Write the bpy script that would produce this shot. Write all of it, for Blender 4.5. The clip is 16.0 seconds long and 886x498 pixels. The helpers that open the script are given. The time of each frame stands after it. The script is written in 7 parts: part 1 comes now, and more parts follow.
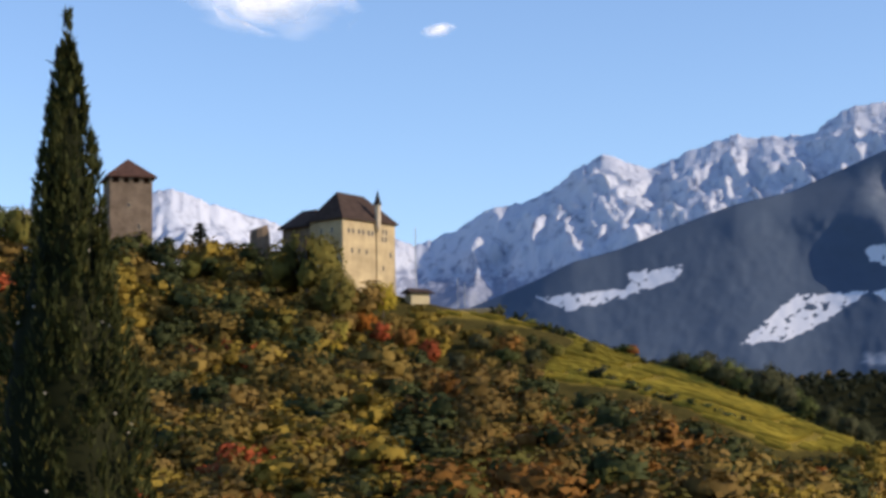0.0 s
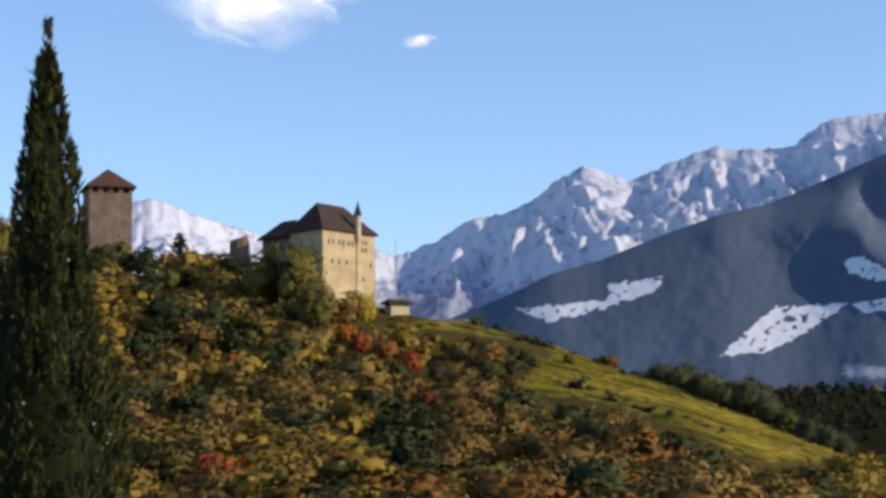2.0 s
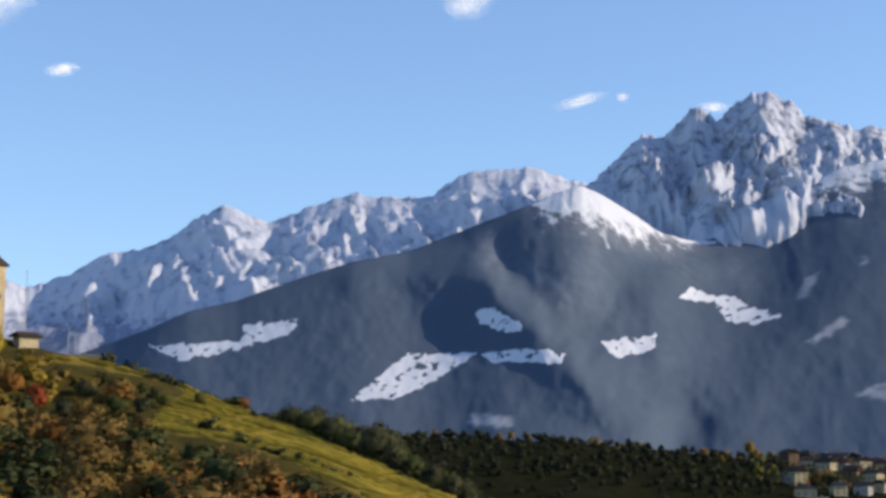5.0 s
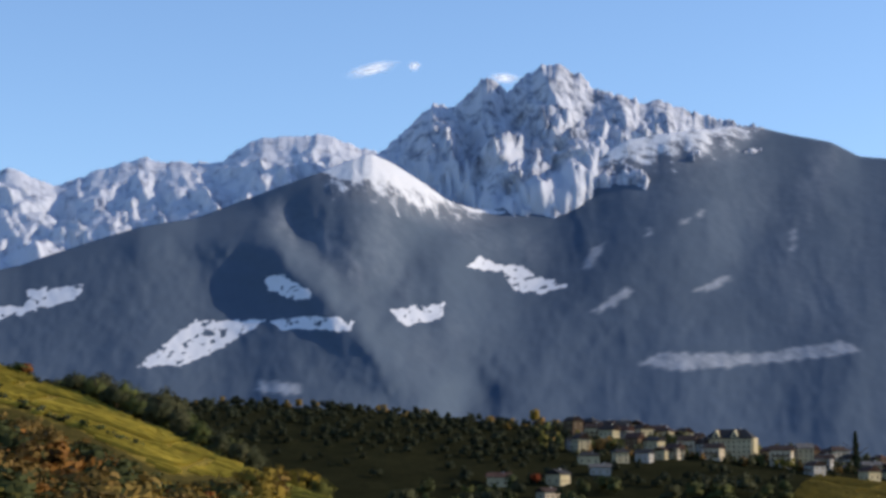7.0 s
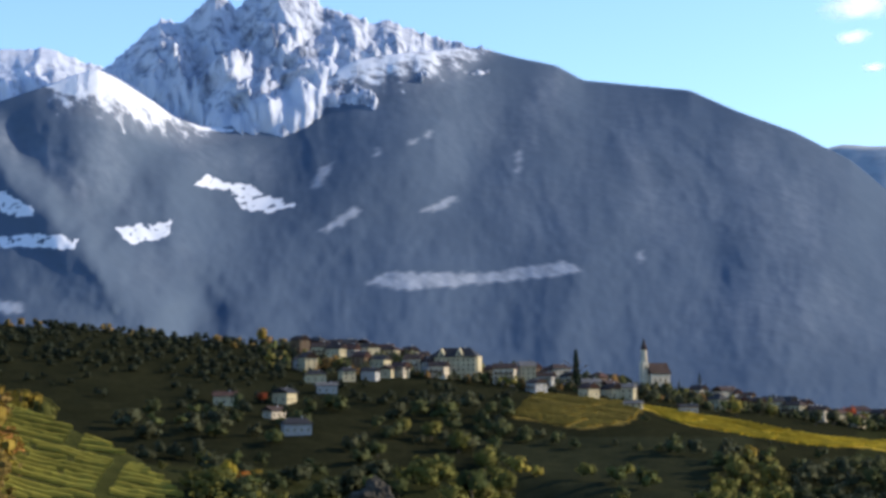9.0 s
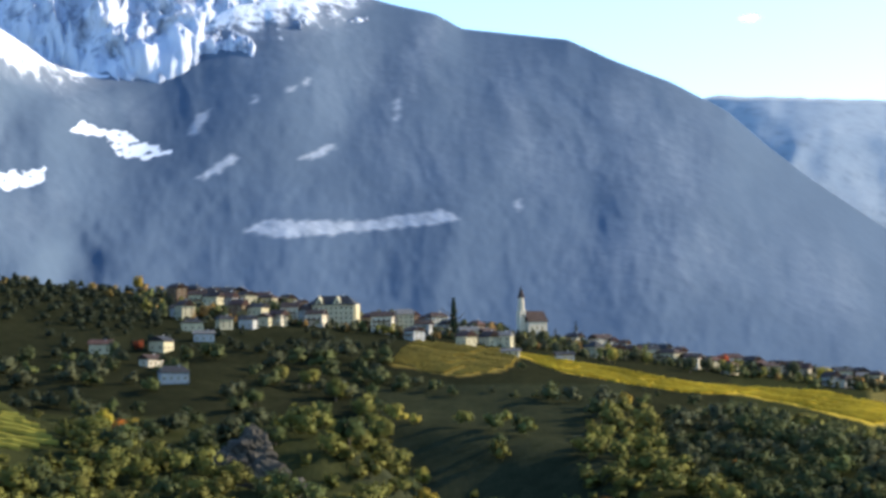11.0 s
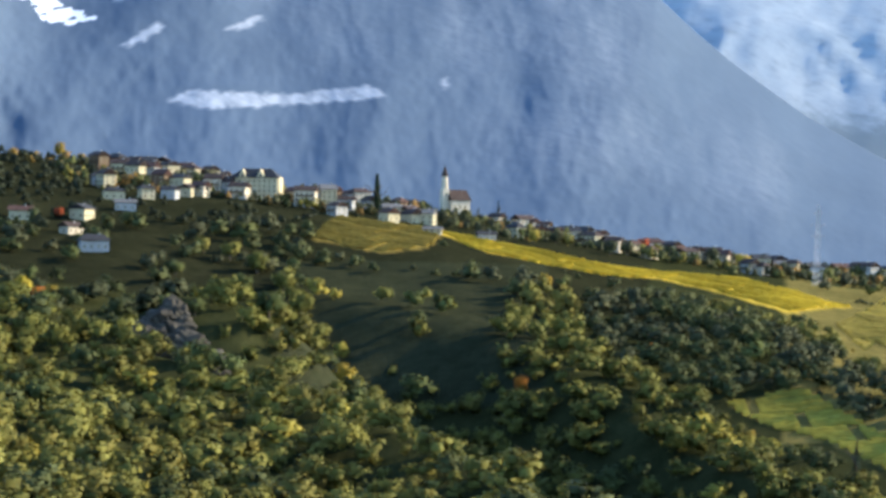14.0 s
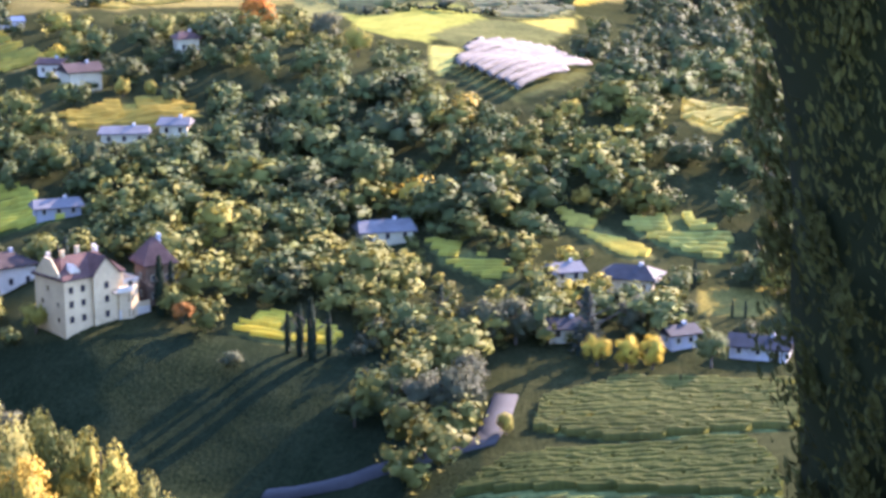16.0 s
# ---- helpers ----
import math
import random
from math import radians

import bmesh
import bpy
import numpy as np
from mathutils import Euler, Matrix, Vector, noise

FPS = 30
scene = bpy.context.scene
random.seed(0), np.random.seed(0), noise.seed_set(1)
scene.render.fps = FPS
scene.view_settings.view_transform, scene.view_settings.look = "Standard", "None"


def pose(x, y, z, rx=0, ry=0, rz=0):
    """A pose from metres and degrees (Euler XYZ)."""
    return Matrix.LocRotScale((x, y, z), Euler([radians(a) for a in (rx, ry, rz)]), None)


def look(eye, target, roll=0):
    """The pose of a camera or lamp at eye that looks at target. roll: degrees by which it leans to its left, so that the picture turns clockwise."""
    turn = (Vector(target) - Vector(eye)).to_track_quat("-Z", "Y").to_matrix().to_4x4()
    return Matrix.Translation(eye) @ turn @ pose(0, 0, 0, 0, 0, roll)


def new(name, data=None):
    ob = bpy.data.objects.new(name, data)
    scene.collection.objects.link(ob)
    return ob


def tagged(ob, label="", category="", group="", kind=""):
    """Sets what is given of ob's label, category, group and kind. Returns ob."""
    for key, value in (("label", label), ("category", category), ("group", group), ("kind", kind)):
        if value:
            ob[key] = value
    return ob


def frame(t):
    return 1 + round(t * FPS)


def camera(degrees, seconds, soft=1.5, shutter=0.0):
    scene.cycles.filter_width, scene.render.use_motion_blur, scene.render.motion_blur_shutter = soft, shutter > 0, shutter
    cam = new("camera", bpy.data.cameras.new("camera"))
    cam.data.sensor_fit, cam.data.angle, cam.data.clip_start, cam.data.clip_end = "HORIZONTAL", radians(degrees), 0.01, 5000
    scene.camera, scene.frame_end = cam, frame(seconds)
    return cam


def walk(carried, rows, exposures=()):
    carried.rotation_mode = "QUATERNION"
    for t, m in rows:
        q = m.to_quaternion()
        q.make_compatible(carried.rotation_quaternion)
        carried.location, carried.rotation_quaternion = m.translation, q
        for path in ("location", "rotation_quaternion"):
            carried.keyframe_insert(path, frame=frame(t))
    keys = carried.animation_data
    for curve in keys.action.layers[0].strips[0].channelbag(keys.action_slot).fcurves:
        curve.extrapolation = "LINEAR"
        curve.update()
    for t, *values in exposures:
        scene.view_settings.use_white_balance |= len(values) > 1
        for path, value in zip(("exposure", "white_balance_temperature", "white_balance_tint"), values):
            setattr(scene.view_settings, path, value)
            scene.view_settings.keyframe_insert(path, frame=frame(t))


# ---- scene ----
HFOV = 2 * math.degrees(math.atan(784 / 3396))
cam = camera(HFOV, 16.0, soft=3.4)
EYE = Vector((0, 0, 0))          # the terrace rail; heights are given from eye level
SURVEY = [  # seconds, bearing, tilt, lean in degrees
    (0, -0.007, 7.205, -0.908),
    (0.5, -0.310, 7.373, -0.523),
    (1, -0.481, 8.194, -0.510),
    (1.5, -0.150, 8.141, -0.789),
    (2, 0.598, 7.521, -0.804),
    (2.5, 2.962, 7.271, -0.471),
    (3, 5.828, 7.827, 0.145),
    (3.5, 7.688, 8.483, 0.273),
    (3.7, 8.051, 8.561, 0.321),
    (5.8, 13.755, 8.569, 0.514),
    (6, 14.320, 8.234, 0.667),
    (6.5, 16.991, 7.762, 0.414),
    (7, 17.832, 7.761, 0.080),
    (7.5, 19.885, 7.463, 0.132),
    (8, 23.152, 6.853, 0.192),
    (8.5, 25.988, 5.857, -0.172),
    (9, 25.982, 5.329, -0.386),
    (9.5, 27.248, 4.356, -0.598),
    (10, 29.249, 4.235, -0.749),
    (10.2, 29.575, 3.954, -0.823),
    (12.3, 29.509, 3.564, -0.126),
    (12.5, 29.472, 3.405, -0.109),
    (13, 28.997, 4.205, -0.028),
    (13.5, 27.897, 3.995, 0.211),
    (13.9, 30.627, 0.760, -0.021),
    (14, 31.920, 0.102, 1.151),
    (14.2, 37.058, -1.466, 1.096),
    (14.5, 49.104, -4.130, 1.710),
    (14.8, 54.224, -7.349, 0.863),
    (15, 55.981, -8.803, -0.062),
    (15.2, 57.664, -10.654, 0.022),
    (15.5, 59.861, -11.370, 0.068),
    (16, 60.380, -12.313, -0.468),
]


def bearing(az, el, r=1.0):
    """A place by bearing (from +Y towards +X), height angle and ground distance."""
    a, e = radians(az), radians(el)
    return Vector((r * math.sin(a), r * math.cos(a), r * math.tan(e)))


walk(cam, [(t, look(EYE, EYE + bearing(az, el), lean)) for t, az, el, lean in SURVEY],
     [(0, -0.02, 6650, 16), (3.5, -0.02, 6550, 14), (7.0, -0.1, 6400, 13), (9.0, 0.35, 6150, 12), (10.0, 0.66, 6150, 10), (12.5, 1.25, 6150, 4),
      (13.5, 1.22, 6150, 4), (14.0, 1.4, 6200, 6), (14.5, 1.9, 6150, 12), (15.0, 2.32, 5750, 20), (16.0, 2.85, 5850, 36)])

# ---------------------------------------------------------------- light
SUN_AZ, SUN_EL = 103.0, 24.0
world = bpy.data.worlds.new("world")
scene.world = world
world.use_nodes = True
wn = world.node_tree.nodes
sky = wn.new("ShaderNodeTexSky")
sky.sky_type, sky.sun_disc = "NISHITA", False
sky.sun_elevation, sky.sun_rotation = radians(SUN_EL), radians(SUN_AZ)
sky.air_density, sky.dust_density, sky.ozone_density, sky.altitude = 1.0, 0.6, 4.0, 600
world.node_tree.links.new(sky.outputs[0], wn["Background"].inputs[0])
wn["Background"].inputs[1].default_value = 0.215
sun = new("sun", bpy.data.lights.new("sun", "SUN"))
sun.data.energy, sun.data.angle, sun.data.color = 5.0, radians(0.6), (1.0, 0.85, 0.64)
sun.matrix_world = look(bearing(SUN_AZ, SUN_EL, 100), (0, 0, 0))


# ---------------------------------------------------------------- materials
def material(name, rough=0.9, metal=0.0, spec=0.1):
    m = bpy.data.materials.new(name)
    m.use_nodes = True
    b = m.node_tree.nodes["Principled BSDF"]
    b.inputs["Roughness"].default_value, b.inputs["Metallic"].default_value = rough, metal
    b.inputs["Specular IOR Level"].default_value = spec
    return m, m.node_tree.nodes, m.node_tree.links, b


def noise_node(ns, ls, scale, detail=4.0, rough=0.6, space="Object", stretch=None):
    tc = ns.new("ShaderNodeTexCoord")
    n = ns.new("ShaderNodeTexNoise")
    n.inputs["Scale"].default_value, n.inputs["Detail"].default_value = scale, detail
    n.inputs["Roughness"].default_value = rough
    if stretch:
        mp = ns.new("ShaderNodeMapping")
        mp.inputs["Scale"].default_value = stretch
        ls.new(tc.outputs[space], mp.inputs[0])
        ls.new(mp.outputs[0], n.inputs["Vector"])
    else:
        ls.new(tc.outputs[space], n.inputs["Vector"])
    return n


def ramp_node(ns, ls, fac, stops):
    r = ns.new("ShaderNodeValToRGB")
    els = r.color_ramp.elements
    while len(els) < len(stops):
        els.new(0.5)
    for e, (p, c) in zip(els, stops):
        e.position, e.color = p, (*c, 1)
    ls.new(fac, r.inputs[0])
    return r


def mix_node(ns, ls, kind, fac, a, b):
    n = ns.new("ShaderNodeMix")
    n.data_type, n.blend_type = "RGBA", kind
    for value, socket in ((fac, n.inputs[0]), (a, n.inputs[6]), (b, n.inputs[7])):
        if isinstance(value, (int, float)):
            socket.default_value = value
        elif isinstance(value, tuple):
            socket.default_value = (*value, 1)
        else:
            ls.new(value, socket)
    return n.outputs[2]


def math_node(ns, ls, op, a, b=0.0, c=0.0):
    n = ns.new("ShaderNodeMath")
    n.operation = op
    for value, socket in zip((a, b, c), n.inputs):
        if isinstance(value, (int, float)):
            socket.default_value = value
        else:
            ls.new(value, socket)
    return n.outputs[0]


def bump_node(ns, ls, height, strength, distance, bsdf):
    b = ns.new("ShaderNodeBump")
    b.inputs["Strength"].default_value, b.inputs["Distance"].default_value = strength, distance
    ls.new(height, b.inputs["Height"])
    ls.new(b.outputs[0], bsdf.inputs["Normal"])


def plain(name, color, var=0.25, scale=0.6, rough=0.85, bump=0.2, metal=0.0, fine=8.0):
    """A surface of one colour with stains and grain at two scales."""
    m, ns, ls, b = material(name, rough, metal)
    big, small = noise_node(ns, ls, scale, 4), noise_node(ns, ls, scale * fine, 5)
    lo, hi = tuple(c * (1 - var) for c in color), tuple(min(1, c * (1 + var)) for c in color)
    c = ramp_node(ns, ls, big.outputs[0], [(0.3, lo), (0.7, hi)])
    g = ramp_node(ns, ls, small.outputs[0], [(0.25, (0.7, 0.7, 0.7)), (0.75, (1, 1, 1))])
    ls.new(mix_node(ns, ls, "MULTIPLY", 0.6, c.outputs[0], g.outputs[0]), b.inputs["Base Color"])
    if bump:
        bump_node(ns, ls, small.outputs[0], bump, 0.05, b)
    return m


def leaf_material(name, shine=0.5):
    """Foliage: the mesh carries each tree's own leaf colour; leaves let some light through."""
    m, ns, ls, b = material(name, 0.7, 0.0, 0.05)
    at = ns.new("ShaderNodeAttribute")
    at.attribute_name = "tint"
    geo, inf = ns.new("ShaderNodeNewGeometry"), ns.new("ShaderNodeObjectInfo")
    v = ramp_node(ns, ls, geo.outputs["Random Per Island"], [(0.0, (0.85, 0.85, 0.85)), (1.0, (1.13, 1.12, 1.09))])
    o = ramp_node(ns, ls, inf.outputs["Random"], [(0.0, (0.8, 0.85, 0.8)), (1.0, (1.15, 1.1, 1.1))])
    c = mix_node(ns, ls, "MULTIPLY", 1.0, at.outputs["Color"], v.outputs[0])
    c = mix_node(ns, ls, "MULTIPLY", 1.0, c, o.outputs[0])
    ls.new(c, b.inputs["Base Color"])
    tr, mx = ns.new("ShaderNodeBsdfTranslucent"), ns.new("ShaderNodeMixShader")
    ls.new(c, tr.inputs[0])
    mx.inputs[0].default_value = shine
    ls.new(b.outputs[0], mx.inputs[1])
    ls.new(tr.outputs[0], mx.inputs[2])
    ls.new(mx.outputs[0], ns["Material Output"].inputs[0])
    return m


def ground_material():
    m, ns, ls, b = material("ground", 0.95, 0.0, 0.0)
    at = ns.new("ShaderNodeAttribute")
    at.attribute_name = "tint"
    big, mid, small = noise_node(ns, ls, 0.02, 5), noise_node(ns, ls, 0.15, 5), noise_node(ns, ls, 1.1, 6)
    c1 = ramp_node(ns, ls, big.outputs[0], [(0.3, (0.75, 0.75, 0.7)), (0.7, (1.15, 1.1, 1.0))])
    c2 = ramp_node(ns, ls, mid.outputs[0], [(0.3, (0.7, 0.75, 0.7)), (0.7, (1.2, 1.15, 1.1))])
    c3 = ramp_node(ns, ls, small.outputs[0], [(0.3, (0.6, 0.6, 0.6)), (0.7, (1.25, 1.2, 1.1))])
    c = mix_node(ns, ls, "MULTIPLY", 1.0, at.outputs["Color"], c1.outputs[0])
    c = mix_node(ns, ls, "MULTIPLY", 1.0, c, c2.outputs[0])
    c = mix_node(ns, ls, "MULTIPLY", 1.0, c, c3.outputs[0])
    ls.new(c, b.inputs["Base Color"])
    bump_node(ns, ls, small.outputs[0], 0.6, 0.8, b)
    return m


def mountain_material(name, wood, rock, snow=(0.6, 0.62, 0.66), wear=0.5, relief=0.5, mottle=1.0):
    """Woods, bare rock and snow; the mesh says how much snow lies where."""
    m, ns, ls, b = material(name, 0.95, 0.0, 0.0)
    at = ns.new("ShaderNodeAttribute")
    at.attribute_name = "snow"
    rk = ns.new("ShaderNodeAttribute")
    rk.attribute_name = "rock"
    fine, mid = noise_node(ns, ls, 0.06, 7, 0.65, "Object", (0.9, 0.4, 0.8)), noise_node(ns, ls, 0.006, 6, 0.6, "Object", (0.8, 0.5, 1))
    crag = noise_node(ns, ls, 0.04, 9, 0.7, "Object", (1.0, 0.4, 0.5))
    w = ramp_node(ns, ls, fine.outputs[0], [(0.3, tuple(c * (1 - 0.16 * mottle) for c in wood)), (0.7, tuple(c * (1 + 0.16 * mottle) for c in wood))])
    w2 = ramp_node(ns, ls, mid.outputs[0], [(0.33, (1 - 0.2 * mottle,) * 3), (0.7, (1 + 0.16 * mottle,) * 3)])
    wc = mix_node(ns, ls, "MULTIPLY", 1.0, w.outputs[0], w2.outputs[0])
    rc = ramp_node(ns, ls, crag.outputs[0], [(0.32, tuple(c * 0.72 for c in rock)), (0.68, tuple(c * 1.25 for c in rock))])
    base = mix_node(ns, ls, "MIX", rk.outputs["Fac"], wc, rc.outputs[0])
    f = math_node(ns, ls, "MULTIPLY_ADD", crag.outputs[0], wear * 2, -wear)
    f = math_node(ns, ls, "ADD", at.outputs["Fac"], f)
    f2 = math_node(ns, ls, "MULTIPLY_ADD", fine.outputs[0], 0.6, -0.3)
    f = math_node(ns, ls, "ADD", f, f2)
    mask = ramp_node(ns, ls, f, [(0.36, (0, 0, 0)), (0.64, (1, 1, 1))])
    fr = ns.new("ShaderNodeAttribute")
    fr.attribute_name = "frost_haze"
    rime_haze = math_node(ns, ls, "MULTIPLY", fr.outputs["Fac"], math_node(ns, ls, "MULTIPLY_ADD", fine.outputs[0], 0.9, -0.1))
    base = mix_node(ns, ls, "MIX", rime_haze, base, snow)
    ls.new(mix_node(ns, ls, "MIX", mask.outputs[0], base, snow), b.inputs["Base Color"])
    bump_node(ns, ls, crag.outputs[0], relief, 14.0, b)
    ls.new(math_node(ns, ls, "MULTIPLY_ADD", rk.outputs["Fac"], relief, 0.006), ns["Bump"].inputs["Strength"])
    return m


def cloud_material():
    """Thin cloud: white, with an added glow for scattered light, torn by noise and fading to the rim."""
    m, ns, ls, b = material("cloud", 1.0)
    b.inputs["Base Color"].default_value = (0.9, 0.9, 0.92, 1)
    b.inputs["Specular IOR Level"].default_value = 0
    tc, g = ns.new("ShaderNodeTexCoord"), ns.new("ShaderNodeTexGradient")
    g.gradient_type = "SPHERICAL"
    mp = ns.new("ShaderNodeMapping")
    mp.inputs["Scale"].default_value = (1.05, 0.0, 1.05)
    ls.new(tc.outputs["Object"], mp.inputs[0])
    ls.new(mp.outputs[0], g.inputs[0])
    n = noise_node(ns, ls, 2.2, 7, 0.62)
    f = math_node(ns, ls, "MULTIPLY_ADD", n.outputs[0], 1.5, -0.85)
    f = math_node(ns, ls, "ADD", f, g.outputs["Fac"])
    f = math_node(ns, ls, "MULTIPLY", f, g.outputs["Fac"])
    a = ramp_node(ns, ls, f, [(0.03, (0, 0, 0)), (0.75, (1, 1, 1))])
    tr, tl, mx, mx2 = ns.new("ShaderNodeBsdfTransparent"), ns.new("ShaderNodeBsdfTranslucent"), ns.new("ShaderNodeMixShader"), ns.new("ShaderNodeMixShader")
    tl.inputs[0].default_value = (0.95, 0.95, 0.97, 1)
    b.inputs["Emission Color"].default_value, b.inputs["Emission Strength"].default_value = (0.95, 0.97, 1.0, 1), 0.55
    mx2.inputs[0].default_value = 0.25
    ls.new(b.outputs[0], mx2.inputs[1])
    ls.new(tl.outputs[0], mx2.inputs[2])
    ls.new(a.outputs[0], mx.inputs[0])
    ls.new(tr.outputs[0], mx.inputs[1])
    ls.new(mx2.outputs[0], mx.inputs[2])
    ls.new(mx.outputs[0], ns["Material Output"].inputs[0])
    return m


GROUND = ground_material()
LEAF = leaf_material("leaves", 0.22)
NEEDLE = leaf_material("needles", 0.22)
CROP = leaf_material("vine_leaves", 0.45)
BARK = plain("bark", (0.11, 0.085, 0.06), 0.3, 2.0)
# Haze over the far plateau is painted into all three tones.
PALE = mountain_material("haze_pale_woods", (0.165, 0.195, 0.21), (0.25, 0.29, 0.32), snow=(0.3, 0.335, 0.365), wear=0.15, relief=0.0, mottle=0.3)
# Rock colours paled and blued for aerial haze.
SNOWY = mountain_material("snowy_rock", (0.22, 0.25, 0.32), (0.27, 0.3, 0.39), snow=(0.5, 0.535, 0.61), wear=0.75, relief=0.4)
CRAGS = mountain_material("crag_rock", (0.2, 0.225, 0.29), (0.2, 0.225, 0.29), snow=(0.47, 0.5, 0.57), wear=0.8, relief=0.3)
# Woods blued and greyed: the haze before them is in this colour.
WOODED = mountain_material("haze_blue_woods", (0.078, 0.106, 0.148), (0.16, 0.18, 0.22), wear=0.9, relief=0.4, mottle=0.28)
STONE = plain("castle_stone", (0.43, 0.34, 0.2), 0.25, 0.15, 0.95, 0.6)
# Brown keep stone darkened further for the shade on its face.
STONE_SHADED = plain("shaded_keep_stone", (0.165, 0.125, 0.092), 0.3, 0.2, 0.95, 0.6)
TILE = plain("roof_tile", (0.055, 0.037, 0.03), 0.3, 0.4, 0.85, 0.4)
TILE_RED = plain("red_roof_tile", (0.085, 0.046, 0.035), 0.3, 0.4, 0.85, 0.4)
SLATE = plain("slate", (0.034, 0.032, 0.032), 0.3, 0.5, 0.7, 0.3)
PLASTER = plain("white_plaster", (0.44, 0.375, 0.235), 0.14, 0.25, 0.9, 0.1)
CREAM = plain("cream_plaster", (0.52, 0.44, 0.32), 0.14, 0.25, 0.9, 0.1)
PINK = plain("pink_plaster", (0.54, 0.39, 0.2), 0.14, 0.25, 0.9, 0.1)
GREY = plain("grey_plaster", (0.34, 0.33, 0.31), 0.14, 0.25, 0.9, 0.1)
WOOD = plain("dark_wood", (0.12, 0.075, 0.045), 0.3, 1.5, 0.8, 0.3)
ROOF_GREY = plain("grey_roofing", (0.13, 0.122, 0.115), 0.2, 0.3, 0.9, 0.2)
ROAD = plain("pale_asphalt", (0.05, 0.047, 0.043), 0.15, 0.2, 0.9, 0.2)
METAL = plain("grey_metal", (0.4, 0.41, 0.42), 0.15, 2.0, 0.5, 0.1, 0.6)
NET = plain("white_netting", (0.105, 0.09, 0.07), 0.2, 0.35, 0.8, 0.3)
ROCK = plain("rock", (0.06, 0.052, 0.04), 0.4, 0.1, 0.95, 0.8)
BLUE = plain("blue_cover", (0.09, 0.12, 0.165), 0.15, 0.5, 0.5, 0.1)
CLOUD = cloud_material()
GLASS, _ns, _ls, _b = material("window_glass", 0.08)
_b.inputs["Base Color"].default_value, _b.inputs["Specular IOR Level"].default_value = (0.02, 0.025, 0.03, 1), 0.6


# ---------------------------------------------------------------- meshes
def grid_mesh(name, verts, quads, mat, tint=None, floats=(), smooth=True, normals=None):
    me = bpy.data.meshes.new(name)
    verts, quads = np.asarray(verts, np.float32), np.asarray(quads, np.int32)
    me.vertices.add(len(verts))
    me.vertices.foreach_set("co", verts.ravel())
    me.loops.add(quads.size)
    me.loops.foreach_set("vertex_index", quads.ravel())
    me.polygons.add(len(quads))
    me.polygons.foreach_set("loop_start", np.arange(len(quads), dtype=np.int32) * quads.shape[1])
    if smooth:
        me.polygons.foreach_set("use_smooth", np.ones(len(quads), bool))
    me.update(calc_edges=True)
    if tint is not None:
        rgba = np.ones((len(verts), 4), np.float32)
        rgba[:, :3] = tint
        me.attributes.new("tint", "FLOAT_COLOR", "POINT").data.foreach_set("color", rgba.ravel())
    for key, values in floats:
        me.attributes.new(key, "FLOAT", "POINT").data.foreach_set("value", np.asarray(values, np.float32).ravel())
    me.materials.append(mat)
    if normals is not None:
        me.normals_split_custom_set_from_vertices(normals)
    return me


def part(name, mesh, mat, parent, label="", at=None):
    """Links a bmesh or a mesh as one mesh object under a thing or a part."""
    if isinstance(mesh, bmesh.types.BMesh):
        me = bpy.data.meshes.new(name)
        mesh.normal_update()
        mesh.to_mesh(me)
        mesh.free()
        me.materials.append(mat)
        mesh = me
    ob = new(name, mesh)
    if parent is not None:
        ob.parent = parent
    if at is not None:
        ob.matrix_local = at
    return tagged(ob, label) if label else ob


def lattice(ix, iy, seed):
    h = (ix * 374761393 + iy * 668265263 + seed * 974634777) & 0x7FFFFFFF
    h = ((h ^ (h >> 13)) * 1274126177) & 0x7FFFFFFF
    return ((h ^ (h >> 16)) & 0xFFFF) / 65535.0 * 2 - 1


def wave(x, y, seed=0):
    """Smooth value noise, -1 to 1."""
    x, y = np.broadcast_arrays(np.asarray(x, float), np.asarray(y, float))
    ix, iy = np.floor(x).astype(np.int64), np.floor(y).astype(np.int64)
    u, v = x - ix, y - iy
    u, v = u * u * u * (u * (u * 6 - 15) + 10), v * v * v * (v * (v * 6 - 15) + 10)
    a, b = lattice(ix, iy, seed), lattice(ix + 1, iy, seed)
    c, d = lattice(ix, iy + 1, seed), lattice(ix + 1, iy + 1, seed)
    return (a * (1 - u) + b * u) * (1 - v) + (c * (1 - u) + d * u) * v


def fbm(x, y, seed=0, octaves=5, gain=0.5, ridged=False):
    total, amp, norm = 0.0, 1.0, 0.0
    for k in range(octaves):
        w = wave(x * 2 ** k + k * 17.3, y * 2 ** k - k * 9.1, seed + k)
        total = total + amp * ((1 - 2 * np.abs(w)) if ridged else w)
        norm += amp
        amp *= gain
    return total / norm


def soften(values, sigma, axis):
    n = int(sigma * 3) + 1
    k = np.exp(-0.5 * (np.arange(-n, n + 1) / sigma) ** 2)
    k /= k.sum()
    pad = [(0, 0)] * values.ndim
    pad[axis] = (n, n)
    p = np.pad(values, pad, mode="edge")
    return np.apply_along_axis(lambda q: np.convolve(q, k, "valid"), axis, p)


def inside(px, py, poly):
    hit = np.zeros(np.shape(px), bool)
    for (x0, y0), (x1, y1) in zip(poly, poly[1:] + poly[:1]):
        cross = (y0 > py) != (y1 > py)
        hit ^= cross & (px < (x1 - x0) * (py - y0) / ((y1 - y0) or 1e-9) + x0)
    return hit


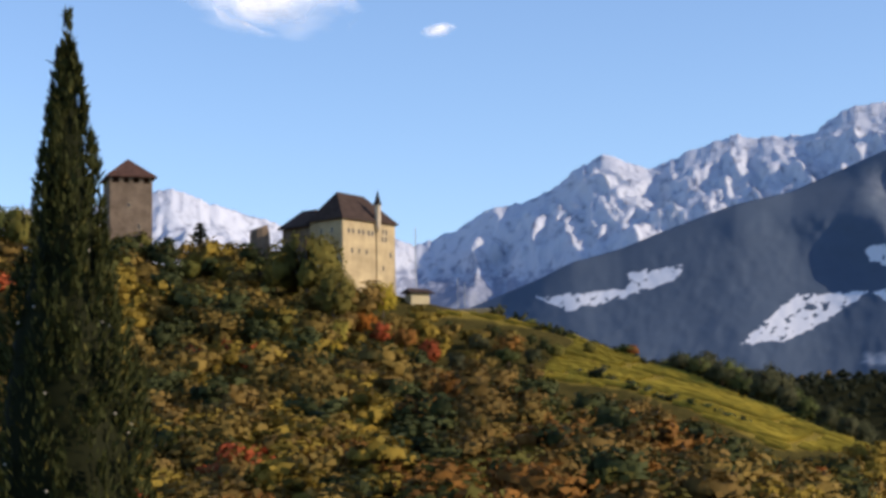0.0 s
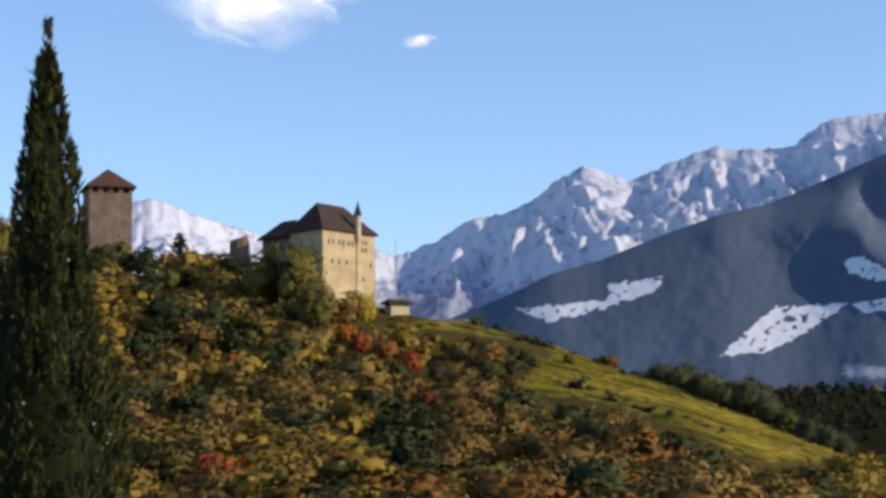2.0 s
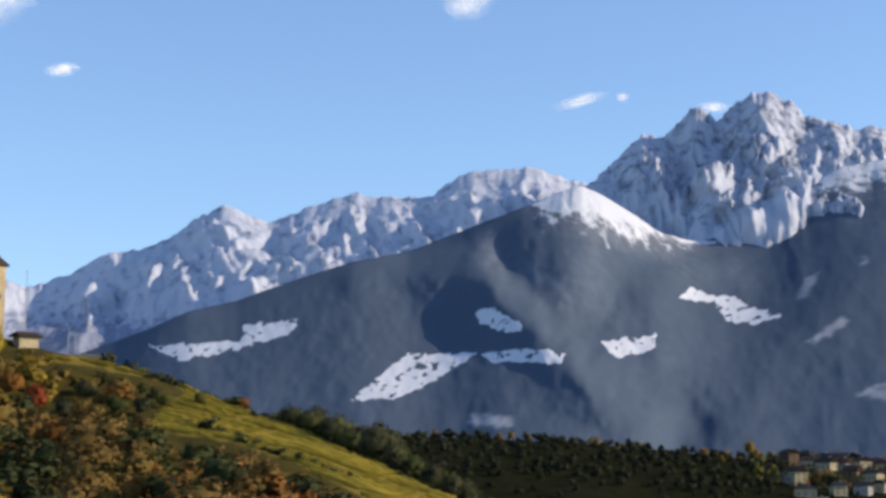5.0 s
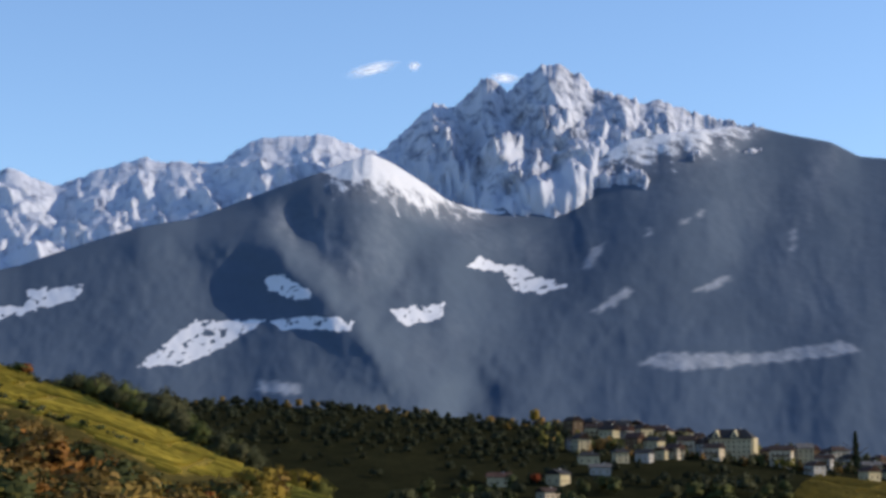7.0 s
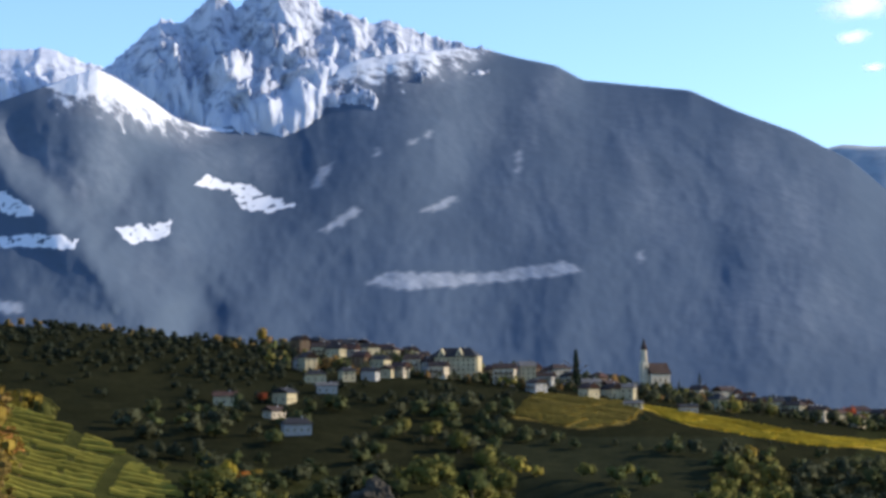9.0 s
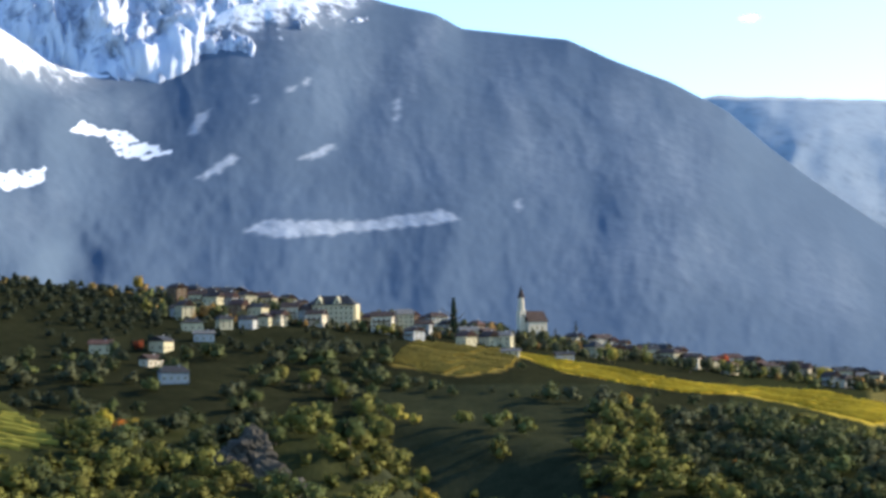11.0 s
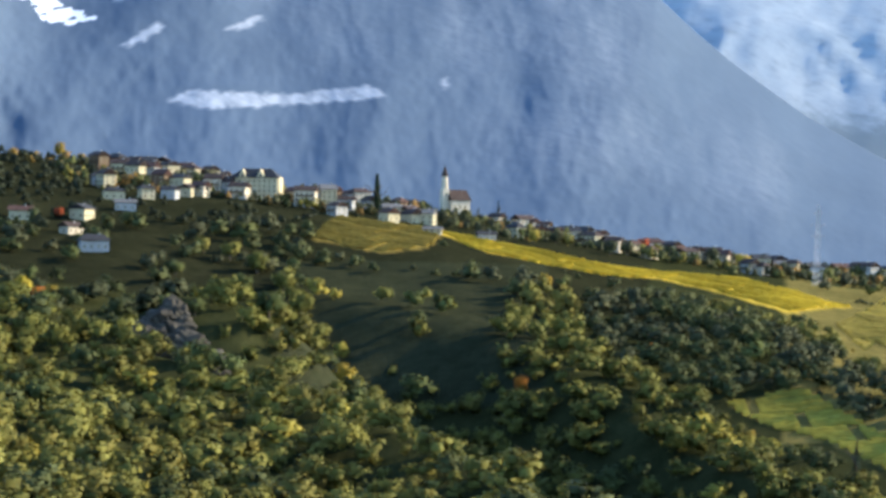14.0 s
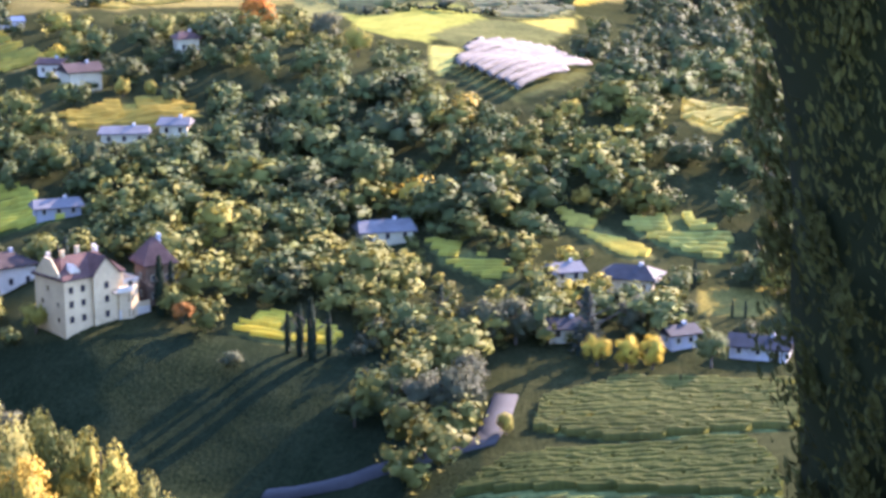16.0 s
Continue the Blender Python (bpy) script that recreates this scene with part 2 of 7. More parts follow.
# ---------------------------------------------------------------- the land
# Contour lines of the land, near to far: at each bearing a distance and a height angle from the terrace.
KNOTS = [-20, -12, -4, 2, 8, 13, 20, 27, 35, 42, 48, 55, 62, 70, 85]
CONTOURS = {
    "terrace": ([4] * 15, [-23] * 15),
    "bank": ([24, 24, 24, 24, 24, 22, 20, 20, 18, 16, 15, 14, 14, 14, 14], [-20, -20, -20, -20, -20, -20, -22, -24, -26, -28, -30, -32, -32, -32, -32]),
    "hollow": ([180, 180, 180, 170, 160, 150, 140, 130, 110, 90, 80, 70, 70, 70, 70], [-13, -13, -13, -13, -13, -14, -16, -19, -21, -25, -29, -31, -31, -31, -31]),
    "hill_foot": ([450, 450, 450, 440, 440, 480, 430, 360, 285, 215, 155, 140, 140, 140, 140], [-1, -1, -1, -1, -1, -1.3, -4.5, -7.5, -10.5, -16, -23, -27, -27, -27, -27]),
    "hill_crest": ([820, 820, 790, 760, 690, 620, 520, 430, 350, 260, 190, 180, 180, 180, 180], [7.6, 7.3, 6.5, 5.3, 3.2, 1.05, -1.7, -4.3, -6.6, -11.3, -19.2, -25, -25, -25, -25]),
    "ravine": ([960, 960, 930, 900, 830, 760, 650, 580, 480, 390, 330, 325, 290, 280, 280], [3, 3, 1, -1, -3, -4.5, -5.5, -8, -11, -15.5, -20.0, -20.4, -20.8, -20.8, -20.8]),
    "slope_foot": ([1030, 1030, 1010, 980, 930, 850, 780, 820, 710, 490, 375, 362, 355, 350, 350], [2, 2, 0, -1, -2, -2, -2.8, -4.5, -7, -12, -14.9, -16.1, -17, -17, -17]),
    "slope": ([1110, 1110, 1100, 1080, 1050, 1000, 950, 920, 800, 600, 470, 450, 440, 440, 440], [1.5, 1.5, 0.5, 0.5, 0.8, 0.5, -0.3, -1.2, -3, -7.2, -10.6, -11.6, -12.2, -13, -13]),
    "shoulder": ([1190, 1190, 1190, 1180, 1180, 1150, 1120, 1110, 1000, 820, 680, 560, 520, 520, 520], [1.8, 1.8, 1.5, 1.8, 2.3, 2, 1.2, 0.7, -0.4, -3, -5.3, -7.2, -7.9, -9, -9]),
    "plateau": ([1280] * 9 + [1150, 1100, 1000, 900, 900, 900], [2.1, 2.1, 2.2, 2.6, 3.0, 2.9, 2.3, 1.5, 0.4, -1.3, -2.3, -3.2, -4, -5.4, -5.4]),
    "brow": ([1370] * 9 + [1400, 1450, 1500, 1550, 1550, 1550], [2.3, 2.3, 2.6, 3.0, 3.3, 3.15, 2.75, 1.85, 0.7, -0.45, -1.0, -1.38, -1.85, -2.7, -2.9]),
    "beyond": ([1800] * 15, [-4.5] * 15),
    "valley": ([4800] * 15, [-3.0] * 15),
}
NF = 540      # bearings within the view
FINE = np.linspace(-22, 80, NF)
AZ = np.concatenate([FINE, np.linspace(84, 334, 60)])
RR = np.concatenate([np.geomspace(2.5, 240, 48)[:-1], np.geomspace(240, 1620, 330)[:-1], np.geomspace(1620, 4800, 22)])
_lines = []
for _r, _e in CONTOURS.values():
    ks, rs, es = KNOTS + [340], list(_r) + [_r[0]], list(_e) + [_e[0]]
    lr, le = np.interp(AZ, ks, np.log(rs)), np.interp(AZ, ks, es)
    lr[:NF], le[:NF] = soften(lr[:NF], 10, 0), soften(le[:NF], 10, 0)
    _lines.append((lr, le))
EL = np.stack([np.interp(np.log(RR), [l[0][i] for l in _lines], [l[1][i] for l in _lines]) for i in range(len(AZ))])
EL[:, 47:] = soften(EL[:, 47:], 2.0, 1)
RISE = np.interp(AZ, [38, 50, 80, 90, 330], [0, 0.58, 0.58, 0, 0])      # the land's tilt towards the valley side, on top of the contours
EL = EL + RISE[:, None] * (RR > 60)[None, :]
CREST_R, RAVINE_R = np.exp(_lines[4][0]), np.exp(_lines[5][0])
_gx, _gy = RR[None, :] * np.sin(np.radians(AZ))[:, None], RR[None, :] * np.cos(np.radians(AZ))[:, None]
_rough = np.clip((RR - 120) / 400, 0, 1) * np.clip((1700 - RR) / 300, 0, 1)
_folded = 1 + 1.3 * (np.clip((AZ - 42) / 4, 0, 1) * np.clip((66 - AZ) / 3, 0, 1))[:, None] * (np.clip((RR - 390) / 40, 0, 1) * np.clip((640 - RR) / 60, 0, 1))[None, :]      # the wooded slopes roll more
GZ = RR[None, :] * np.tan(np.radians(EL)) + _folded * _rough[None, :] * (3.0 * fbm(_gx / 90, _gy / 90, 3) + 1.2 * fbm(_gx / 22, _gy / 22, 8))
_kn = np.interp(AZ, [19, 20.5, 22.5, 24, 26, 28, 29.5, 31, 32], [-8, -3.6, -2.3, -1.5, -1.6, -2.9, -4.6, -7.5, -12])      # the wooded knoll with its crag, before the village slope
_lift = 720 * np.tan(np.radians(_kn)) - GZ[:, int(np.argmin(abs(RR - 720)))]
GZ += np.maximum(_lift, 0)[:, None] * np.exp(-((RR - 720) / 62) ** 2)[None, :]
GEL = np.degrees(np.arctan2(GZ, RR[None, :])) - RISE[:, None]      # height angles before that tilt, in which all places below are given


def height(az, r):
    """The land's height at bearing az (within the view) and distance r."""
    i = np.clip(np.interp(az, FINE, np.arange(NF)), 0, NF - 1.001)
    j = np.clip(np.interp(np.log(r), np.log(RR), np.arange(len(RR))), 0, len(RR) - 1.001)
    i0, j0 = i.astype(int) if hasattr(i, "astype") else int(i), j.astype(int) if hasattr(j, "astype") else int(j)
    u, v = i - i0, j - j0
    return (GZ[i0, j0] * (1 - u) + GZ[i0 + 1, j0] * u) * (1 - v) + (GZ[i0, j0 + 1] * (1 - u) + GZ[i0 + 1, j0 + 1] * u) * v


def spot(az, el, hill=False):
    """Where the land is met at a bearing and a height angle: on the castle hill, or beyond the ravine."""
    i = int(np.argmin(abs(FINE - az)))
    lo, hi = (250, CREST_R[i] * 1.04) if hill else (RAVINE_R[i], 1700)
    js = [j for j in range(len(RR)) if lo <= RR[j] <= hi]
    for j in js:
        if GEL[i, j] >= el:
            break
    else:
        j = max(js, key=lambda k: GEL[i, k])
    return Vector((RR[j] * math.sin(radians(az)), RR[j] * math.cos(radians(az)), float(height(az, RR[j])))), RR[j]


# Fields by their corners (bearing, height angle).
FIELDS = {
    "vineyard_hill": [(-0.58,5.25), (1.25,5.5), (3.61,5.07), (5.3,4.42), (6.65,4.01), (8.85,3.1), (11.36,1.78), (12.77,1.06), (9.69,1.04), (7.34,2.23), (5.32,2.91), (2.63,3.25), (3.96,4.24), (3.61,4.6), (1.26,5.03)],
    "vineyard_terrace": [(13.03,1.16), (14.0,0.91), (15.3,0.34), (16.04,-0.16), (18.44,-2.04), (13.1,-2.0)],
    "field_gold": [(28.76,1.0), (31.96,0.63), (31.45,0.1), (30.1,-0.09), (28.08,0.3)],
    "strip_yellow": [(31.46,0.67), (33.3,0.35), (36.33,-0.22), (39.03,-0.59), (40.72,-0.73), (42.4,-1.18), (43.91,-1.64), (42.15,-1.77), (40.05,-1.12), (38.36,-0.68), (36.34,-0.52), (33.3,0.01)],
    "vineyard_slope": [(44.4,-3.0), (43.6,-2.2), (44.29,-1.85), (45.29,-1.34), (46.97,-1.16), (49.0,-1.57), (50.35,-2.15), (54.4,-3.29), (56.07,-3.35), (56.83,-3.79), (55.51,-4.7), (54.93,-5.13), (52.75,-5.49), (50.72,-5.69), (49.87,-5.52), (48.0,-5.2), (47.66,-3.85), (46.31,-3.35), (44.62,-2.68)],
    "vineyard_step": [(40.45,-4.44), (42.61,-4.03), (44.79,-5.37), (46.65,-5.74), (49.03,-7.05), (47.68,-7.26), (45.3,-6.55), (43.45,-5.62), (41.44,-5.03)],
    "orchard_a": [(56.08,-2.58), (57.42,-2.41), (59.59,-2.29), (60.93,-2.4), (61.1,-2.73), (59.6,-3.09), (58.43,-3.32), (57.42,-3.41), (56.16,-3.46)],
    "orchard_b": [(56.84,-3.83), (57.93,-3.83), (58.94,-4.16), (60.45,-4.32), (59.79,-4.65), (57.94,-4.91), (56.92,-4.58), (56.5,-4.33)],
    "field_yg": [(62.64,-5.05), (63.79,-4.62), (64.78,-4.61), (65.78,-5.01), (65.87,-5.34), (64.64,-5.69), (63.98,-5.61), (62.98,-5.29)],
    "meadow": [(57.43,-5.87), (58.62,-5.95), (60.13,-5.57), (60.97,-5.65), (61.74,-6.06), (60.48,-6.41), (59.98,-6.75), (58.96,-6.59), (57.94,-6.34)],
    "field_dark": [(59.98,-6.5), (61.48,-6.1), (62.99,-6.13), (64,-6.53), (63.34,-6.96), (61.84,-7.15), (60.99,-6.91)],
    "field_y2": [(62.66,-6.13), (64.49,-6.02), (64.17,-6.53), (63.33,-6.32)],
    "net": [(60.59,-7.68), (61.41,-6.9), (63.42,-7.11), (64.92,-7.68), (62.62,-8.55)],
    "orchard_c": [(59.69,-3.29), (60.6,-2.9), (61.93,-2.73), (62.1,-3.22), (61.28,-3.45), (60.27,-3.45)],
    "orchard_d": [(60.62,-4.32), (60.95,-3.98), (61.62,-3.89), (62.95,-3.88), (63.95,-4.37), (62.8,-4.8), (61.8,-4.94), (61.13,-4.65)],
    "orchard_e": [(56.16,-4.75), (57.09,-4.75), (57.94,-5.03), (59.45,-4.86), (60.63,-4.73), (61.8,-4.97), (62.81,-5.3), (62.14,-5.52), (60.97,-5.53), (59.63,-5.49), (58.28,-5.92), (57.26,-5.76), (56.25,-5.34)],
    "orchard_g": [(61.06,-5.6), (62.81,-5.36), (64.32,-5.86), (63.66,-6.04), (62.32,-6.05), (61.48,-5.85)],
    "field_pale": [(58.6,-3.74), (59.61,-3.69), (61.28,-3.81), (60.62,-4.15), (59.78,-4.29), (58.94,-4.07)],
    "meadow_low": [(59.98,-6.83), (60.99,-6.91), (60.66,-7.58), (60.16,-7.76)],
    "field_far": [(53.54,-1.28), (57.04,-1.58), (59.67,-1.88), (62.07,-2.18), (62.08,-2.67), (56.89,-2.42), (54.38,-2.11)],
    "field_far2": [(56.25,-3.53), (59.6,-3.52), (62.93,-3.22), (65.89,-3.11), (66.23,-3.6), (61.78,-3.64), (56.58,-3.75)],
    "vineyard_oval": [(49.05,-8.73), (50.41,-8.36), (52.62,-8.36), (53.16,-8.78), (51.94,-9.12), (49.72,-9.07)],
    "vineyard_small": [(44.31,-10.92), (45.49,-10.49), (48.02,-10.83), (49.54,-11.47), (48.69,-11.74), (46.48,-12.04), (44.47,-11.66)],
    "vineyard_villa": [(53.76,-15.24), (55.08,-14.75), (57.14,-15.34), (57.05,-15.88), (55.05,-15.65)],
    "vineyard_c": [(59.88,-12.69), (61.0,-12.83), (62.73,-13.68), (61.69,-13.92), (60.31,-13.37)],
    "vineyard_d": [(63.76,-11.69), (65.14,-12.19), (66.95,-13.14), (65.84,-13.22), (64.28,-12.4)],
    "vineyard_e": [(65.74,-12.18), (67.52,-11.82), (69.24,-12.62), (68.75,-13.33), (67.2,-12.87)],
    "vineyard_f": [(67.54,-8.48), (69.47,-8.79), (68.65,-9.43), (67.55,-9.01)],
    "field_s": [(68.25,-14.07), (70.46,-13.89), (70.48,-14.75), (68.27,-14.85)],
    "orchard_floor": [(63.44,-17.49), (65.89,-16.84), (71.4,-16.83), (71.27,-18.03), (65.91,-18.63), (63.18,-18.33)],
    "orchard_near": [(60.6,-20.31), (62.38,-19.17), (69.74,-18.51), (70.63,-19.21), (70.92,-20.08)],
}
ROAD_UP = [(57.11,-3.79), (56.67,-4.09), (56.0,-4.31), (55.51,-4.78), (55.18,-5.12), (54.97,-5.55), (54.64,-5.97), (54.27,-6.28)]
ROAD_FLOOR = [(54.73,-20.18), (57.4,-19.7), (59.9,-19.11), (61.67,-18.67), (61.99,-18.08), (62.3,-17.33)]
HILL_HEDGES = [
    [(2.77,4.81), (4.63,4.24), (6.66,3.51), (9.02,2.52), (11.36,1.42)],
    [(3.97,3.37), (6.33,2.64), (9.02,1.74)],
    [(1.25,5.24), (2.43,5.05), (3.61,4.82)],
]
HEDGES = [
    [(46.25,-3.42), (47.65,-3.13)],
    [(47.96,-4.33), (49.29,-3.97)],
    [(50.2,-4.06), (52.22,-3.66)],
    [(49.68,-5.56), (51.19,-5.46), (52.7,-5.33)],
    [(50.39,-2.95), (51.55,-3.4), (53.89,-3.46)],
    [(53.05,-3.74), (54.9,-4.16)],
    [(51.87,-4.41), (52.87,-5)],
    [(56.84,-3.8), (56.3,-4.4), (56.1,-4.7)], [(60.5,-4.35), (61.0,-4.7), (61.8,-4.98), (62.7,-4.86), (63.9,-4.45)], [(62.85,-5.3), (63.6,-5.6), (64.3,-5.83)],
    [(50.53,-2.9), (51.54,-3.18), (52.39,-3.56), (53.4,-3.47), (54.4,-3.42)],
    [(44.12,-1.54), (45.29,-1.76), (46.3,-1.92), (47.48,-2.08), (48.66,-2.16), (50.35,-2.28)],
    [(48.17,-4.32), (49.35,-4.09), (50.2,-3.92), (51.38,-3.82), (52.47,-3.65)],
    [(46.31,-3.44), (46.98,-3.32), (47.82,-3.09)],
    [(50.04,-5.56), (51.39,-5.38), (52.74,-5.16)],
    [(53.4,-3.5), (54.57,-3.79), (55.75,-4.14)],
    [(47.65,-2.17), (47.99,-2.84), (49.18,-3.59), (49.86,-3.92)],
    [(43.12,-0.51), (44.62,-0.75), (45.96,-0.91), (47.31,-1.07)],
    [(56.22,-3.12), (57.82,-3.31), (59.49,-3.35), (61.99,-3.42)],
    [(55.65,-5.23), (58.01,-4.95), (60.52,-4.58)],
    [(58.03,-5.96), (59.71,-5.8), (61.89,-5.97), (64.2,-5.7)],
    [(60.87,-5.41), (62.7,-5.24), (64.03,-5.68)],
]
FIELD_TINT = {
    "orchard_c": (0.13, 0.13, 0.06), "orchard_d": (0.11, 0.1, 0.05), "orchard_e": (0.125, 0.125, 0.055), "orchard_g": (0.15, 0.15, 0.07), "field_pale": (0.21, 0.2, 0.055), "meadow_low": (0.27, 0.26, 0.08),
    "vineyard_hill": (0.24, 0.19, 0.05), "vineyard_terrace": (0.05, 0.055, 0.02), "field_gold": (0.2, 0.15, 0.045),
    "strip_yellow": (0.42, 0.31, 0.05), "vineyard_slope": (0.12, 0.105, 0.042), "vineyard_step": (0.12, 0.105, 0.04),
    "orchard_a": (0.14, 0.14, 0.06), "orchard_b": (0.12, 0.12, 0.055), "field_yg": (0.25, 0.19, 0.04), "meadow": (0.19, 0.195, 0.05),
    "field_dark": (0.095, 0.1, 0.042), "field_y2": (0.22, 0.2, 0.055), "net": (0.07, 0.075, 0.03), "field_far": (0.26, 0.21, 0.08),
    "field_far2": (0.23, 0.165, 0.05), "vineyard_oval": (0.29, 0.22, 0.05), "vineyard_small": (0.06, 0.075, 0.025),
    "vineyard_villa": (0.1, 0.1, 0.035), "vineyard_c": (0.1, 0.11, 0.04), "vineyard_d": (0.1, 0.1, 0.04), "vineyard_e": (0.08, 0.1, 0.04),
    "vineyard_f": (0.28, 0.24, 0.07), "field_s": (0.15, 0.13, 0.04), "orchard_floor": (0.13, 0.16, 0.06), "orchard_near": (0.13, 0.16, 0.06),
}
HILL_FIELDS = {"vineyard_hill", "vineyard_terrace"}
_az2 = np.repeat(AZ[:, None], len(RR), 1)
TINT = np.empty(GZ.shape + (3,))
TINT[:] = (0.032, 0.036, 0.017)
_on_hill = RR[None, :] < CREST_R[:, None] * 1.05
_hidden = ~_on_hill & (RR[None, :] < RAVINE_R[:, None])
TINT[_on_hill & (_az2 < 14)] = (0.075, 0.065, 0.025)
TINT[(RR[None, :] > 640) & (_az2 > 42) & (GEL > -5.6)] = (0.14, 0.12, 0.045)
TINT[(_az2 > 56) & (_az2 < 62.8) & (GEL > -5.95) & (GEL < -2.2) & (RR[None, :] > 640)] = (0.13, 0.13, 0.055)
# Shade on the slopes below village and villa is put into these tints.
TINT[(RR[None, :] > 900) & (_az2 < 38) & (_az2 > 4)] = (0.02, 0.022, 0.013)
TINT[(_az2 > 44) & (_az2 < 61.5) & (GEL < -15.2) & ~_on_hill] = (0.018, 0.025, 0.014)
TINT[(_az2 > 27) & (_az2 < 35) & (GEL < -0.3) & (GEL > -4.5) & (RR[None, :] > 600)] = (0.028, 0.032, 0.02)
for _n, _poly in FIELDS.items():
    m = inside(_az2, GEL, _poly) & (_on_hill if _n in HILL_FIELDS else ~_on_hill & ~_hidden)
    TINT[m] = FIELD_TINT[_n]
_nr = len(RR)
_i = np.arange(len(AZ))
_a, _b2 = np.meshgrid(_i, np.arange(_nr - 1), indexing="ij")
_c = (_a + 1) % len(AZ)
quads = np.stack([_a * _nr + _b2, _a * _nr + _b2 + 1, _c * _nr + _b2 + 1, _c * _nr + _b2], -1).reshape(-1, 4)[:, ::-1]
_gx[:, 0], _gy[:, 0] = 0.5, 0.4      # the sheet closes under the eye
GZ[:, 0] = -1.65
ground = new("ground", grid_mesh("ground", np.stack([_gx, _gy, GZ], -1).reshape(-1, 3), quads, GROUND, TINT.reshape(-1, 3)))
tagged(ground, "autumn hillsides with grass, vineyards and orchards", "ground", kind="structure")


# ---------------------------------------------------------------- mountains
def along(A, el, line):
    """How far each place lies from a line, in degrees."""
    best = np.full(A.shape, 1e9)
    for (x0, y0), (x1, y1) in zip(line, line[1:]):
        dx, dy = x1 - x0, y1 - y0
        t = np.clip(((A - x0) * dx + (el - y0) * dy) / (dx * dx + dy * dy), 0, 1)
        best = np.minimum(best, np.hypot(A - x0 - t * dx, el - y0 - t * dy))
    return best


def mountain(name, label, mat, ridge, reach, foot, cols, rows, snow_line, patches=(), jag=0.05, spur=1.0, seed=0, snowy=1.0, crisp=0.02, wooded=0.1, thin=(), lumpy=0.5, folds=(), rime_haze=(), most=0.1, low=-4.6):
    """A mountainside between its foot and its ridge, with spurs and gullies, closed behind.
    folds: ribs (depth over 0) and gullies (under 0) along lines; thin: frosted clearings; rime_haze: frost streaks with
    haze painted in."""
    a = np.linspace(ridge[0][0], ridge[-1][0], cols)
    per = cols / (a[-1] - a[0])      # columns to a degree
    top = np.interp(a, [p[0] for p in ridge], [p[1] for p in ridge])
    body = soften(top, 2.2 * per, 0)
    lines = np.interp(a, [p[0] for p in snow_line], [p[1] for p in snow_line])
    high = np.clip((top - lines) * 1.5, 0.15, 1)
    top = soften(top, 0.07 * per, 0) + jag * high * fbm(a * 3.4, a * 0 + 3, seed, 6, 0.62, True)
    far = np.interp(a, [p[0] for p in reach], [p[1] for p in reach])
    far = soften(far, 0.5 * per, 0) * (1 + 0.02 * fbm(a * 0.25, a * 0, seed + 5, 2))
    foot = np.interp(a, [p[0] for p in foot], [p[1] for p in foot])[:, None]
    s = np.linspace(0, 1, rows)
    A, S = np.meshgrid(a, s, indexing="ij")
    warp = 0.8 * fbm(A * 0.3, S * 2, seed + 11)
    r = foot + (far[:, None] - foot) * S
    zt, zb = far * np.tan(np.radians(top)), foot * math.tan(radians(low))
    zs, zm = ((far * np.tan(np.radians(q)))[:, None] for q in (body, soften(top, 0.6 * per, 0)))
    h = zb + (zs - zb) * S ** 1.12 + (zm - zs) * S ** 4 + (zt[:, None] - zm) * S ** 14
    env = np.clip(S * 4, 0, 1) * np.clip((1 - S) * 7, 0, 1)
    env = env * np.clip((top[:, None] + 2.5) / 8, 0.05, 1)
    big = fbm(A * 0.28 + warp + S * 1.6, S * 3.2 - A * 0.12, seed + 21, 4, 0.5, True)
    fine = fbm(A * 2.3 + warp * 3 + S * 5, S * 13 + warp, seed + 31, 6, 0.66, True)
    lines = lines[:, None]
    bare = np.clip(0.6 + (np.degrees(np.arctan2(h, r)) - lines) * 0.8, wooded, 1)      # crags above, smooth woods below
    crisp = crisp * bare
    h = h + spur * env * (zt[:, None] - zb) * (0.07 * big * np.maximum(bare, lumpy) + crisp * fine)
    r = r + spur * env * (-120 * big * np.maximum(bare, lumpy) - 900 * crisp * fine)
    cap = top[:, None] - 0.25 * (1 - S)
    el = np.minimum(np.degrees(np.arctan2(h, r)), np.where(S < 1, cap, 90))
    for line, depth, width in folds:
        wob = 0.25 * fbm(A * 0.8, el * 0.8, seed + 41, 3)
        r = r - depth * np.exp(-(along(A + wob, el + wob, line) / width) ** 2) * np.clip((1 - S) * 9, 0, 1)
    r = r - 4 * np.clip((1 - S) * 12, 0, 1) * np.clip(S * 6, 0, 1) * fbm(A * 2.4, el * 2.0, seed + 51, 4, 0.55)      # the lie of woods and rocks
    h = r * np.tan(np.radians(el))
    lie = 0.5 + snowy * (el - lines) * 0.55 + 0.2 * fine
    rocky = np.clip(0.5 + (el - lines + 0.5) * 1.2, 0, 1)
    lie = np.clip(lie, -0.9, 0.5 + most * snowy)
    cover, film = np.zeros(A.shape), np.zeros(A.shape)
    rag = fbm(A * 5, el * 8, 77, 5, 0.65)
    ja, je = A + 0.12 * rag, el + 0.12 * fbm(A * 6, el * 8, 78, 5, 0.65)
    for poly in patches:
        cover = np.maximum(cover, inside(ja, je, poly) & (fbm(A * 7, el * 16, 79, 4) < 0.33))
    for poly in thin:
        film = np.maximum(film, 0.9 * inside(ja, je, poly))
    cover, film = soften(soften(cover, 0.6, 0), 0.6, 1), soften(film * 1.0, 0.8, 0)
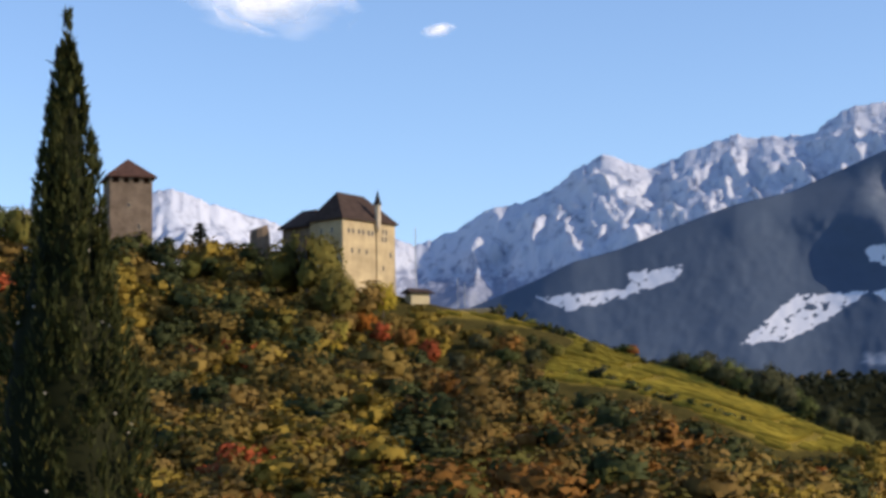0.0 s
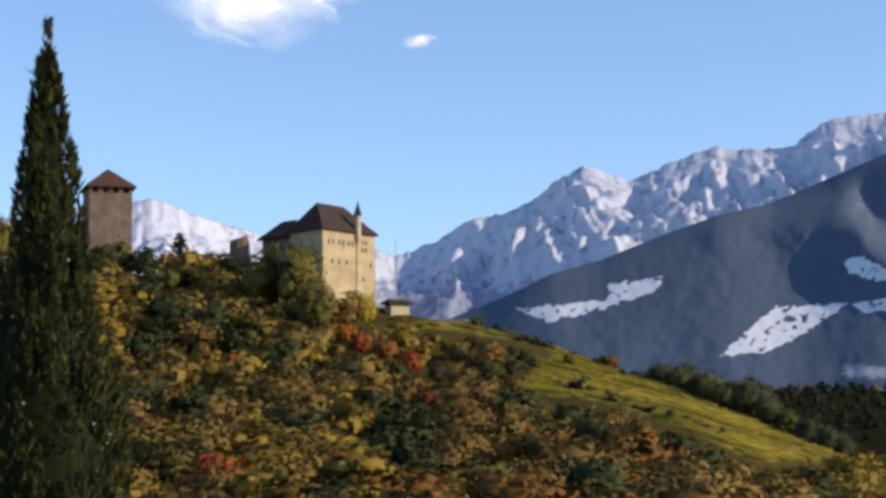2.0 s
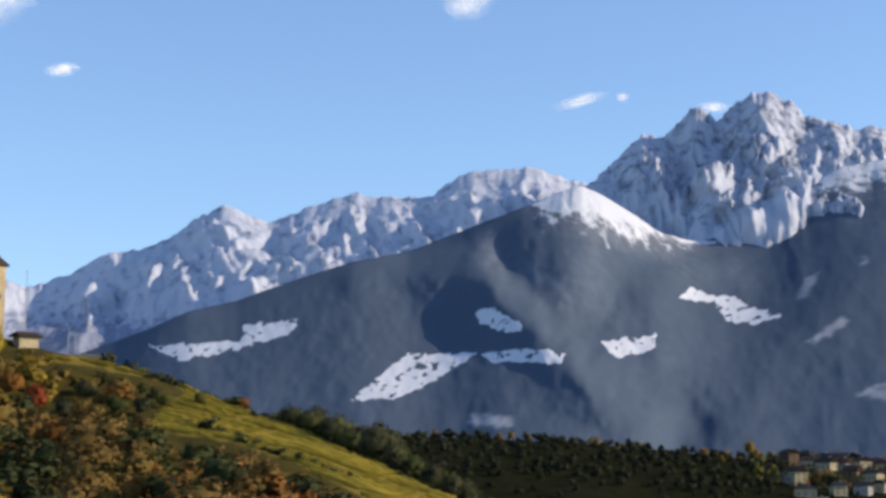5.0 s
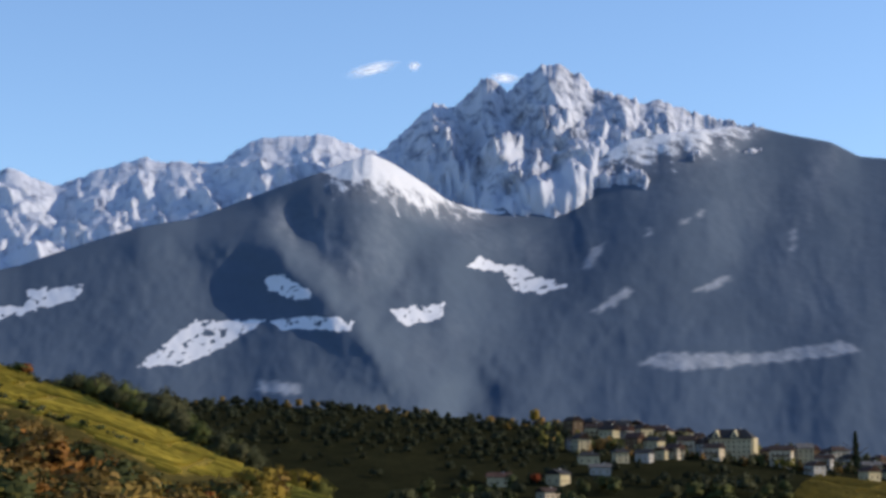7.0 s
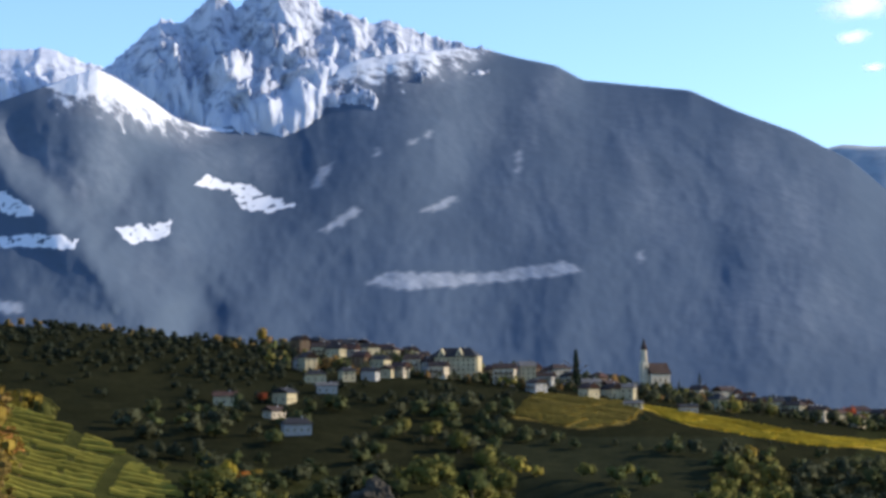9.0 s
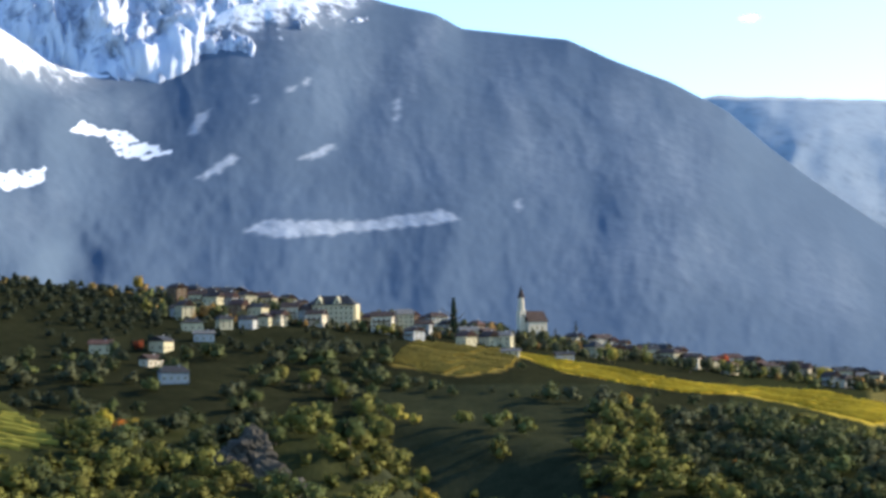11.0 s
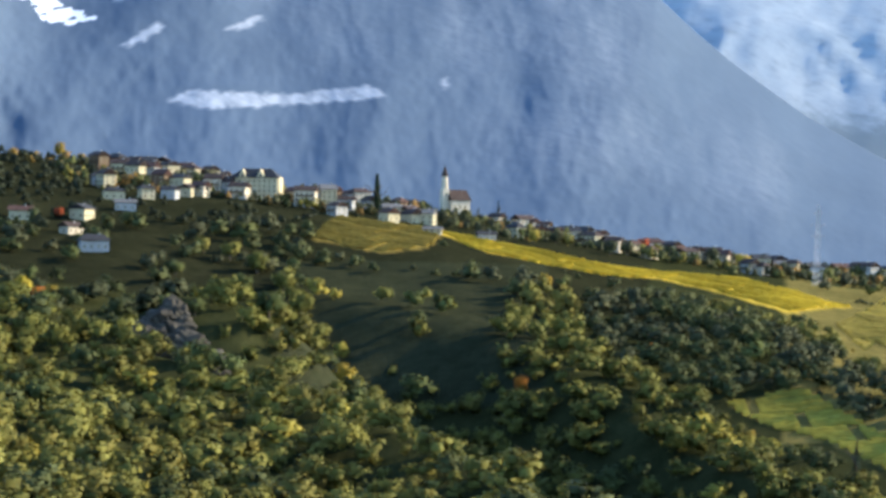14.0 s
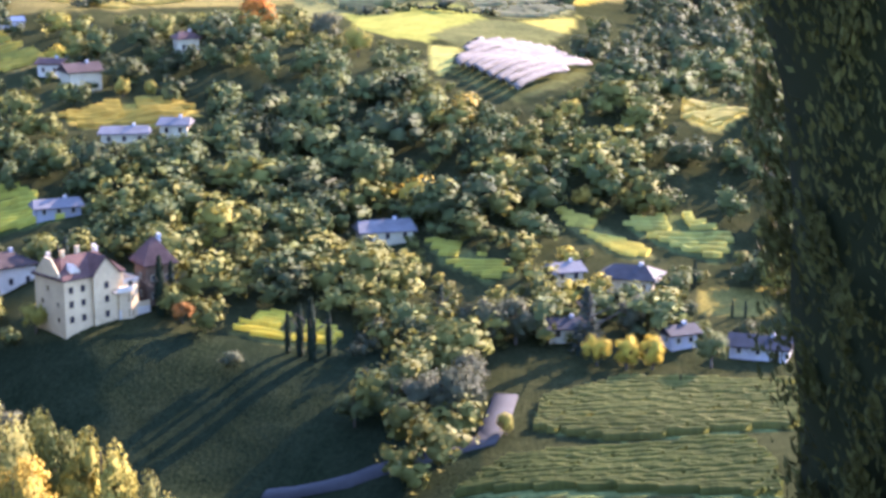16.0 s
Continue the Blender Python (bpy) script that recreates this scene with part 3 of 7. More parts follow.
    for line, amount, width in rime_haze:
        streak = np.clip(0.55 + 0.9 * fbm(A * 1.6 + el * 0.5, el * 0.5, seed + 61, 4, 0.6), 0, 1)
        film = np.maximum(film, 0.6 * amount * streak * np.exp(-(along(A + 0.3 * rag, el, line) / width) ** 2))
    lie = lie * (1 - cover) + 1.3 * cover
    back_r, back_h = np.repeat(far[:, None], 3, 1) + np.array([60, 160, 300]), zt[:, None] - np.array([60, 200, 700])
    r, h = np.concatenate([r, back_r], 1), np.concatenate([h, back_h], 1)
    A = np.concatenate([A, np.repeat(a[:, None], 3, 1)], 1)
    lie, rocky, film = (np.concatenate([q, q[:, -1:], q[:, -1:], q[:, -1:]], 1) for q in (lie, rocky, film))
    n = rows + 3
    i, j = np.meshgrid(np.arange(cols - 1), np.arange(n - 1), indexing="ij")
    q = np.stack([i * n + j, (i + 1) * n + j, (i + 1) * n + j + 1, i * n + j + 1], -1).reshape(-1, 4)
    v = np.stack([r * np.sin(np.radians(A)), r * np.cos(np.radians(A)), h], -1).reshape(-1, 3)
    ob = new(name, grid_mesh(name, v, q, mat, None, (("snow", lie), ("rock", rocky), ("frost_haze", film))))
    return tagged(ob, label, "mountain", kind="structure")


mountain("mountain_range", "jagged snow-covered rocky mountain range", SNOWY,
         [(-30, 8), (-16, 8.2), (-10, 8.5), (-8.18, 9.05), (-7.4, 8.76), (-6.5, 8.42), (-5.58, 8.17), (-3, 7.3), (-1.42, 7.55), (-0.83, 7.3), (0.28, 7.71), (1.48, 8.37), (2.68, 8.6), (3.45, 9.0), (3.89, 9.41),
          (4.92, 9.94), (5.59, 9.62), (6.35, 9.42), (7.46, 9.89), (8.82, 10.34), (9.81, 10.21), (11.14, 10.23), (11.99, 10.93), (13.27, 11.06), (14.12, 11.15), (15.13, 10.8), (15.89, 10.6), (18, 10), (24, 8)],
         [(-30, 4200), (-8, 4300), (-1, 4700), (24, 4600)], [(0, 2700)], 760, 190, [(-30, 6.5), (24, 6.5)], jag=0.1, spur=0.8, seed=4, crisp=0.015, most=0.16)
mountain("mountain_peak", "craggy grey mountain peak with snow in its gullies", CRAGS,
         [(13, 9), (15, 10), (16.05, 10.77), (17.58, 12.08), (18.01, 11.91), (19.09, 12.85), (19.5, 12.7), (19.8, 12.3), (20.1, 12.75), (20.42, 13.05), (21.28, 13.21), (22.05, 12.91), (22.31, 12.49), (23.93, 12.04), (24.27, 12.12), (26.54, 11.37),
          (27.29, 11.26), (28.6, 10.6), (30, 9.6), (32, 8)],
         [(13, 4300), (32, 4300)], [(0, 2500)], 420, 190, [(13, 8.0), (32, 8.0)], jag=0.16, spur=0.9, seed=9, crisp=0.018, most=0.08, low=-2,
         folds=[([(18.4, 12.0), (18.9, 10.6), (19.6, 9.4)], -45, 0.45), ([(19.8, 12.3), (20.4, 11.2), (21.2, 10.2)], -51, 0.4), ([(22.4, 12.4), (22.2, 11.4), (21.4, 10.0)], -60, 0.6),
                ([(19.1, 12.8), (19.4, 11.4), (20.0, 10.3)], 39, 0.4), ([(21.2, 13.2), (21.4, 12.0), (22.0, 11.0)], 36, 0.4), ([(17.5, 12.0), (17.3, 11.0), (17.6, 10.0)], 33, 0.35)],
         patches=[[(19.6, 9.6), (21.0, 9.9), (22.2, 10.9), (23.4, 11.6), (23.0, 10.7), (21.6, 9.2), (20.3, 8.8), (19.2, 9.0)], [(16.2, 10.3), (17.3, 10.3), (18.6, 9.7), (19.4, 9.2), (18.4, 9.0), (16.8, 9.6)]])
mountain("mountain_slopes", "dark wooded mountainside with frost, snowy meadows and painted haze", WOODED,
         [(-8, 2), (-3, 4), (1.45, 5.69), (2.8, 6.23), (3.91, 6.75), (5.36, 7.1), (6.28, 7.46), (7.9, 8.03), (8.83, 8.32), (10.42, 8.61), (11.38, 8.99), (13.09, 9.65), (14.19, 10.06), (15.02, 10.4), (15.63, 10.62),
          (16.3, 10.3), (17.2, 9.75), (18.0, 9.2), (18.8, 8.95), (19.5, 8.95), (20.5, 9.3), (21.5, 9.85), (22.4, 10.45), (23.4, 10.95), (24.6, 11.15), (26.5, 11.3),
          (27.29, 11.26), (28.28, 11.0), (29.44, 10.75), (30.25, 10.3), (33.42, 9.93), (34.75, 9.3), (36.5, 8.6), (38.1, 7.72), (39.4, 6.55), (40.53, 5.65), (42.57, 4.2), (46, 2.3), (52, 0.4), (60, -0.9), (70, -2.4)],
         [(-8, 2900), (15.6, 3300), (18.5, 3500), (22, 3800), (27, 4050), (40, 3700), (70, 3000)], [(-8, 1900), (15, 1900), (20, 1960), (70, 2000)], 1100, 220,
         [(-8, 20), (13.6, 11.0), (14.4, 10.0), (15.7, 9.85), (17.3, 9.3), (18.3, 9.0), (19.3, 9.3), (20.5, 9.5), (22.4, 10.3), (24.5, 10.75), (26.5, 11.1), (28, 12), (31, 14), (70, 20)],
         [[(2.67,5.73), (5.45,5.9), (5.53,6.4), (7.27,6.62), (6.89,6.11), (4.95,5.51), (3.6,5.27)],
          [(8.64,4.14), (10.44,5.59), (12.64,5.69), (11.37,4.79), (10.19,4.25)],
          [(12.64,5.62), (13.9,5.79), (15.26,5.65), (15.06,5.28), (12.89,5.32)],
          [(12.44,6.88), (13.07,7.0), (14.07,6.29), (13.4,6.23), (12.56,6.51)],
          [(16.2,5.94), (18.0,6.2), (17.74,5.68), (16.72,5.44)],
          [(18.46,7.25), (18.97,7.54), (19.56,7.32), (20.24,7.25), (20.92,6.86), (21.8,6.64), (20.67,6.41), (19.9,6.54), (19.62,7.02)],
          [(18.45,9.11), (19.68,8.87), (19.65,8.79), (18.49,8.97)],
          [(14.2, 10.0), (15.0, 10.3), (15.7, 10.6), (16.4, 10.3), (17.4, 9.65), (16.6, 9.75), (15.8, 10.0), (15.2, 9.8)]],
         jag=0.04, spur=0.5, seed=15, crisp=0.03, wooded=0.008, lumpy=0.05, most=0.2,
         thin=[[(23.55,4.29), (24.27,4.64), (27.18,4.6), (29.71,4.94), (30.11,4.62), (28.48,4.39), (24.85,4.12)], [(25.25,6.45), (26.3,6.91), (26.42,6.79), (25.88,6.48)], [(22.27,5.85), (23.37,6.64), (23.57,6.47), (22.56,5.83)],
               [(22.02,7.15), (22.28,7.79), (22.74,7.95), (22.28,7.2)], [(23.93,8.15), (24.03,8.39), (24.17,8.34), (24.09,8.15)], [(24.93,8.42), (25.04,8.62), (25.21,8.58), (25.11,8.42)],
               [(25.48,8.65), (25.56,8.89), (25.68,8.84), (25.61,8.65)], [(28.19,7.64), (28.27,8.34), (28.39,8.2), (28.32,7.64)], [(31.79,4.86), (31.87,5.3), (31.99,5.21), (31.92,4.86)], [(12.33,3.83), (13.59,3.71), (13.56,3.41), (12.34,3.5)]],
         folds=[([(9.0, 8.5), (10.2, 8.4), (11.9, 7.9), (13.4, 7.1), (14.7, 6.0), (15.4, 5.1), (17.4, 3.7)], 60, 0.8), ([(13.0, 9.3), (13.6, 8.3), (14.6, 7.2), (15.6, 6.0)], -40, 0.6),
                ([(18.2, 9.0), (16.9, 7.8), (16.3, 6.4), (17.3, 4.8), (18.5, 3.2)], -48, 0.9), ([(20.5, 9.2), (18.6, 8.2), (17.6, 7.3)], 22, 0.7), ([(15.5, 10.5), (15.0, 9.4), (15.4, 8.4)], 12, 0.6),
                ([(26.5, 11.2), (24.5, 8.5), (21.5, 5.5), (20.5, 3.5)], 24, 1.1), ([(28.3, 10.9), (27.6, 8.5), (25.5, 6.0)], -22, 0.8), ([(33.4, 10.1), (31.5, 8.0), (30.6, 5.5), (29.5, 3.0)], 28, 1.2),
                ([(36.0, 9.0), (34.8, 7.0), (34.2, 4.5)], -24, 1.0), ([(38.5, 7.6), (37.6, 5.5), (36.4, 3.0)], 24, 1.0), ([(41.5, 4.9), (41.0, 3.0), (41.5, 1.5)], 22, 1.2)],
         # Frost streaks; the wide ones on the right also paint in haze.
         rime_haze=[([(12.4, 9.0), (13.6, 8.2), (14.6, 7.6), (15.4, 7.0)], 0.5, 0.5), ([(16.2, 9.2), (15.6, 8.2), (16.0, 6.8)], 0.28, 0.9), ([(17.2, 4.6), (18.2, 5.2)], 0.2, 0.8), ([(29.2, 10.2), (28.6, 8.6)], 0.5, 0.5),
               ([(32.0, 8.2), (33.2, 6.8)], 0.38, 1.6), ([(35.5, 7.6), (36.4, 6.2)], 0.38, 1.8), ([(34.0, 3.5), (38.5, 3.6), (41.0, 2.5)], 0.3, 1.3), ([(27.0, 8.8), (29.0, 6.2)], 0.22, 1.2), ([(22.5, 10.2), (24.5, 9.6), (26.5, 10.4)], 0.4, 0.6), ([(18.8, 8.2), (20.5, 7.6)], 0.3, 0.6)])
# Its snow stands for bright haze along the top.
mountain("mountain_far", "pale distant plateau mountain with painted haze", PALE,
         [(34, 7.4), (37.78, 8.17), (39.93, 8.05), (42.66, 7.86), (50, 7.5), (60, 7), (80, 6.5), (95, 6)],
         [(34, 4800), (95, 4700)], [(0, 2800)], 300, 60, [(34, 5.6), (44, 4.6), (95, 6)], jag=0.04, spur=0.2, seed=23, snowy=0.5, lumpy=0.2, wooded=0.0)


# ---------------------------------------------------------------- building parts
def box_bm(x0, x1, y0, y1, z0, z1, bm=None, bevel=0.0):
    bm = bm or bmesh.new()
    m = Matrix.LocRotScale(((x0 + x1) / 2, (y0 + y1) / 2, (z0 + z1) / 2), None, (x1 - x0, y1 - y0, z1 - z0))
    made = bmesh.ops.create_cube(bm, size=1, matrix=m)
    if bevel:
        es = list({e for v in made["verts"] for e in v.link_edges})
        bmesh.ops.bevel(bm, geom=es, offset=bevel, segments=1, affect="EDGES")
    return bm


def poly_bm(verts, faces):
    bm = bmesh.new()
    vs = [bm.verts.new(v) for v in verts]
    for f in faces:
        bm.faces.new([vs[i] for i in f])
    bmesh.ops.recalc_face_normals(bm, faces=bm.faces)
    return bm


def window_mesh(w, h, frame_mat):
    """A window with a proud frame and a set-back pane; it looks along -Y."""
    t, x0, x1 = min(w, h) * 0.13, -w / 2, w / 2
    v = [(x0, 0.05, 0), (x1, 0.05, 0), (x1, 0.05, h), (x0, 0.05, h), (x0, -0.08, 0), (x1, -0.08, 0), (x1, -0.08, h), (x0, -0.08, h),
         (x0 + t, -0.08, t), (x1 - t, -0.08, t), (x1 - t, -0.08, h - t), (x0 + t, -0.08, h - t), (x0 + t, -0.01, t), (x1 - t, -0.01, t), (x1 - t, -0.01, h - t), (x0 + t, -0.01, h - t)]
    f = [(0, 3, 2, 1)] + [(k, (k + 1) % 4, (k + 1) % 4 + 4, k + 4) for k in range(4)] + [(k + 4, (k + 1) % 4 + 4, (k + 1) % 4 + 8, k + 8) for k in range(4)] + [(k + 8, (k + 1) % 4 + 8, (k + 1) % 4 + 12, k + 12) for k in range(4)] + [(12, 13, 14, 15)]
    bm = poly_bm(v, f)
    bm.faces.ensure_lookup_table()
    bm.faces[-1].material_index = 1
    me = bpy.data.meshes.new("window")
    bm.to_mesh(me)
    bm.free()
    me.materials.append(frame_mat)
    me.materials.append(GLASS)
    return me


WINDOW, WINDOW_DARK, WINDOW_TALL, WINDOW_SMALL = window_mesh(1.1, 1.4, PLASTER), window_mesh(1.0, 1.4, WOOD), window_mesh(1.3, 2.4, STONE), window_mesh(0.7, 1.0, WOOD)


def face_frame(x, y, z, turn):
    """A wall-mounted part at x, y, z whose outside looks along -Y turned by turn degrees."""
    return pose(x, y, z, 0, 0, turn)


def hip_roof(w, d, rise, over, ridge, z, thick=0.4):
    """A hipped or gabled roof over a w x d block; ridge: share of the length that the ridge takes (1: gable)."""
    x, y, r = w / 2 + over, d / 2 + over, (w / 2 + over) * ridge
    top = [(-x, -y, z), (x, -y, z), (x, y, z), (-x, y, z), (-r, 0, z + rise), (r, 0, z + rise)]
    low = [(a, b, c - thick) for a, b, c in top]
    f = [(0, 1, 5, 4), (2, 3, 4, 5), (1, 2, 5), (3, 0, 4), (6, 10, 11, 7), (8, 11, 10, 9), (7, 11, 8), (9, 10, 6), (0, 6, 7, 1), (1, 7, 8, 2), (2, 8, 9, 3), (3, 9, 6, 0)]
    return poly_bm(top + low, f)


# ---------------------------------------------------------------- the castle
keep_tower = new("castle_keep")
_p = bearing(-9.42, 7.0, 815)
keep_tower.matrix_world = pose(_p.x, _p.y, 88, 0, 0, 9.33 + 9)
K, KH = 9.0, 42.6
part("wall", box_bm(-K, K, -K, K, -12, KH, bevel=0.15), STONE_SHADED, keep_tower, "weathered brown rubble stone wall in painted shade")
for sx in (-1, 1):                      # corner piers and posts carry the roof over an open loft
    for sy in (-1, 1):
        part("pier", box_bm(sx * K - (1.2 if sx > 0 else 0), sx * K + (1.2 if sx < 0 else 0), sy * K - (1.2 if sy > 0 else 0), sy * K + (1.2 if sy < 0 else 0), KH, KH + 2.4), STONE_SHADED, keep_tower)
for u in (-4.2, 0, 4.2):
    for sy in (-1, 1):
        part("pier", box_bm(u - 1.05, u + 1.05, sy * (K - 0.4) - 0.4, sy * (K - 0.4) + 0.4, KH, KH + 2.4), STONE_SHADED, keep_tower)
        part("pier", box_bm(sy * (K - 0.4) - 0.4, sy * (K - 0.4) + 0.4, u - 1.05, u + 1.05, KH, KH + 2.4), STONE_SHADED, keep_tower)
part("roof", hip_roof(2 * K, 2 * K, 8.8, 1.7, 0.02, KH + 2.8, 0.5), TILE_RED, keep_tower, "red-brown tiled pyramid roof")
part("window", WINDOW_TALL, STONE, keep_tower, at=face_frame(-0.8, -K, 32, 0))
part("window", WINDOW_TALL, STONE, keep_tower, at=face_frame(3.4, -K, 23, 0))
tagged(keep_tower, "square brown stone castle keep with pyramid roof", "castle tower")

palace = new("castle_palace")
_c = bearing(-3.02, 6.6, 770)
L, D, H = 31.5, 19.0, 27.0                # local x runs along the sunlit front, away from the near corner
palace.matrix_world = pose(_c.x, _c.y, 84.0, 0, 0, 49)
part("wall", box_bm(0, L, 0, D, -10, H, bevel=0.2), STONE, palace, "sunlit yellowish stone wall")
part("buttress", box_bm(-0.9, 1.1, -0.9, 1.1, -10, 21), STONE, palace)
part("buttress", box_bm(L * 0.64 - 0.5, L * 0.64 + 0.5, -0.5, 0.3, -10, 25), STONE, palace)
x0, x1, y0, y1, zr = -1.0, L + 1.0, -1.0, D + 1.0, H + 12.0
roof = [(x0, y0, H - 0.1), (x1, y0, H - 0.1), (x1, y1, H - 0.1), (x0, y1, H - 0.1), (6.5, D / 2, zr), (L - 9, D / 2, zr - 0.3)]
under = [(a, b, c - 0.6) for a, b, c in roof]
part("roof", poly_bm(roof + under, [(0, 1, 5, 4), (2, 3, 4, 5), (1, 2, 5), (3, 0, 4), (6, 10, 11, 7), (8, 11, 10, 9), (7, 11, 8), (9, 10, 6), (0, 6, 7, 1), (1, 7, 8, 2), (2, 8, 9, 3), (3, 9, 6, 0)]), TILE, palace, "steep dark brown tiled hipped roof")
# The wing takes the darkened stone for the hall's shadowed side.
wing = part("wing", box_bm(1.0, 16, D, D + 17, -10, H - 1.5, bevel=0.2), STONE_SHADED, palace, "lower shaded stone wing")
part("wing_roof", hip_roof(17, 18, 8.0, 0.8, 0.45, 0), TILE, palace, "lower dark tiled roof", at=pose(8.5, D + 8.5, H - 1.5, 0, 0, 90))
bm = bmesh.new()
bmesh.ops.create_cone(bm, segments=10, radius1=1.25, radius2=1.25, depth=9.5, matrix=Matrix.Translation((0, 0, 1.75)), cap_ends=True)
bmesh.ops.create_cone(bm, segments=10, radius1=0.5, radius2=1.25, depth=2, matrix=Matrix.Translation((0, 0, -4)), cap_ends=True)
turret = part("turret", bm, CREAM, palace, "slim pale round corner turret", at=pose(L * 0.64, -0.7, H + 0.5))
bm = bmesh.new()
bmesh.ops.create_cone(bm, segments=10, radius1=1.7, radius2=0.05, depth=6.0, cap_ends=True)
part("spire", bm, SLATE, turret, "dark pointed spire", at=pose(0, 0, 9.4))
for u in (3.6, 6.2, 9.6, 12, 15.4, 17.6):
    part("window", WINDOW_TALL, STONE, palace, at=face_frame(u, 0, 20.6, 0))
for u in (5.4, 9.6, 14.0):
    part("window", WINDOW_TALL, STONE, palace, at=face_frame(u, 0, 12.6, 0))
for u in (23.6, 25.6):
    part("window", WINDOW_TALL, STONE, palace, at=face_frame(u, 0, 18.6, 0))
    part("window", WINDOW_TALL, STONE, palace, at=face_frame(u + 0.4, 0, 21.8, 0))
part("window", WINDOW_TALL, STONE, palace, at=face_frame(24, 0, 6.5, 0))
part("window", WINDOW_TALL, STONE, palace, at=face_frame(28.5, 0, 12.5, 0))
for u in (6, 12):
    part("window", WINDOW_TALL, STONE, palace, at=face_frame(0, u, 21, 270))
tagged(palace, "yellowish stone castle hall with steep brown roof", "castle")

ruin = new("ruined_turret")
_p = bearing(-5.5, 7.0, 800)
ruin.matrix_world = pose(_p.x, _p.y, 88, 0, 0, 20)
bm = bmesh.new()
bmesh.ops.create_cone(bm, segments=12, radius1=5.4, radius2=4.2, depth=22, matrix=Matrix.Translation((0, 0, 11)), cap_ends=True)
for v in bm.verts:
    if v.co.z > 20:
        v.co.z += noise.noise(v.co * 0.9) * 7 - abs(v.co.x) * 0.6
part("wall", bm, STONE_SHADED, ruin)
tagged(ruin, "broken yellowish stone turret stump beside the castle", "ruin")

annex = new("castle_annex")
_p = bearing(-0.8, 5.6, 762)
annex.matrix_world = pose(_p.x, _p.y, float(height(-0.8, 762)) + 1.0, 0, 0, 30)
part("wall", box_bm(-4.2, 4.2, -2.5, 2.5, -8, 2.6), PLASTER, annex, "whitewashed wall")
part("roof", hip_roof(8.4, 5, 1.8, 1.5, 0.75, 2.9, 0.3), TILE, annex, "low brown tiled roof")
tagged(annex, "low white outbuilding with brown tiled roof", "outbuilding")
wall_ob = new("garden_wall")
_p = bearing(0.9, 5.4, 765)
wall_ob.matrix_world = pose(_p.x, _p.y, float(height(0.9, 765)), 0, 0, -12)
part("wall", box_bm(-11, 11, -0.5, 0.5, -5, 2.8, bevel=0.1), STONE, wall_ob)
tagged(wall_ob, "pale stone garden wall on the crest", "wall")
for az, el0, top_el, r, rad in [(-0.83, 5.9, 7.85, 790, 0.16), (0.42, 5.5, 6.35, 770, 0.1), (0.62, 5.4, 6.2, 770, 0.1)]:
    mast = new("mast")
    _p = bearing(az, 0, r)
    z = float(height(az, r))
    mast.matrix_world = pose(_p.x, _p.y, z)
    hh = r * math.tan(radians(top_el)) - z
    bm = bmesh.new()
    bmesh.ops.create_cone(bm, segments=8, radius1=rad * 1.6, radius2=rad, depth=hh, matrix=Matrix.Translation((0, 0, hh / 2)), cap_ends=True)
    part("pole", bm, METAL, mast)
    part("bracket", box_bm(-0.5, 0.5, -0.1, 0.1, hh * 0.8, hh * 0.8 + 0.25), METAL, mast)
    tagged(mast, "thin grey metal mast on the crest", "mast")


# ---------------------------------------------------------------- houses
SIGHTS = [(-3.1, -1.25, 6.5, 8.2, 768), (-1.3, 1.6, 5.55, 6.4, 752)]      # buildings that stand clear of trees: bearings, height angles, distance


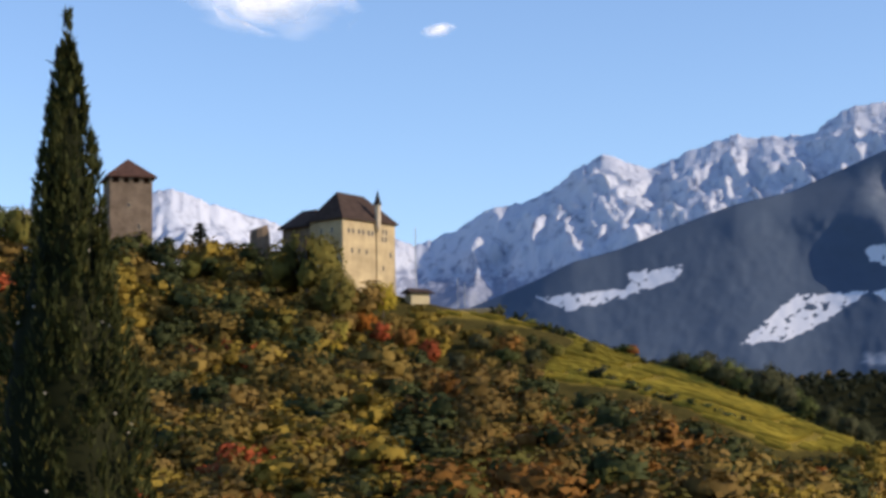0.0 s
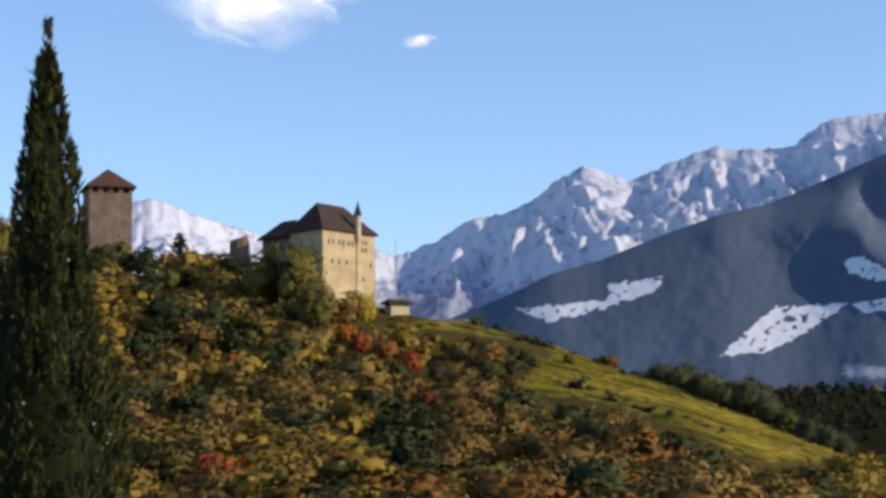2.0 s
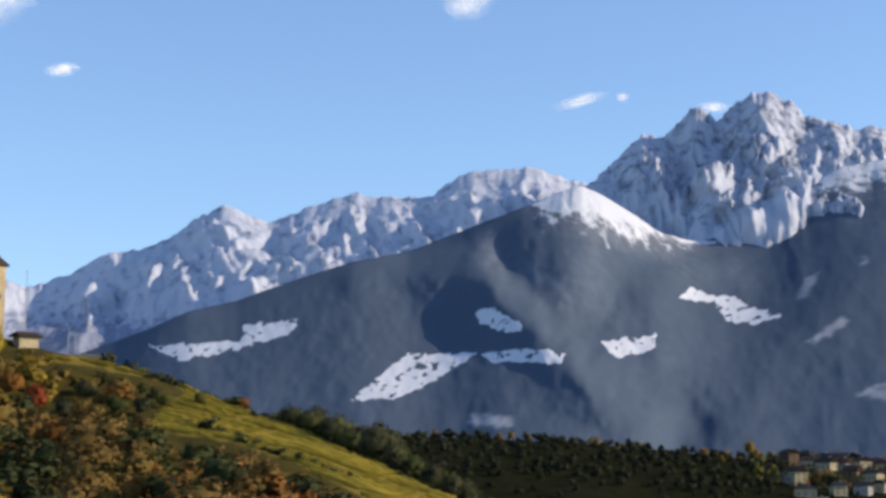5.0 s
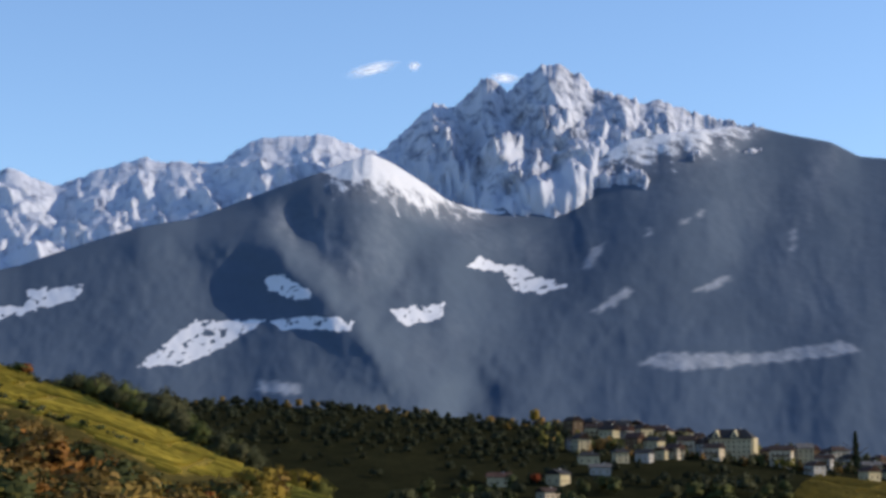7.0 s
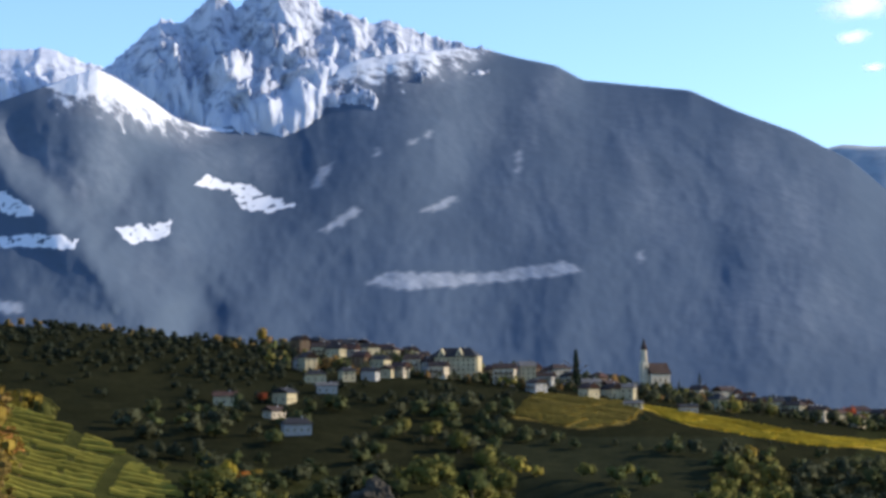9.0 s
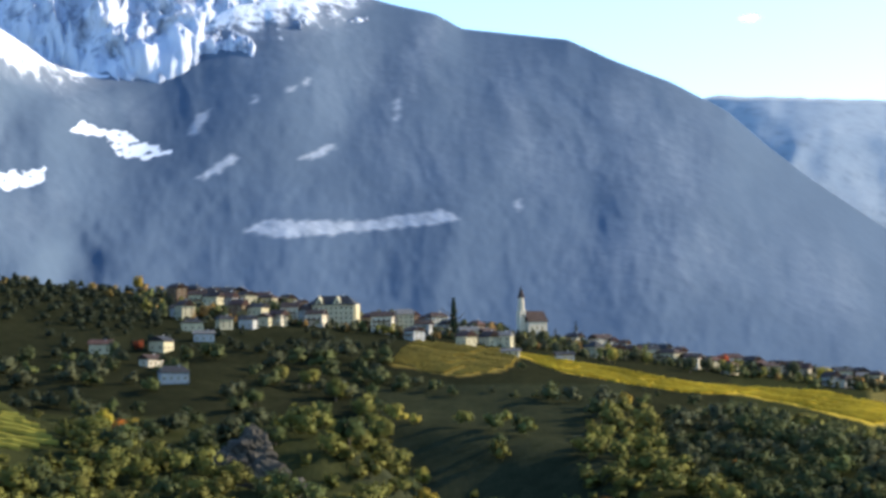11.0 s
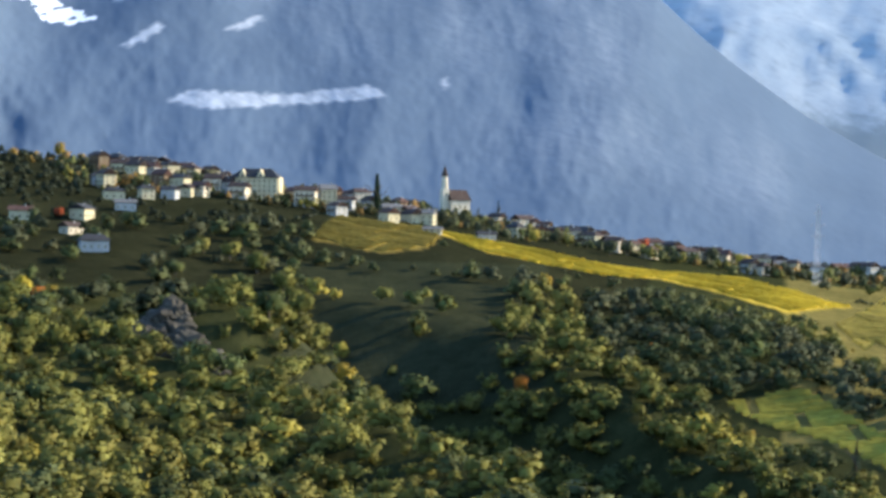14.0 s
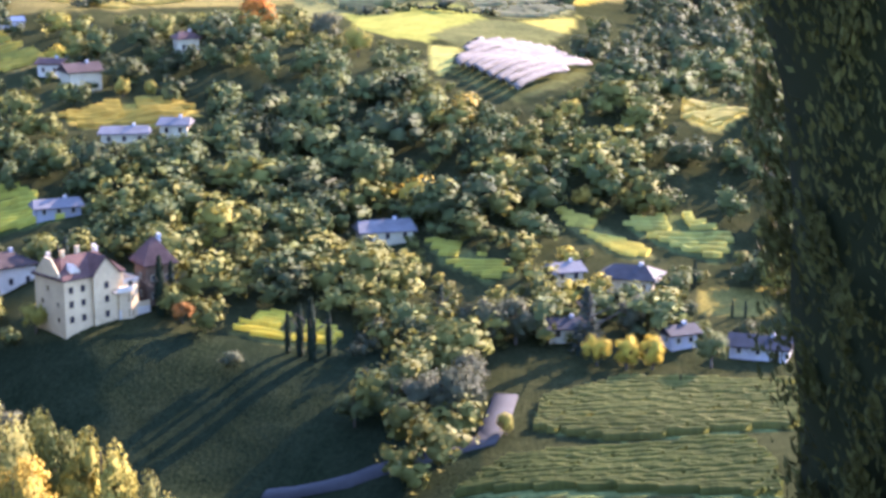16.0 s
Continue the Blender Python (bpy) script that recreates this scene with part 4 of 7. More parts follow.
def house(az, el, w, d, h, turn, wall, roof, ridge=1.0, rise=None, label="", balcony=False, floors=0, hill=False, name="house", big=False):
    """A house whose front looks towards the terrace, turned by some degrees; el is the height angle of its foot."""
    p, r = spot(az, el, hill)
    if r > 1000 and name == "house":
        w, d, h = w * 0.85, d * 0.85, h * 0.85
    ob = new(name)
    ob.matrix_world = pose(p.x, p.y, p.z, 0, 0, -az + turn)
    rise = rise or d * 0.28
    half = math.degrees((w * 0.55 + d * 0.2) / r)
    SIGHTS.append((az - half, az + half, math.degrees(math.atan2(p.z + (0.35 if r > 900 else 0.5) * h, r)), math.degrees(math.atan2(p.z + h + rise, r)), r))
    x, y = w / 2, d / 2
    if ridge >= 0.95:
        v = [(-x, -y, -3), (x, -y, -3), (x, y, -3), (-x, y, -3), (-x, -y, h), (x, -y, h), (x, y, h), (-x, y, h), (-x, 0, h + rise * 0.96), (x, 0, h + rise * 0.96)]
        bm = poly_bm(v, [(0, 1, 5, 4), (2, 3, 7, 6), (1, 2, 6, 9, 5), (3, 0, 4, 8, 7), (0, 3, 2, 1), (4, 5, 9, 8), (6, 7, 8, 9)])
    else:
        bm = box_bm(-x, x, -y, y, -3, h)
    part("wall", bm, wall, ob)
    part("roof", hip_roof(w, d, rise, 0.9, ridge, h + 0.32, 0.28), roof, ob)
    part("chimney", box_bm(x * 0.4 - 0.45, x * 0.4 + 0.45, -0.4, 0.4, h + rise * 0.5, h + rise + 0.9, bevel=0.05), GREY, ob)
    floors = floors or max(1, int(h // 2.9))
    n = max(2, int(w // 3.2))
    win = WINDOW_DARK if wall in (PLASTER, CREAM, PINK) else WINDOW
    for f in range(floors):
        z = 0.9 + f * (h - 0.6) / floors
        for k in range(n):
            part("window", win, WOOD, ob, at=face_frame(-x + w * (k + 0.5) / n, -y, z, 0))
        for k in range(max(1, int(d // 4))):
            m = max(1, int(d // 4))
            part("window", win, WOOD, ob, at=face_frame(x, -y + d * (k + 0.5) / m, z, 90))
            part("window", win, WOOD, ob, at=face_frame(-x, -y + d * (k + 0.5) / m, z, 270))
        if balcony and f:
            b = part("balcony", box_bm(-x * 0.85, x * 0.85, -y - 1.3, -y, z - 1.0, z - 0.82), WOOD, ob)
            part("railing", box_bm(-x * 0.85, x * 0.85, -y - 1.3, -y - 1.2, z - 0.8, z + 0.1), WOOD, b)
    return tagged(ob, label or "white village house with brown pitched roof", "house", "village houses")


WHITE_H, CREAM_H, FLAT_H = "white house with brown pitched roof among trees", "cream house with reddish pitched roof", "pale flat-roofed building in the village"
for az, el, w, d, h, turn, wall, roof, ridge, balcony in [
    (23.0, 2.15, 21, 13, 9.5, -12, GREY, SLATE, 1.0, True), (23.6, 2.1, 13, 12, 11, 78, PLASTER, TILE, 1.0, True), (21.7, 1.75, 11, 9, 6, 10, GREY, SLATE, 0.5, False), (19.5, 0.72, 14, 10, 5.5, -8, PLASTER, TILE_RED, 1.0, False),
    (21.25, 0.75, 13, 11, 6, 60, PLASTER, SLATE, 1.0, False), (22.15, 1.35, 15, 9, 5.5, 5, PLASTER, SLATE, 0.4, True), (22.5, 1.05, 14, 8, 5, 0, GREY, ROOF_GREY, 0.9, False), (23.1, 1.4, 10, 9, 7, 20, PLASTER, SLATE, 0.5, False),
    (23.8, 1.4, 11, 10, 6, -20, GREY, SLATE, 1.0, True), (24.3, 1.5, 9, 9, 6, 70, PLASTER, TILE, 1.0, False), (24.75, 1.5, 9, 8, 6, 12, PLASTER, SLATE, 1.0, False), (24.9, 1.95, 15, 11, 6.5, 55, PLASTER, TILE_RED, 1.0, True),
    (25.3, 2.15, 12, 10, 6, -25, CREAM, TILE, 1.0, False), (24.6, 2.35, 12, 10, 6, 15, CREAM, TILE, 1.0, False), (25.9, 2.0, 12, 11, 6, 30, PLASTER, TILE, 1.0, False), (20.95, 0.3, 12, 9, 4.5, 40, CREAM, TILE, 1.0, False), (21.6, -0.15, 14, 11, 4.5, 8, GREY, SLATE, 0.6, False),
    (27.8, 1.25, 16, 14, 11.5, -8, CREAM, TILE, 1.0, True), (28.45, 1.25, 12, 14, 14, 10, PLASTER, ROOF_GREY, 0.9, False), (29.0, 1.2, 13, 11, 8, -15, GREY, TILE, 1.0, False), (29.4, 1.3, 16, 12, 11, 30, CREAM, TILE, 0.6, False),
    (30.35, 1.0, 14, 10, 7.5, 10, PLASTER, ROOF_GREY, 0.9, True), (30.85, 0.95, 14, 11, 8, 50, PLASTER, TILE, 1.0, True), (31.35, 0.8, 15, 11, 8, -10, PLASTER, ROOF_GREY, 0.9, False), (31.6, 0.55, 13, 6, 3, -5, PLASTER, ROOF_GREY, 0.9, False), (33.2, 0.35, 13, 8, 4.5, 12, GREY, SLATE, 1.0, False),
    (34.3, 0.75, 17, 13, 8, 40, CREAM, TILE, 1.0, False), (34.9, 0.7, 12, 11, 7, -20, GREY, TILE, 1.0, False), (35.7, 0.45, 15, 11, 6.5, 15, CREAM, SLATE, 1.0, False), (36.3, 0.3, 18, 12, 7, -35, PLASTER, TILE, 0.5, True), (36.9, 0.2, 14, 11, 7, 60, CREAM, TILE, 1.0, False),
    (38.1, 0.1, 22, 13, 8, 8, CREAM, TILE_RED, 0.5, False), (39.2, -0.15, 14, 11, 7, 35, PLASTER, TILE, 1.0, True), (39.9, -0.2, 15, 12, 8, -15, GREY, TILE, 1.0, False), (41.3, -0.45, 14, 12, 8, 25, PLASTER, SLATE, 1.0, True), (42.1, -0.6, 22, 11, 6, 5, CREAM, ROOF_GREY, 0.9, False)]:
    house(az, el, w, d, h, turn, wall, roof, ridge, None, {PLASTER: WHITE_H, CREAM: CREAM_H}.get(wall, "grey-shaded house with dark roof in the village"), balcony)
# The long edge of the village on the brow, thinning towards the valley.
rnd = random.Random(11)
for az in [42.9, 43.6, 44.3, 45.0, 46.2, 47.6, 48.3, 51.3, 53.9, 54.8, 55.5, 56.4, 57.2, 57.9, 58.7, 59.4, 60.2, 60.9, 61.6, 62.4, 63.2]:
    e = float(np.interp(az, FINE, GEL[:NF, int(np.argmin(abs(RR - 1420)))]))
    flat = rnd.random() < 0.35
    wall = rnd.choice([PLASTER, PLASTER, CREAM, GREY])
    house(az, e - 0.05, rnd.uniform(12, 22), rnd.uniform(10, 13), rnd.uniform(5.5, 9), rnd.uniform(-50, 50), wall, ROOF_GREY if flat else rnd.choice([TILE, SLATE, TILE_RED]), 0.9 if flat else 1.0, 0.8 if flat else None,
          FLAT_H if flat else {PLASTER: WHITE_H, CREAM: CREAM_H}.get(wall, "grey-shaded house with dark roof in the village"))
for az, el, w, h, turn in [(49.6, -1.75, 34, 9, 12), (50.6, -1.85, 26, 12, 4), (51.2, -1.95, 22, 8, -10), (48.0, -1.05, 28, 7, 6), (52.4, -2.15, 13, 6, 20), (61.5, -2.35, 30, 7, 5)]:
    house(az, el, w, 13, h, turn, PLASTER, ROOF_GREY, 0.92, 0.7, "white terraced hotel block with flat grey roof", True)
# Closely built quarters of the village.
for k, (a0, a1, e_off, count) in enumerate([(21.6, 26.2, 0.0, 20), (27.4, 31.6, 0.0, 10), (33.4, 42.5, 0.0, 22)]):
    for i in range(count):
        az = a0 + (a1 - a0) * (i + rnd.uniform(0.1, 0.9)) / count
        r0 = rnd.uniform(1215, 1345) if k < 2 else rnd.uniform(1290, 1365)
        e = float(np.interp(az, FINE, GEL[:NF, int(np.argmin(abs(RR - r0)))]))
        wall = rnd.choice([PLASTER, PLASTER, CREAM, GREY, WOOD])
        house(az, e, rnd.uniform(10, 15), rnd.uniform(9, 12), rnd.uniform(4.5, 8) + (2.6 if k == 0 else 0.6), rnd.uniform(-65, -15), wall, rnd.choice([TILE, TILE, SLATE, TILE_RED]), rnd.choice([1.0, 1.0, 0.45]), rnd.uniform(2.4, 3.8),
              {PLASTER: WHITE_H, CREAM: CREAM_H, WOOD: "brown timber house with dark roof"}.get(wall, "grey-shaded house with dark roof in the village"), i % 3 == 0)
# Houses on the slopes and in the valley.
for az, el, w, d, h, turn, wall, roof, ridge, label in [
    (41.1, -8.15, 15, 9, 4.5, -10, GREY, SLATE, 1.0, "grey house half hidden in dark trees"), (43.3, -9.7, 10, 9, 6.5, 15, PLASTER, SLATE, 0.6, "white house with flat dark roof among trees"), (42.6, -9.65, 6, 7, 5.5, 15, CREAM, TILE_RED, 1.0, "small ochre house among trees"),
    (45.9, -10.05, 16, 10, 5.5, -12, PLASTER, SLATE, 0.5, "long white house with grey hipped roof"), (49.7, -7.95, 12, 10, 7, 20, PLASTER, TILE, 1.0, "white farmhouse with brown roof"), (48.9, -7.5, 9, 7, 4, -25, CREAM, TILE_RED, 1.0, "small farm building with red roof"),
    (52.8, -6.95, 8, 8, 5, 15, PLASTER, TILE_RED, 0.4, "white cottage with red tiled roof"), (50.9, -9.55, 15, 7, 3.6, -4, PLASTER, ROOF_GREY, 0.9, "long low white building below a vineyard"), (52.4, -9.45, 9, 7, 3.6, -12, PLASTER, ROOF_GREY, 0.9, "long low white building below a vineyard"),
    (38.3, -10.9, 10, 7, 3.6, 20, PLASTER, TILE, 1.0, "white farmhouse in the woods"), (47.1, -13.4, 15, 11, 6, 25, CREAM, TILE, 0.3, "cream villa with steep brown roof"), (58.6, -12.6, 15, 9, 3.2, 12, PLASTER, ROOF_GREY, 0.9, "low white modern house on the slope"),
    (64.1, -15.6, 9, 7, 3, 10, PLASTER, SLATE, 1.0, "small white house with dark roof"), (66.1, -14.1, 15, 10, 4, -15, PLASTER, SLATE, 0.5, "pale house with grey roof in the valley"), (64.1, -13.9, 8, 7, 3, 20, PLASTER, ROOF_GREY, 0.9, "small white flat-roofed house"),
    (70.1, -16.0, 14, 8, 2.8, -12, GREY, SLATE, 1.0, "grey barn with dark pitched roof"), (67.6, -15.7, 7, 6, 3.4, 30, GREY, SLATE, 1.0, "small grey house with blue-grey roof"), (48.8, -11.6, 13, 7, 3, 10, GREY, ROOF_GREY, 0.9, "low grey farm building behind trees")]:
    house(az, el, w * 0.8, d * 0.8, h * 0.78, turn, wall, roof, ridge, None, label)

# White hotel with dark dormers below the village top.
hotel = house(26.35, 1.5, 30, 15, 13, -14, PLASTER, SLATE, 0.6, 6.0, "large white hotel with dark slate roof and stepped gables", floors=4, name="hotel")
for u in (-8, 4):
    g = part("gable", poly_bm([(-3.2, -8.0, 12.6), (3.2, -8.0, 12.6), (0, -8.0, 18.6), (-3.2, -2, 12.6), (3.2, -2, 12.6), (0, -2, 18.6)], [(0, 1, 2), (3, 5, 4), (0, 2, 5, 3), (1, 4, 5, 2), (0, 3, 4, 1)]), PLASTER, hotel, at=pose(u, 0, 0))
    part("window", WINDOW_TALL, STONE, g, at=face_frame(0, -8.0, 13.4, 0))
part("side_tower", box_bm(11, 16, -6, 6, -3, 13.6, bevel=0.1), PLASTER, hotel)

# Parish church.
church = new("church")
_p, _r = spot(32.1, 1.15)
church.matrix_world = pose(_p.x, _p.y, _p.z + 3.5, 0, 0, -32 + 28)
part("nave", box_bm(-2, 13, -6, 6, -9, 9), CREAM, church)
part("nave_roof", hip_roof(15, 12, 7.5, 0.7, 0.97, 9.3, 0.3), TILE, church, "steep brown tiled nave roof", at=pose(5.5, 0, 0))
part("gable_wall", poly_bm([(13.02, -6, 8.8), (13.02, 6, 8.8), (13.02, 0, 16.2), (13.4, -6, 8.8), (13.4, 6, 8.8), (13.4, 0, 16.2)], [(0, 1, 2), (3, 5, 4), (0, 2, 5, 3), (1, 4, 5, 2), (0, 3, 4, 1)]), PLASTER, church)
part("tower", box_bm(-7, -2, -2.5, 2.5, -9, 17, bevel=0.1), CREAM, church)
bm = bmesh.new()
bmesh.ops.create_cone(bm, segments=8, radius1=2.6, radius2=2.1, depth=9, matrix=Matrix.Translation((-4.5, 0, 21.5)), cap_ends=True)
belfry = part("belfry", bm, CREAM, church)
bm = bmesh.new()
bmesh.ops.create_cone(bm, segments=8, radius1=2.7, radius2=0.06, depth=8, matrix=Matrix.Translation((-4.5, 0, 30)), cap_ends=True)
part("spire", bm, TILE, church, "pointed dark red spire")
for u in (1, 5, 9):
    part("window", WINDOW_TALL, STONE, church, at=face_frame(u, -6, 3.2, 0))
part("window", WINDOW_TALL, STONE, church, at=face_frame(-4.5, -2.5, 12, 0))
SIGHTS.append((31.5, 33.0, 1.5, 2.7, _r))
tagged(church, "cream parish church with pointed spire and brown roof", "church")

# The pink villa on its terrace.
villa = new("villa")
_p, _r = spot(49.6, -14.6)
villa.matrix_world = pose(_p.x, _p.y, _p.z - 0.3, 0, 0, -49.6 + 32)
part("wall", box_bm(-9, 5, -5.5, 5.5, -4, 9.4, bevel=0.08), PINK, villa, "pale pink rendered wall")
part("roof", hip_roof(14, 11, 3.6, 0.5, 0.55, 9.8, 0.3), TILE_RED, villa, "dark red tiled roof", at=pose(-2, 0, 0))
gab = part("gable", poly_bm([(-3, -6.2, -4), (3, -6.2, -4), (3, -6.2, 10), (0, -6.2, 13.2), (-3, -6.2, 10), (-3, 0, -4), (3, 0, -4), (3, 0, 10), (0, 0, 13.2), (-3, 0, 10)],
                            [(0, 1, 2, 3, 4), (5, 9, 8, 7, 6), (0, 5, 6, 1), (1, 6, 7, 2), (2, 7, 8, 3), (3, 8, 9, 4), (4, 9, 5, 0)]), PINK, villa, at=pose(0.5, 0, 0))
part("gable_roof", poly_bm([(-3.4, -6.6, 9.9), (0, -6.6, 13.5), (3.4, -6.6, 9.9), (-3.4, 0, 9.9), (0, 0, 13.5), (3.4, 0, 9.9), (-3.4, -6.6, 9.5), (0, -6.6, 13.25), (3.4, -6.6, 9.5), (-3.4, 0, 9.5), (0, 0, 13.25), (3.4, 0, 9.5)],
                           [(0, 1, 4, 3), (1, 2, 5, 4), (6, 9, 10, 7), (7, 10, 11, 8), (0, 6, 7, 1), (1, 7, 8, 2), (3, 4, 10, 9), (4, 5, 11, 10), (0, 3, 9, 6), (2, 8, 11, 5)]), TILE_RED, villa, at=pose(0.5, 0, 0))
bm = bmesh.new()
bmesh.ops.create_cone(bm, segments=8, radius1=3.2, radius2=3.2, depth=10.5, matrix=Matrix.Translation((5.4, -4.4, 1.25)), cap_ends=True)
part("bay_tower", bm, PINK, villa)
part("terrace", box_bm(3, 10.5, -6.8, 3, -4, 1.8, bevel=0.06), CREAM, villa)
part("balustrade", box_bm(3, 10.5, -6.8, -6.5, 1.8, 2.8), PINK, villa)
part("chimney", box_bm(-6, -5.2, -0.4, 0.4, 11, 14.6), PINK, villa)
part("chimney", box_bm(-1.4, -0.6, 1.4, 2.2, 11, 14.6), PINK, villa)
for z in (0.8, 3.9, 6.8):
    for u in (-7.4, -4.6):
        part("window", WINDOW_DARK, WOOD, villa, at=face_frame(u, -5.5, z, 0))
    part("window", WINDOW_DARK, WOOD, villa, at=face_frame(0.5, -6.2, z, 0))
    for u in ((-3.2, 2.6) if z < 6 else (0.4,)):
        part("window", WINDOW_SMALL, WOOD, villa, at=face_frame(-9, u, z, 270))
    part("window", WINDOW_DARK, WOOD, villa, at=face_frame(5.4, -7.45, z - 0.4, 0))
# Gabled end wall towards the road, a lower wing with a roof terrace, dormer and parapets.
part("gable_wall", poly_bm([(-9.25, -5.6, 9.2), (-9.25, 5.6, 9.2), (-9.25, 1.2, 13.6), (-9.25, -1.2, 13.6), (-8.8, -5.6, 9.2), (-8.8, 5.6, 9.2), (-8.8, 1.2, 13.6), (-8.8, -1.2, 13.6)],
                           [(0, 1, 2, 3), (4, 7, 6, 5), (0, 3, 7, 4), (3, 2, 6, 7), (2, 1, 5, 6), (0, 4, 5, 1)]), PINK, villa)
wing = part("wing", box_bm(5.02, 10, -3.4, 5, -4, 6.2, bevel=0.08), PINK, villa)
for a0, a1, b0, b1 in ((5.1, 10.1, -3.5, -3.2), (9.8, 10.1, -3.2, 5.1)):
    part("parapet", box_bm(a0, a1, b0, b1, 6.2, 7.2, bevel=0.05), CREAM, wing)
part("wing_window", WINDOW_DARK, WOOD, wing, at=face_frame(7.6, -3.4, 3.4, 0))
part("dormer", poly_bm([(-6.8, -4.6, 9.6), (-4.6, -4.6, 9.6), (-4.6, -4.6, 11.2), (-5.7, -4.6, 12.4), (-6.8, -4.6, 11.2), (-6.8, -1.6, 9.6), (-4.6, -1.6, 9.6), (-4.6, -1.6, 11.2), (-5.7, -1.6, 12.4), (-6.8, -1.6, 11.2)],
                       [(0, 1, 2, 3, 4), (5, 9, 8, 7, 6), (0, 5, 6, 1), (1, 6, 7, 2), (2, 7, 8, 3), (3, 8, 9, 4), (4, 9, 5, 0)]), CREAM, villa)
part("balcony", box_bm(1.8, 5.8, -8.0, -5.6, 5.6, 5.85), CREAM, villa)
part("railing", box_bm(1.8, 5.8, -8.0, -7.85, 5.85, 6.8), CREAM, villa)
for cx, cy in ((-7.6, 2.2), (2.6, 0.6), (3.4, 2.4)):
    part("chimney", box_bm(cx - 0.4, cx + 0.4, cy - 0.4, cy + 0.4, 9.5, 14.2, bevel=0.05), CREAM, villa)
SIGHTS.append((48.1, 51.4, -14.7, -12.7, _r))
tagged(villa, "pale pink villa with red roofs and bay tower", "villa")
# Its neighbour, a brown turret house among cypresses.
house(51.6, -14.2, 6, 7, 8, 20, WOOD, TILE_RED, 0.1, 5.0, "brown turret house with steep red roof", name="turret_house")

# Old grey tower ruin beside the small vineyard.
stub = new("stone_tower")
_p, _r = spot(43.6, -12.0)
stub.matrix_world = pose(_p.x, _p.y, _p.z, 0, 0, -30)
part("wall", box_bm(-1.8, 1.8, -1.8, 1.8, -3, 7.5, bevel=0.15), STONE_SHADED, stub)
part("window", WINDOW_TALL, STONE, stub, at=face_frame(0, -1.8, 3.5, 0))
tagged(stub, "narrow grey stone tower among dark trees", "tower")


# ---------------------------------------------------------------- vineyards, orchards, roads
def crop_rows(name, label, poly, turn, gap, tint, hill=False, tall=1.7, wide=1.0, seg=3.5, seed=1, loose=0.25, lanes=True):
    """Rows of vines or fruit trees over one field, each row an uneven leafy hedge that follows the land."""
    pts = [spot(a, e, hill)[0] for a, e in poly]
    xy = [(p.x, p.y) for p in pts]
    cx, cy = sum(p[0] for p in xy) / len(xy), sum(p[1] for p in xy) / len(xy)
    t = radians(turn)
    ux, uy, vx, vy = math.cos(t), math.sin(t), -math.sin(t), math.cos(t)
    U = [(x - cx) * ux + (y - cy) * uy for x, y in xy]
    V = [(x - cx) * vx + (y - cy) * vy for x, y in xy]
    rng = np.random.default_rng(seed)
    gu, gv = np.meshgrid(np.arange(min(U), max(U), seg), np.arange(min(V), max(V), gap), indexing="ij")
    gu = (np.floor(gu / seg) + 0.5) * seg
    x, y = cx + gu * ux + gv * vx, cy + gu * uy + gv * vy
    ok = inside(gu, gv, list(zip(U, V))) & (rng.uniform(size=gu.shape) > 0.025)
    if lanes:
        ok &= (np.round(gv / gap) % 9 > 0.5) & (np.round(gu / seg + np.floor(gv / gap / 9) * 7) % 24 > 0.5)
    x, y = x[ok], y[ok]
    z = height(np.degrees(np.arctan2(x, y)), np.hypot(x, y))
    n = len(x)
    if not n:
        return None
    gu, gv = gu[ok], gv[ok]

    def edge(off):
        """The row's cross-section at one end of each stretch; neighbours share it."""
        e = np.round((gu + off) / seg) * seg
        px, py = cx + e * ux + gv * vx, cy + e * uy + gv * vy
        pz = height(np.degrees(np.arctan2(px, py)), np.hypot(px, py))
        hh = tall * (1 + loose * 1.6 * fbm(e / 3.1, gv * 1.7, seed, 3))
        ww = wide * (1 + loose * 1.6 * fbm(e / 2.3 + 50, gv * 1.3, seed + 4, 3))
        return [np.stack([px + vx * ww * a, py + vy * ww * a, pz + hh * b], 1) for a, b in ((-0.5, 0.1), (-0.34, 0.8), (0, 1.0), (0.34, 0.8), (0.5, 0.1))]
    v = np.stack(edge(-seg / 2) + edge(seg / 2), 1).reshape(-1, 3)
    q = np.array([(k, k + 1, k + 6, k + 5) for k in range(4)])
    q = (q[None] + (np.arange(n) * 10)[:, None, None]).reshape(-1, 4)
    c = np.array(tint)[None] * (1 + 0.45 * fbm(gu / 45, gv / 30, seed + 9, 3) + 0.12 * fbm(gu / 2.0, gv / 2.0, seed + 2, 2))[:, None]
    ob = new(name, grid_mesh(name, v, q, CROP, np.repeat(np.clip(c, 0.005, 1), 10, 0), smooth=False))
    return tagged(ob, label, "vineyard" if "vine" in name else "orchard", kind="stuff")


